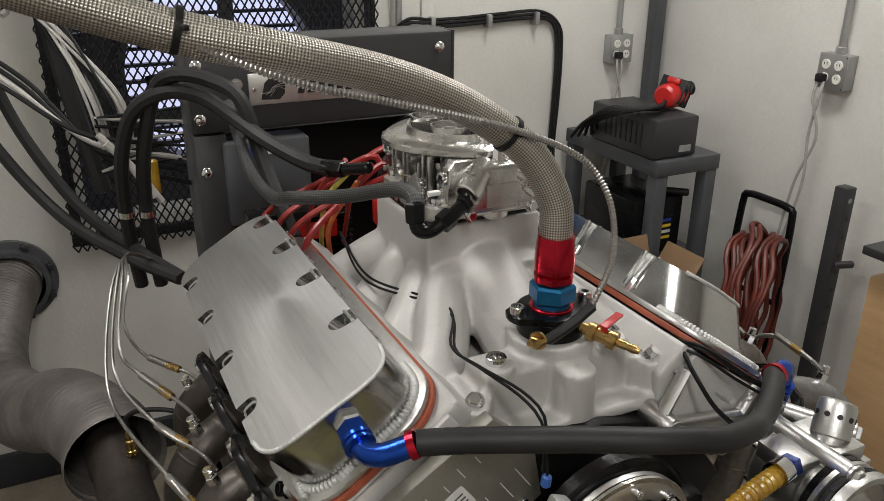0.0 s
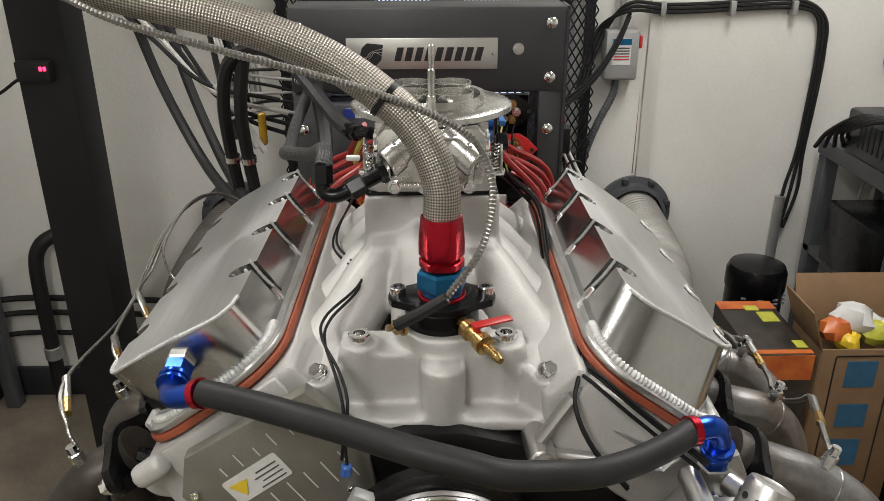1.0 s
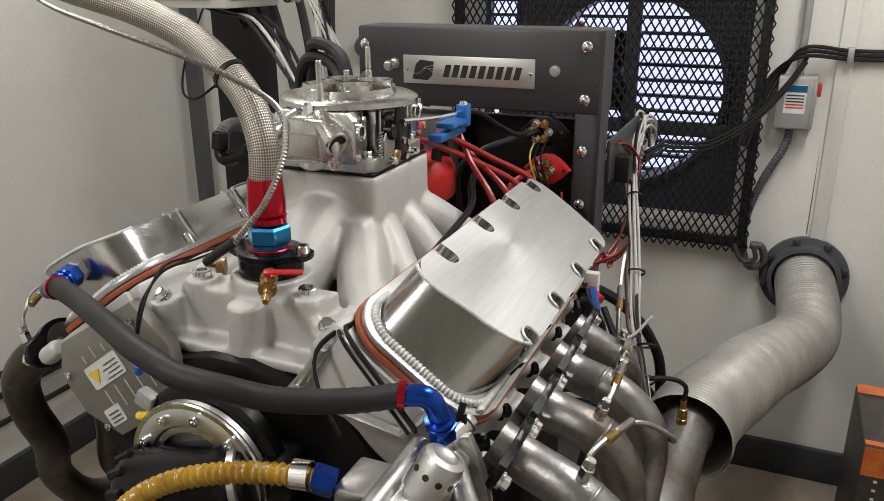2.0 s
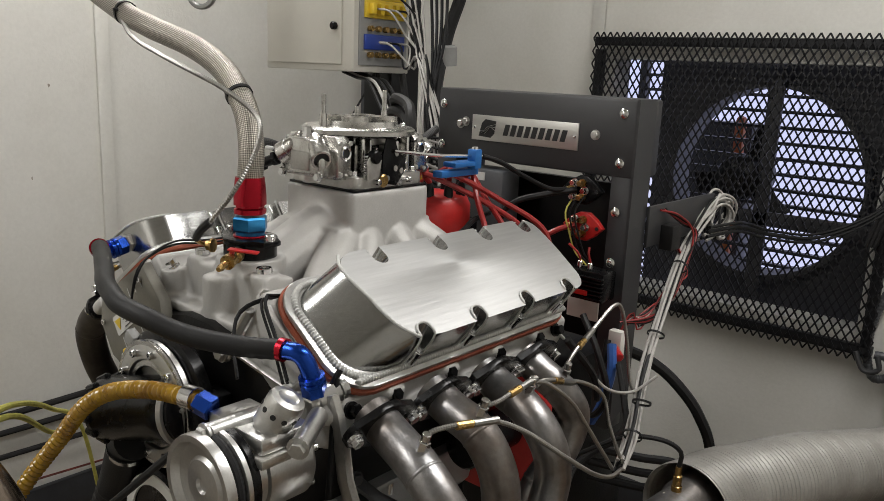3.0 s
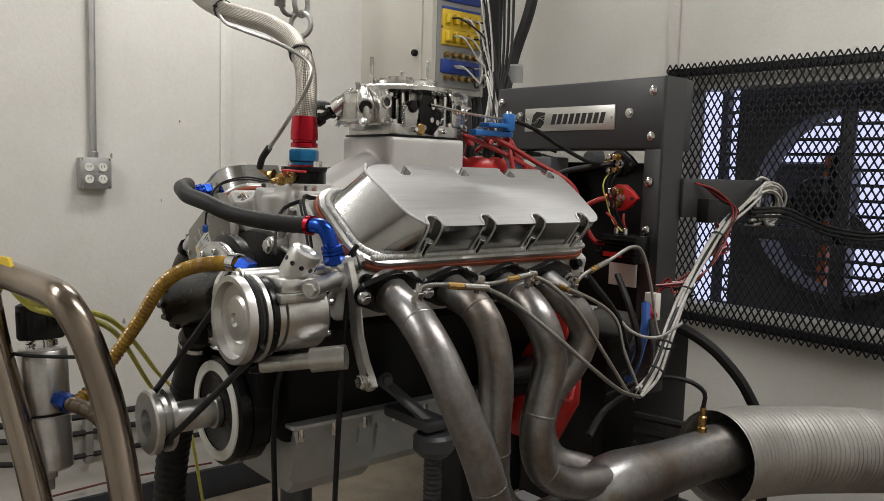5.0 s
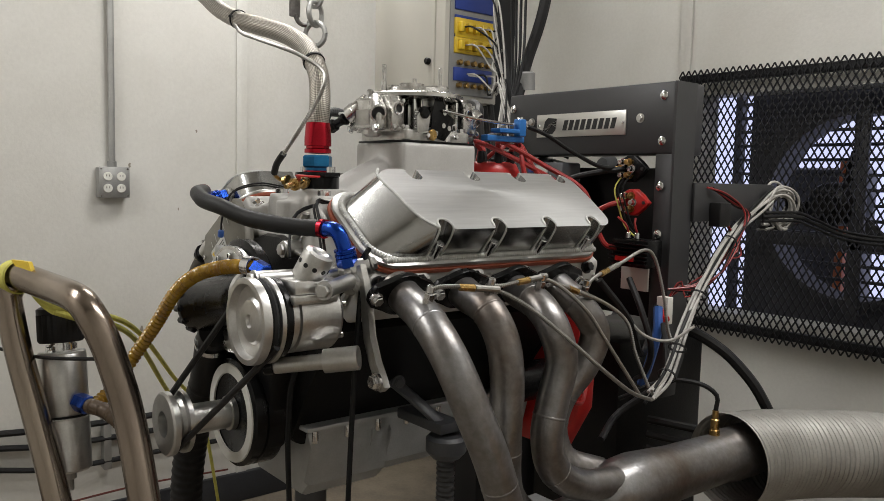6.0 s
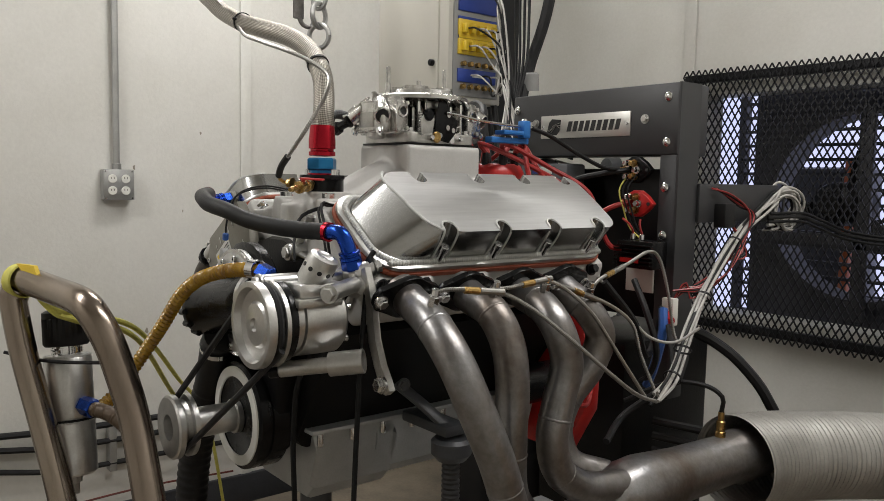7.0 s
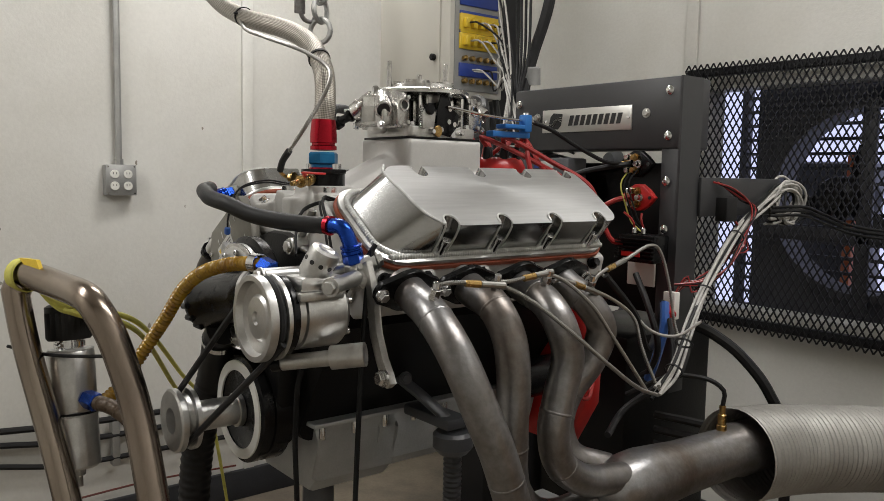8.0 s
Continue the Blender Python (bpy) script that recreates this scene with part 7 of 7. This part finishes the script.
# black column with a small instrument, and the cabinet before it
col = thing("boom_column", "black square steel column carrying the instrument boom", "column", (-0.98, 1.32, FLOOR))
bm = B()
box(bm, (-0.968, 1.33, (FLOOR + CEIL) / 2), (0.135, 0.135, CEIL - FLOOR), None, 0.006)
part("column", bm, COLUMN, col)
bm = B()
box(bm, (-0.985, 1.33, FLOOR + 0.012), (0.26, 0.26, 0.024), None, 0.004)
part("base_plate", bm, BLACKSTEEL, col)
ins = thing("temperature_display", "small black instrument with a red lit display", "instrument", (-0.98, 1.24, 1.27))
bm = B()
box(bm, (-0.982, 1.248, 1.292), (0.085, 0.030, 0.050), None, 0.004)
part("case", bm, RUBBER, ins)
for k in range(2):
    bm = B()
    box(bm, (-0.960 + 0.010 * k, 1.2315, 1.300), (0.006, 0.003, 0.010), None)
    part("digit", bm, LEDRED, ins, "red lit digit bar")
wire("instrument_cord", "black cord from the small instrument", [(-1.02, 1.24, 1.275), (-1.10, 1.24, 1.23), (-1.2, 1.3, 1.24), (-1.3, 1.45, 1.33), (-1.32, 1.6, 1.5)], 0.004, WIREBLACK)
jb = thing("wall_plug", "dark round plug on the wall", "plug", (-0.86, YB, 1.33))
bm = B()
lathe(bm, [(0, 0), (0.045, 0), (0.045, 0.02), (0.03, 0.05), (0, 0.055)], (-0.86, YB, 1.34), (0, -1, 0), 20)
part("body", bm, STEELGREY, jb)

ec = thing("control_cabinet", "cream steel control cabinet with yellow sensor connectors", "cabinet", (-0.86, 0.98, 1.516))
bm = B()
box(bm, (-0.868, 0.985, 2.1), (0.386, 0.225, 1.168), None, 0.004)
part("body", bm, CABINET, ec)
bm = B()
box(bm, (-0.885, 0.870, 2.1), (0.330, 0.008, 1.13), None, 0.002)
door = part("door", bm, CABINET, ec)
bm = B()
cyl(bm, (-0.742, 0.866, 1.640), (-0.742, 0.850, 1.640), 0.011, 18, 0.003)
part("knob", bm, BLACKANO, door, "black round knob")
bm = B()
box(bm, (-0.673, 0.985, 2.1), (0.008, 0.19, 1.13), None, 0.002)
side = part("connector_panel", bm, BOXGREY, ec, "grey connector panel")
for z, h, m in ((1.745, 0.060, YELLOW), (1.690, 0.050, YELLOW), (1.600, 0.042, BLUEPL), (1.850, 0.10, BLUEPL)):
    bm = B()
    box(bm, (-0.667, 0.985, z), (0.010, 0.160, h), None, 0.002)
    part("connector_strip", bm, m, side)
for z in (1.778, 1.720):
    bm = B()
    box(bm, (-0.667, 0.985, z), (0.008, 0.160, 0.010), None, 0.001)
    part("strip_edge", bm, BLUEPL, side)
bm = B()
box(bm, (-0.6612, 0.985, 1.600), (0.0015, 0.045, 0.008))
part("print_bar", bm, WHITEINK, side)
for y in (0.925, 0.955, 0.985, 1.015, 1.045):
    for z in (1.565, 1.636):
        bm = B()
        cyl(bm, (-0.669, y, z), (-0.652, y, z), 0.0085, 10, 0.002)
        part("socket", bm, BRASS, side)
    for z in (1.745, 1.690):
        bm = B()
        box(bm, (-0.655, y, z), (0.020, 0.017, 0.030), None, 0.003)
        part("plug", bm, YELLOW, side)
rng = random.Random(5)
for k in range(14):
    y0 = 0.93 + 0.009 * k
    z0 = (1.745, 1.690, 1.60, 1.86)[k % 4]
    e = Vector((-0.40 + rng.uniform(-0.03, 0.03), 0.90 + rng.uniform(-0.03, 0.03), 1.40))
    wire("signal_wire", "sensor wire drooping from the cabinet connectors", [(-0.65, y0, z0), (-0.60, y0, z0 - 0.01), (-0.55 + rng.uniform(-0.02, 0.02), 0.97, z0 - 0.07), (-0.49 + rng.uniform(-0.02, 0.02), 0.95, 1.56), e, (e.x + 0.02, e.y, 1.28)], 0.0030, WIREGREY if k % 3 else WIREBLACK, group="signal wires")
for k in range(4):
    wire("supply_cable", "black cable dropping from above the cabinet", [(-0.50 + 0.02 * k, 1.02, CEIL), (-0.53 + 0.02 * k, 1.02, 2.1), (-0.52 + 0.02 * k, 1.01, 1.8), (-0.48 + 0.015 * k, 0.98, 1.62), (-0.43, 0.93, 1.45), (-0.40, 0.90, 1.25)], 0.0042, WIREBLACK, group="supply cables")
wire("supply_hose", "thick black hose dropping beside the cabinet", [(-0.35, 1.10, CEIL), (-0.40, 1.08, 2.1), (-0.43, 1.06, 1.80), (-0.47, 1.03, 1.62), (-0.46, 0.98, 1.46), (-0.42, 0.94, 1.2)], 0.017, RUBBER, "hose")
bm = B()
lathe(bm, [(0.0, 0), (0.030, 0), (0.030, 0.05), (0.024, 0.055), (0, 0.055)], (-0.47, 1.03, 1.545), (0.05, -0.1, 1), 20)
solid("hose_cuff", bm, BOXGREY, "grey cuff at the end of the hose", "cuff")
for k in range(2):
    wire("cabinet_tail", "short black cable tail under the cabinet", [(-0.76 + 0.02 * k, 1.04, 1.52), (-0.77 + 0.03 * k, 1.045, 1.485), (-0.75 + 0.05 * k, 1.05, 1.46), (-0.77 + 0.05 * k, 1.06, 1.52)], 0.006, RUBBER, group="cable tails")

ch = thing("lifting_chain", "galvanised lifting chain with shackles from the ceiling", "chain", (-0.90, 0.54, 1.66))
z = 1.665
k = 0
while z < CEIL:
    big = k in (0, 1)
    r, w = (0.036, 0.008) if big else (0.024, 0.0065)
    bm = B()
    ax = Vector((1, 0.5, 0)) if k % 2 else Vector((0.5, -1, 0))
    m = axis_matrix((-0.90, 0.54 , z + r), ax.normalized())
    ring = [m @ Vector((r * math.cos(2 * math.pi * i / 14), (r * 1.35 if not big else r) * math.sin(2 * math.pi * i / 14), 0)) for i in range(14)]
    sweep(bm, ring + [ring[0]], w, 8, 0.008, cap=False)
    part("shackle" if big else "link", bm, GALV, ch)
    z += r * (2.0 if not big else 1.75)
    k += 1
hk = thing("chain_hook", "rusty steel hook plate beside the chain", "hook", (-0.90, 0.50, 1.74))
bm = B()
box(bm, (-0.93, 0.485, 2.25), (0.010, 0.035, 1.0), None, 0.003)
part("strap", bm, HEADER, hk)
bm = B()
sweep(bm, [(-0.93, 0.485, 1.76), (-0.93, 0.50, 1.735), (-0.925, 0.525, 1.73), (-0.92, 0.535, 1.75)], 0.007, 10)
part("hook", bm, HEADER, hk)

# ---- north wall, east part: disconnect switch, cables ----
sw = thing("disconnect_switch", "grey wall disconnect switch with red lever", "switch box", (0.615, YB, 1.14))
bm = B()
box(bm, (0.615, YB - 0.035, 1.222), (0.108, 0.070, 0.160), None, 0.006)
part("box", bm, BOXGREY, sw)
bm = B()
box(bm, (0.610, YB - 0.072, 1.222), (0.096, 0.006, 0.148), None, 0.002)
lid = part("lid", bm, BOXGREY, sw)
bm = B()
box(bm, (0.612, YB - 0.0755, 1.235), (0.060, 0.0015, 0.085))
lab = part("label", bm, WHITEINK, lid)
bm = B()
box(bm, (0.612, YB - 0.0768, 1.266), (0.060, 0.0012, 0.020))
part("label_head", bm, CYANANO, lab)
for k in range(5):
    bm = B()
    box(bm, (0.612, YB - 0.0768, 1.246 - 0.009 * k), (0.050, 0.0012, 0.0035))
    part("print_bar", bm, BLACKINK if k < 3 else REDCAP, lab)
bm = B()
box(bm, (0.676, YB - 0.05, 1.262), (0.010, 0.026, 0.040), None, 0.004)
part("lever", bm, REDCAP, sw, "red lever")
bm = B()
cyl(bm, (0.615, YB - 0.035, 1.302), (0.615, YB - 0.035, CEIL), 0.012, 14)
part("conduit", bm, GALV, sw)
bm = B()
sweep(bm, [(0.610, YB - 0.035, 1.142), (0.600, YB - 0.035, 1.08), (0.555, YB - 0.035, 0.98), (0.520, YB - 0.032, 0.86), (0.515, YB - 0.03, 0.76), (0.540, YB - 0.035, 0.685), (0.585, YB - 0.04, 0.70), (0.575, YB - 0.05, 0.755), (0.54, YB - 0.055, 0.76)], 0.0125, 14, 0.003, lambda s, L: 1 + 0.07 * math.sin(s * 2 * math.pi / 0.011))
part("flexible_conduit", bm, STEELGREY, sw)
for k in range(3):
    o = 0.012 * k
    wire("wall_cable", "black cable run clipped along the cream wall", [(0.47 + o, YB - 0.06, 1.08), (0.50 + o, YB - 0.05, 1.20), (0.545 + o, YB - 0.03, 1.305), (0.62, YB - 0.09 - 0.0 * k, 1.362 + o), (0.74, YB - 0.03, 1.352 + o), (0.86, YB - 0.02, 1.352 + o), (1.02, YB - 0.02, 1.360 + o), (1.19, YB - 0.02, 1.362 + o), (1.255 + o, YB - 0.02, 1.33), (1.272 + o, YB - 0.02, 1.22), (1.270 + o, YB - 0.02, 1.05), (1.262 + o, YB - 0.02, 0.88), (1.240 + 2 * o, YB - 0.02, 0.74), (1.235 + o, YB - 0.02, 0.60)], 0.0062, RUBBER, "cable", "wall cables")
for x in (0.745, 0.97, 1.17):
    bm = B()
    box(bm, (x, YB - 0.02, 1.362), (0.018, 0.042, 0.048), None, 0.004)
    solid("cable_clip", bm, GALV, "galvanised clip holding the wall cable", "clip", "cable clips")
bm = B()
cyl(bm, (1.232, YB - 0.022, FLOOR + 0.1), (1.232, YB - 0.022, 0.72), 0.017, 14)
solid("wall_conduit", bm, GALV, "galvanised conduit carrying the wall cable down", "conduit")

# ---- bench corner ----
be = thing("steel_bench", "dark grey steel bench with lower shelf", "bench", (1.4, 1.6, FLOOR))
bm = B()
box(bm, (1.46, 1.605, 0.915), (0.28, 0.55, 0.055), None, 0.005)
part("top", bm, STEELGREY, be)
bm = B()
box(bm, (1.46, 1.605, 0.55), (0.27, 0.53, 0.03), None, 0.004)
part("shelf", bm, STEELGREY, be)
for x in (1.35, 1.57):
    for y in (1.36, 1.85):
        bm = B()
        box(bm, (x, y, (FLOOR + 0.887) / 2), (0.05, 0.05, 0.887 - FLOOR), None, 0.004)
        part("leg", bm, STEELGREY, be)
ups = thing("power_supply", "dark grey backup power supply box on the bench", "power supply", (1.33, 1.55, 0.953))
bm = B()
box(bm, (1.405, 1.53, 1.015), (0.19, 0.36, 0.142), None, 0.012)
part("case", bm, BLACKSTEEL, ups)
bm = B()
box(bm, (1.445, 1.3485, 0.975), (0.05, 0.003, 0.022))
part("badge", bm, BOXGREY, ups)
for k in range(8):
    bm = B()
    box(bm, (1.3085, 1.42 + 0.028 * k, 1.02), (0.003, 0.008, 0.08))
    part("vent_slot", bm, BLACKINK, ups)
for k in range(5):
    wire("battery_charger_lead", "black jumper lead draped over the power supply", [(1.22 + 0.03 * k, 1.70, 0.96), (1.215 + 0.015 * k, 1.62, 1.03), (1.25, 1.52 - 0.02 * k, 1.10), (1.33, 1.46 - 0.02 * k, 1.098 + 0.006 * k), (1.42, 1.44, 1.10 + 0.006 * k), (1.47, 1.46, 1.12)], 0.007, RUBBER, group="charger leads")
jp = thing("jump_pack", "red plastic tool lying on the power supply", "tool", (1.42, 1.45, 1.13))
bm = B()
TOOL = pose(1.475, 1.47, 1.135, 8, 22, 25)
lathe(bm, [(0, -0.075), (0.030, -0.075), (0.040, -0.066), (0.044, -0.03), (0.046, 0.02), (0.040, 0.055), (0.026, 0.066), (0, 0.068)], TOOL.translation, TOOL.to_3x3() @ Vector((1, 0, 0.35)), 20)
box(bm, (0.0, 0, 0.042), (0.09, 0.050, 0.022), TOOL, 0.008)
part("body", bm, REDCAP, jp)
for k in range(3):
    bm = B()
    box(bm, (-0.03 + 0.03 * k, 0, 0.012), (0.006, 0.096, 0.086), TOOL, 0.002)
    part("grip_rib", bm, RUBBER, jp, "black rubber grip rib")
bm = B()
cyl(bm, (1.525, 1.47, 1.15), (1.555, 1.465, 1.155), 0.025, 16, 0.005)
part("cap", bm, RUBBER, jp)
ba = thing("battery_box", "black battery charger box with coloured stripes on the shelf", "charger", (1.40, 1.52, 0.575))
bm = B()
box(bm, (1.40, 1.54, 0.68), (0.22, 0.30, 0.21), None, 0.01)
part("case", bm, BLACKANO, ba)
for k, m in enumerate((BLUEPL, YELLOW, WHITEINK, YELLOW)):
    bm = B()
    box(bm, (1.41, 1.3885, 0.70 - 0.022 * k), (0.10, 0.003, 0.010))
    part("stripe", bm, m, ba)
bm = B()
cyl(bm, (1.42, 1.45, 0.80), (1.52, 1.38, 0.795), 0.014, 12, 0.004)
part("handle", bm, RUBBER, ba)

c1 = thing("carton", "dark printed carton with orange and lime pictures", "carton", (0.935, 1.24, 0.10))
bm = B()
box(bm, (0.935, 1.24, 0.335), (0.17, 0.31, 0.45), None, 0.004)
part("box", bm, CARTON, c1)
for c, s, m in (((0.935, 1.0842, 0.520), (0.168, 0.0015, 0.075), ORANGE), ((0.935, 1.10, 0.5612), (0.166, 0.02, 0.0015), ORANGE), ((0.935, 1.375, 0.5612), (0.166, 0.05, 0.0015), ORANGE), ((0.975, 1.30, 0.5614), (0.05, 0.06, 0.0016), LIME), ((0.945, 1.355, 0.5616), (0.04, 0.03, 0.0016), LIME), ((1.00, 1.14, 0.5614), (0.03, 0.04, 0.0016), LIME)):
    bm = B()
    box(bm, c, s)
    part("print_patch", bm, m, c1)
for k in range(7):
    bm = B()
    box(bm, (0.945, 1.0838, 0.455 - 0.030 * k), (0.030 - 0.004 * (k % 3), 0.0014, 0.007), pose(0, 0, 0))
    part("print_bar", bm, WHITEINK if k % 2 else BOXGREY, c1)
for k in range(9):
    bm = B()
    box(bm, (0.885, 1.0838, 0.47 - 0.024 * k), (0.008, 0.0014, 0.006))
    part("print_bar", bm, WHITEINK, c1)
bm = B()
box(bm, (0.935, 1.25, (FLOOR + 0.108) / 2), (0.20, 0.33, 0.108 - FLOOR), None, 0.006)
solid("crate", bm, RUBBER, "low black crate under the carton", "crate")
vc = thing("bucket", "black plastic canister with slotted lid behind the carton", "canister", (1.045, 1.58, FLOOR))
bm = B()
lathe(bm, [(0, 0), (0.085, 0), (0.090, 0.02), (0.090, 0.60), (0.094, 0.61), (0.094, 0.665), (0.085, 0.685), (0.04, 0.695), (0, 0.697)], (1.045, 1.58, FLOOR), (0, 0, 1), 32)
part("body", bm, BLACKANO, vc)
for k in range(4):
    for j in range(3):
        a = radians(-130 + 32 * k)
        bm = B()
        box(bm, (1.045 + 0.0905 * math.cos(a), 1.58 + 0.0905 * math.sin(a), 0.515 - 0.014 * j), (0.016, 0.006, 0.005))
        part("slot_rim", bm, BOXGREY, vc)
c2 = thing("cardboard_box", "open brown cardboard box with blue print", "carton", (1.19, 1.3, FLOOR))
bm = B()
X0, X1, Y0, Y1, Z1 = 1.055, 1.315, 1.12, 1.30, 0.555
for c, s in (((X0, (Y0 + Y1) / 2, 0.24), (0.006, Y1 - Y0, 0.63)), ((X1, (Y0 + Y1) / 2, 0.24), (0.006, Y1 - Y0, 0.63)), (((X0 + X1) / 2, Y0, 0.24), (X1 - X0, 0.006, 0.63)), (((X0 + X1) / 2, Y1, 0.24), (X1 - X0, 0.006, 0.63)), (((X0 + X1) / 2, (Y0 + Y1) / 2, FLOOR + 0.004), (X1 - X0, Y1 - Y0, 0.006))):
    box(bm, c, s, None, 0.001)
part("box", bm, CARD, c2)
for c, s, r in ((((X0 + X1) / 2, Y1 + 0.02, Z1 + 0.06), (X1 - X0, 0.005, 0.14), (-20, 0, 0)), ((X1 + 0.03, (Y0 + Y1) / 2, Z1 + 0.05), (0.005, Y1 - Y0, 0.13), (0, 30, 0)), ((X0 - 0.02, (Y0 + Y1) / 2, Z1 + 0.05), (0.005, Y1 - Y0, 0.13), (0, -20, 0))):
    bm = B()
    box(bm, (0, 0, 0), s, pose(*c, *r), 0.001)
    part("flap", bm, CARD, c2)
for z0, hgt in ((0.42, 0.115), (0.29, 0.105), (0.155, 0.125)):
    bm = B()
    box(bm, (1.172, Y0 - 0.0042, z0 + hgt / 2), (0.085, 0.0014, hgt * 0.72))
    part("print_block", bm, INK, c2, "plain blue print block")
for c, s in (((1.175, Y0 - 0.0042, 0.535), (0.16, 0.0014, 0.004)), ((1.175, Y0 - 0.0042, 0.110), (0.16, 0.0014, 0.004)), ((1.095, Y0 - 0.0042, 0.3225), (0.004, 0.0014, 0.42)), ((1.255, Y0 - 0.0042, 0.3225), (0.004, 0.0014, 0.42))):
    bm = B()
    box(bm, c, s)
    part("print_frame", bm, BLACKINK, c2)
for k, (c, r, m) in enumerate((((1.12, 1.20, 0.575), 0.045, ORANGE), ((1.18, 1.22, 0.60), 0.055, WHITEINK), ((1.23, 1.19, 0.57), 0.042, LIME), ((1.15, 1.17, 0.555), 0.035, YELLOW), ((1.25, 1.24, 0.56), 0.045, WHITEINK))):
    bm = B()
    lathe(bm, [(0, -r * 0.7), (r * 0.8, -r * 0.6), (r, -r * 0.1), (r * 0.75, r * 0.5), (r * 0.3, r * 0.75), (0, r * 0.6)], c, (0.2 * math.sin(k), 0.3 * math.cos(k), 1), 11, lambda a, h: 1 + 0.22 * math.sin(3 * a + h * 60))
    solid("crumpled_bag", bm, m, "crumpled printed plastic bag in the cardboard box", "bag", "bags")
rl = thing("air_hose", "coiled faded red air hose hanging on the hand truck", "hose", (1.50, 1.02, 0.2))
for k in range(9):
    bm = B()
    r = 0.20 + 0.010 * (k % 5)
    m = pose(1.50, 1.03, 0.50, 90, 0, 32) @ Matrix.Translation((0, -0.02 * (k % 3), -0.06 + 0.016 * k))
    ring = [m @ Vector((r * 0.85 * math.cos(2 * math.pi * i / 20), r * 1.25 * math.sin(2 * math.pi * i / 20), 0.012 * math.sin(i * 1.7 + k))) for i in range(20)]
    sweep(bm, ring + [ring[0]], 0.009, 8, 0.02, cap=False)
    part("coil", bm, OLDRED, rl)
rd = thing("hose_drum", "dark drum and clutter under the coiled hose", "drum", (1.50, 1.10, FLOOR))
bm = B()
lathe(bm, [(0, 0), (0.15, 0), (0.155, 0.02), (0.155, 0.44), (0.15, 0.46), (0, 0.46)], (1.50, 1.16, FLOOR), (0, 0, 1), 32)
part("body", bm, BLOCK, rd)
ht = thing("hand_truck", "black tubular hand truck leaning by the wall", "hand truck", (1.70, 1.19, FLOOR))
bm = B()
sweep(bm, [(1.68, 1.305, FLOOR + 0.05), (1.70, 1.305, 0.5), (1.71, 1.30, 0.76), (1.71, 1.28, 0.795), (1.71, 1.19, 0.80), (1.71, 1.10, 0.795), (1.71, 1.08, 0.76), (1.70, 1.075, 0.5), (1.68, 1.075, FLOOR + 0.05)], 0.013, 14, 0.012)
part("handle_tube", bm, BLACKANO, ht)
for z in (0.2, 0.45):
    bm = B()
    cyl(bm, (1.69, 1.08, z), (1.69, 1.30, z), 0.010, 12)
    part("cross_bar", bm, BLACKANO, ht)
for y in (1.05, 1.33):
    bm = B()
    lathe(bm, [(0, -0.02), (0.05, -0.02), (0.075, -0.018), (0.08, 0), (0.075, 0.018), (0.05, 0.02), (0, 0.02)], (1.70, y, FLOOR + 0.08), (0, 1, 0), 24)
    part("wheel", bm, RUBBER, ht)
ug = thing("strut_post", "black perforated steel strut standing upright", "strut", (1.64, 0.87, FLOOR))
bm = B()
box(bm, (1.655, 0.865, (FLOOR + 0.95) / 2), (0.045, 0.045, 0.95 - FLOOR), None, 0.004)
part("post", bm, BLACKSTEEL, ug)
for k in range(8):
    bm = B()
    cyl(bm, (1.655, 0.8425, 0.91 - 0.06 * k), (1.655, 0.8415, 0.91 - 0.06 * k), 0.008, 12)
    part("hole", bm, BOXGREY if k == 0 else BLACKINK, ug)
bm = B()
cyl(bm, (1.64, 0.84, 0.70), (1.70, 0.82, 0.70), 0.012, 10, 0.003)
part("peg", bm, BLACKSTEEL, ug)
wd = thing("wooden_bench", "pine plywood cabinet with dark worktop", "bench", (1.6, 0.35, FLOOR))
bm = B()
box(bm, (1.60, 0.35, 0.41), (0.33, 0.46, 0.80), None, 0.004)
part("body", bm, WOOD, wd)
bm = B()
box(bm, (1.59, 0.35, 0.885), (0.37, 0.50, 0.025), None, 0.004)
part("worktop", bm, BLACKSTEEL, wd)
bm = B()
cyl(bm, (1.42, 0.20, 0.36), (1.42, 0.24, 0.36), 0.05, 24, 0.01)
solid("brown_ball", bm, ORANGE, "small orange roll hung on the wooden bench", "roll")

# ---- scuffs on the cream walls and dust on the floor ----
rng = random.Random(21)
SCUFF = surface("wall_scuff", (0.30, 0.27, 0.22), 0.6, 0, None, 20, 200, 0.3, 0.1, 0)
for k in range(16):
    y, z = rng.uniform(-0.9, 0.6), rng.uniform(0.45, 1.55)
    w, hgt = rng.uniform(0.002, 0.006), rng.uniform(0.003, 0.012)
    bm = B()
    poly(bm, [(XL + 0.0006, y + w * math.cos(a) * (1 + 0.4 * math.sin(3 * a + k)), z + hgt * math.sin(a)) for a in (2 * math.pi * i / 9 for i in range(9))], (tuple(range(9)),))
    solid("wall_scuff", bm, SCUFF, "small brown scuff mark on the cream wall", "scuff", "wall scuffs")
for k in range(5):
    bm = B()
    x = 0.70 + 0.012 * k
    z0 = 0.80 - 0.02 * (k % 3)
    poly(bm, [(x, YB - 0.0006, z0), (x + 0.004, YB - 0.0006, z0), (x + 0.0045, YB - 0.0006, z0 + 0.12), (x + 0.003, YB - 0.0006, z0 + 0.30 + 0.03 * k), (x + 0.001, YB - 0.0006, z0 + 0.14)], ((0, 1, 2, 3, 4),))
    solid("drip_stain", bm, CARD, "thin brown drip stain on the cream wall", "stain", "drip stains")
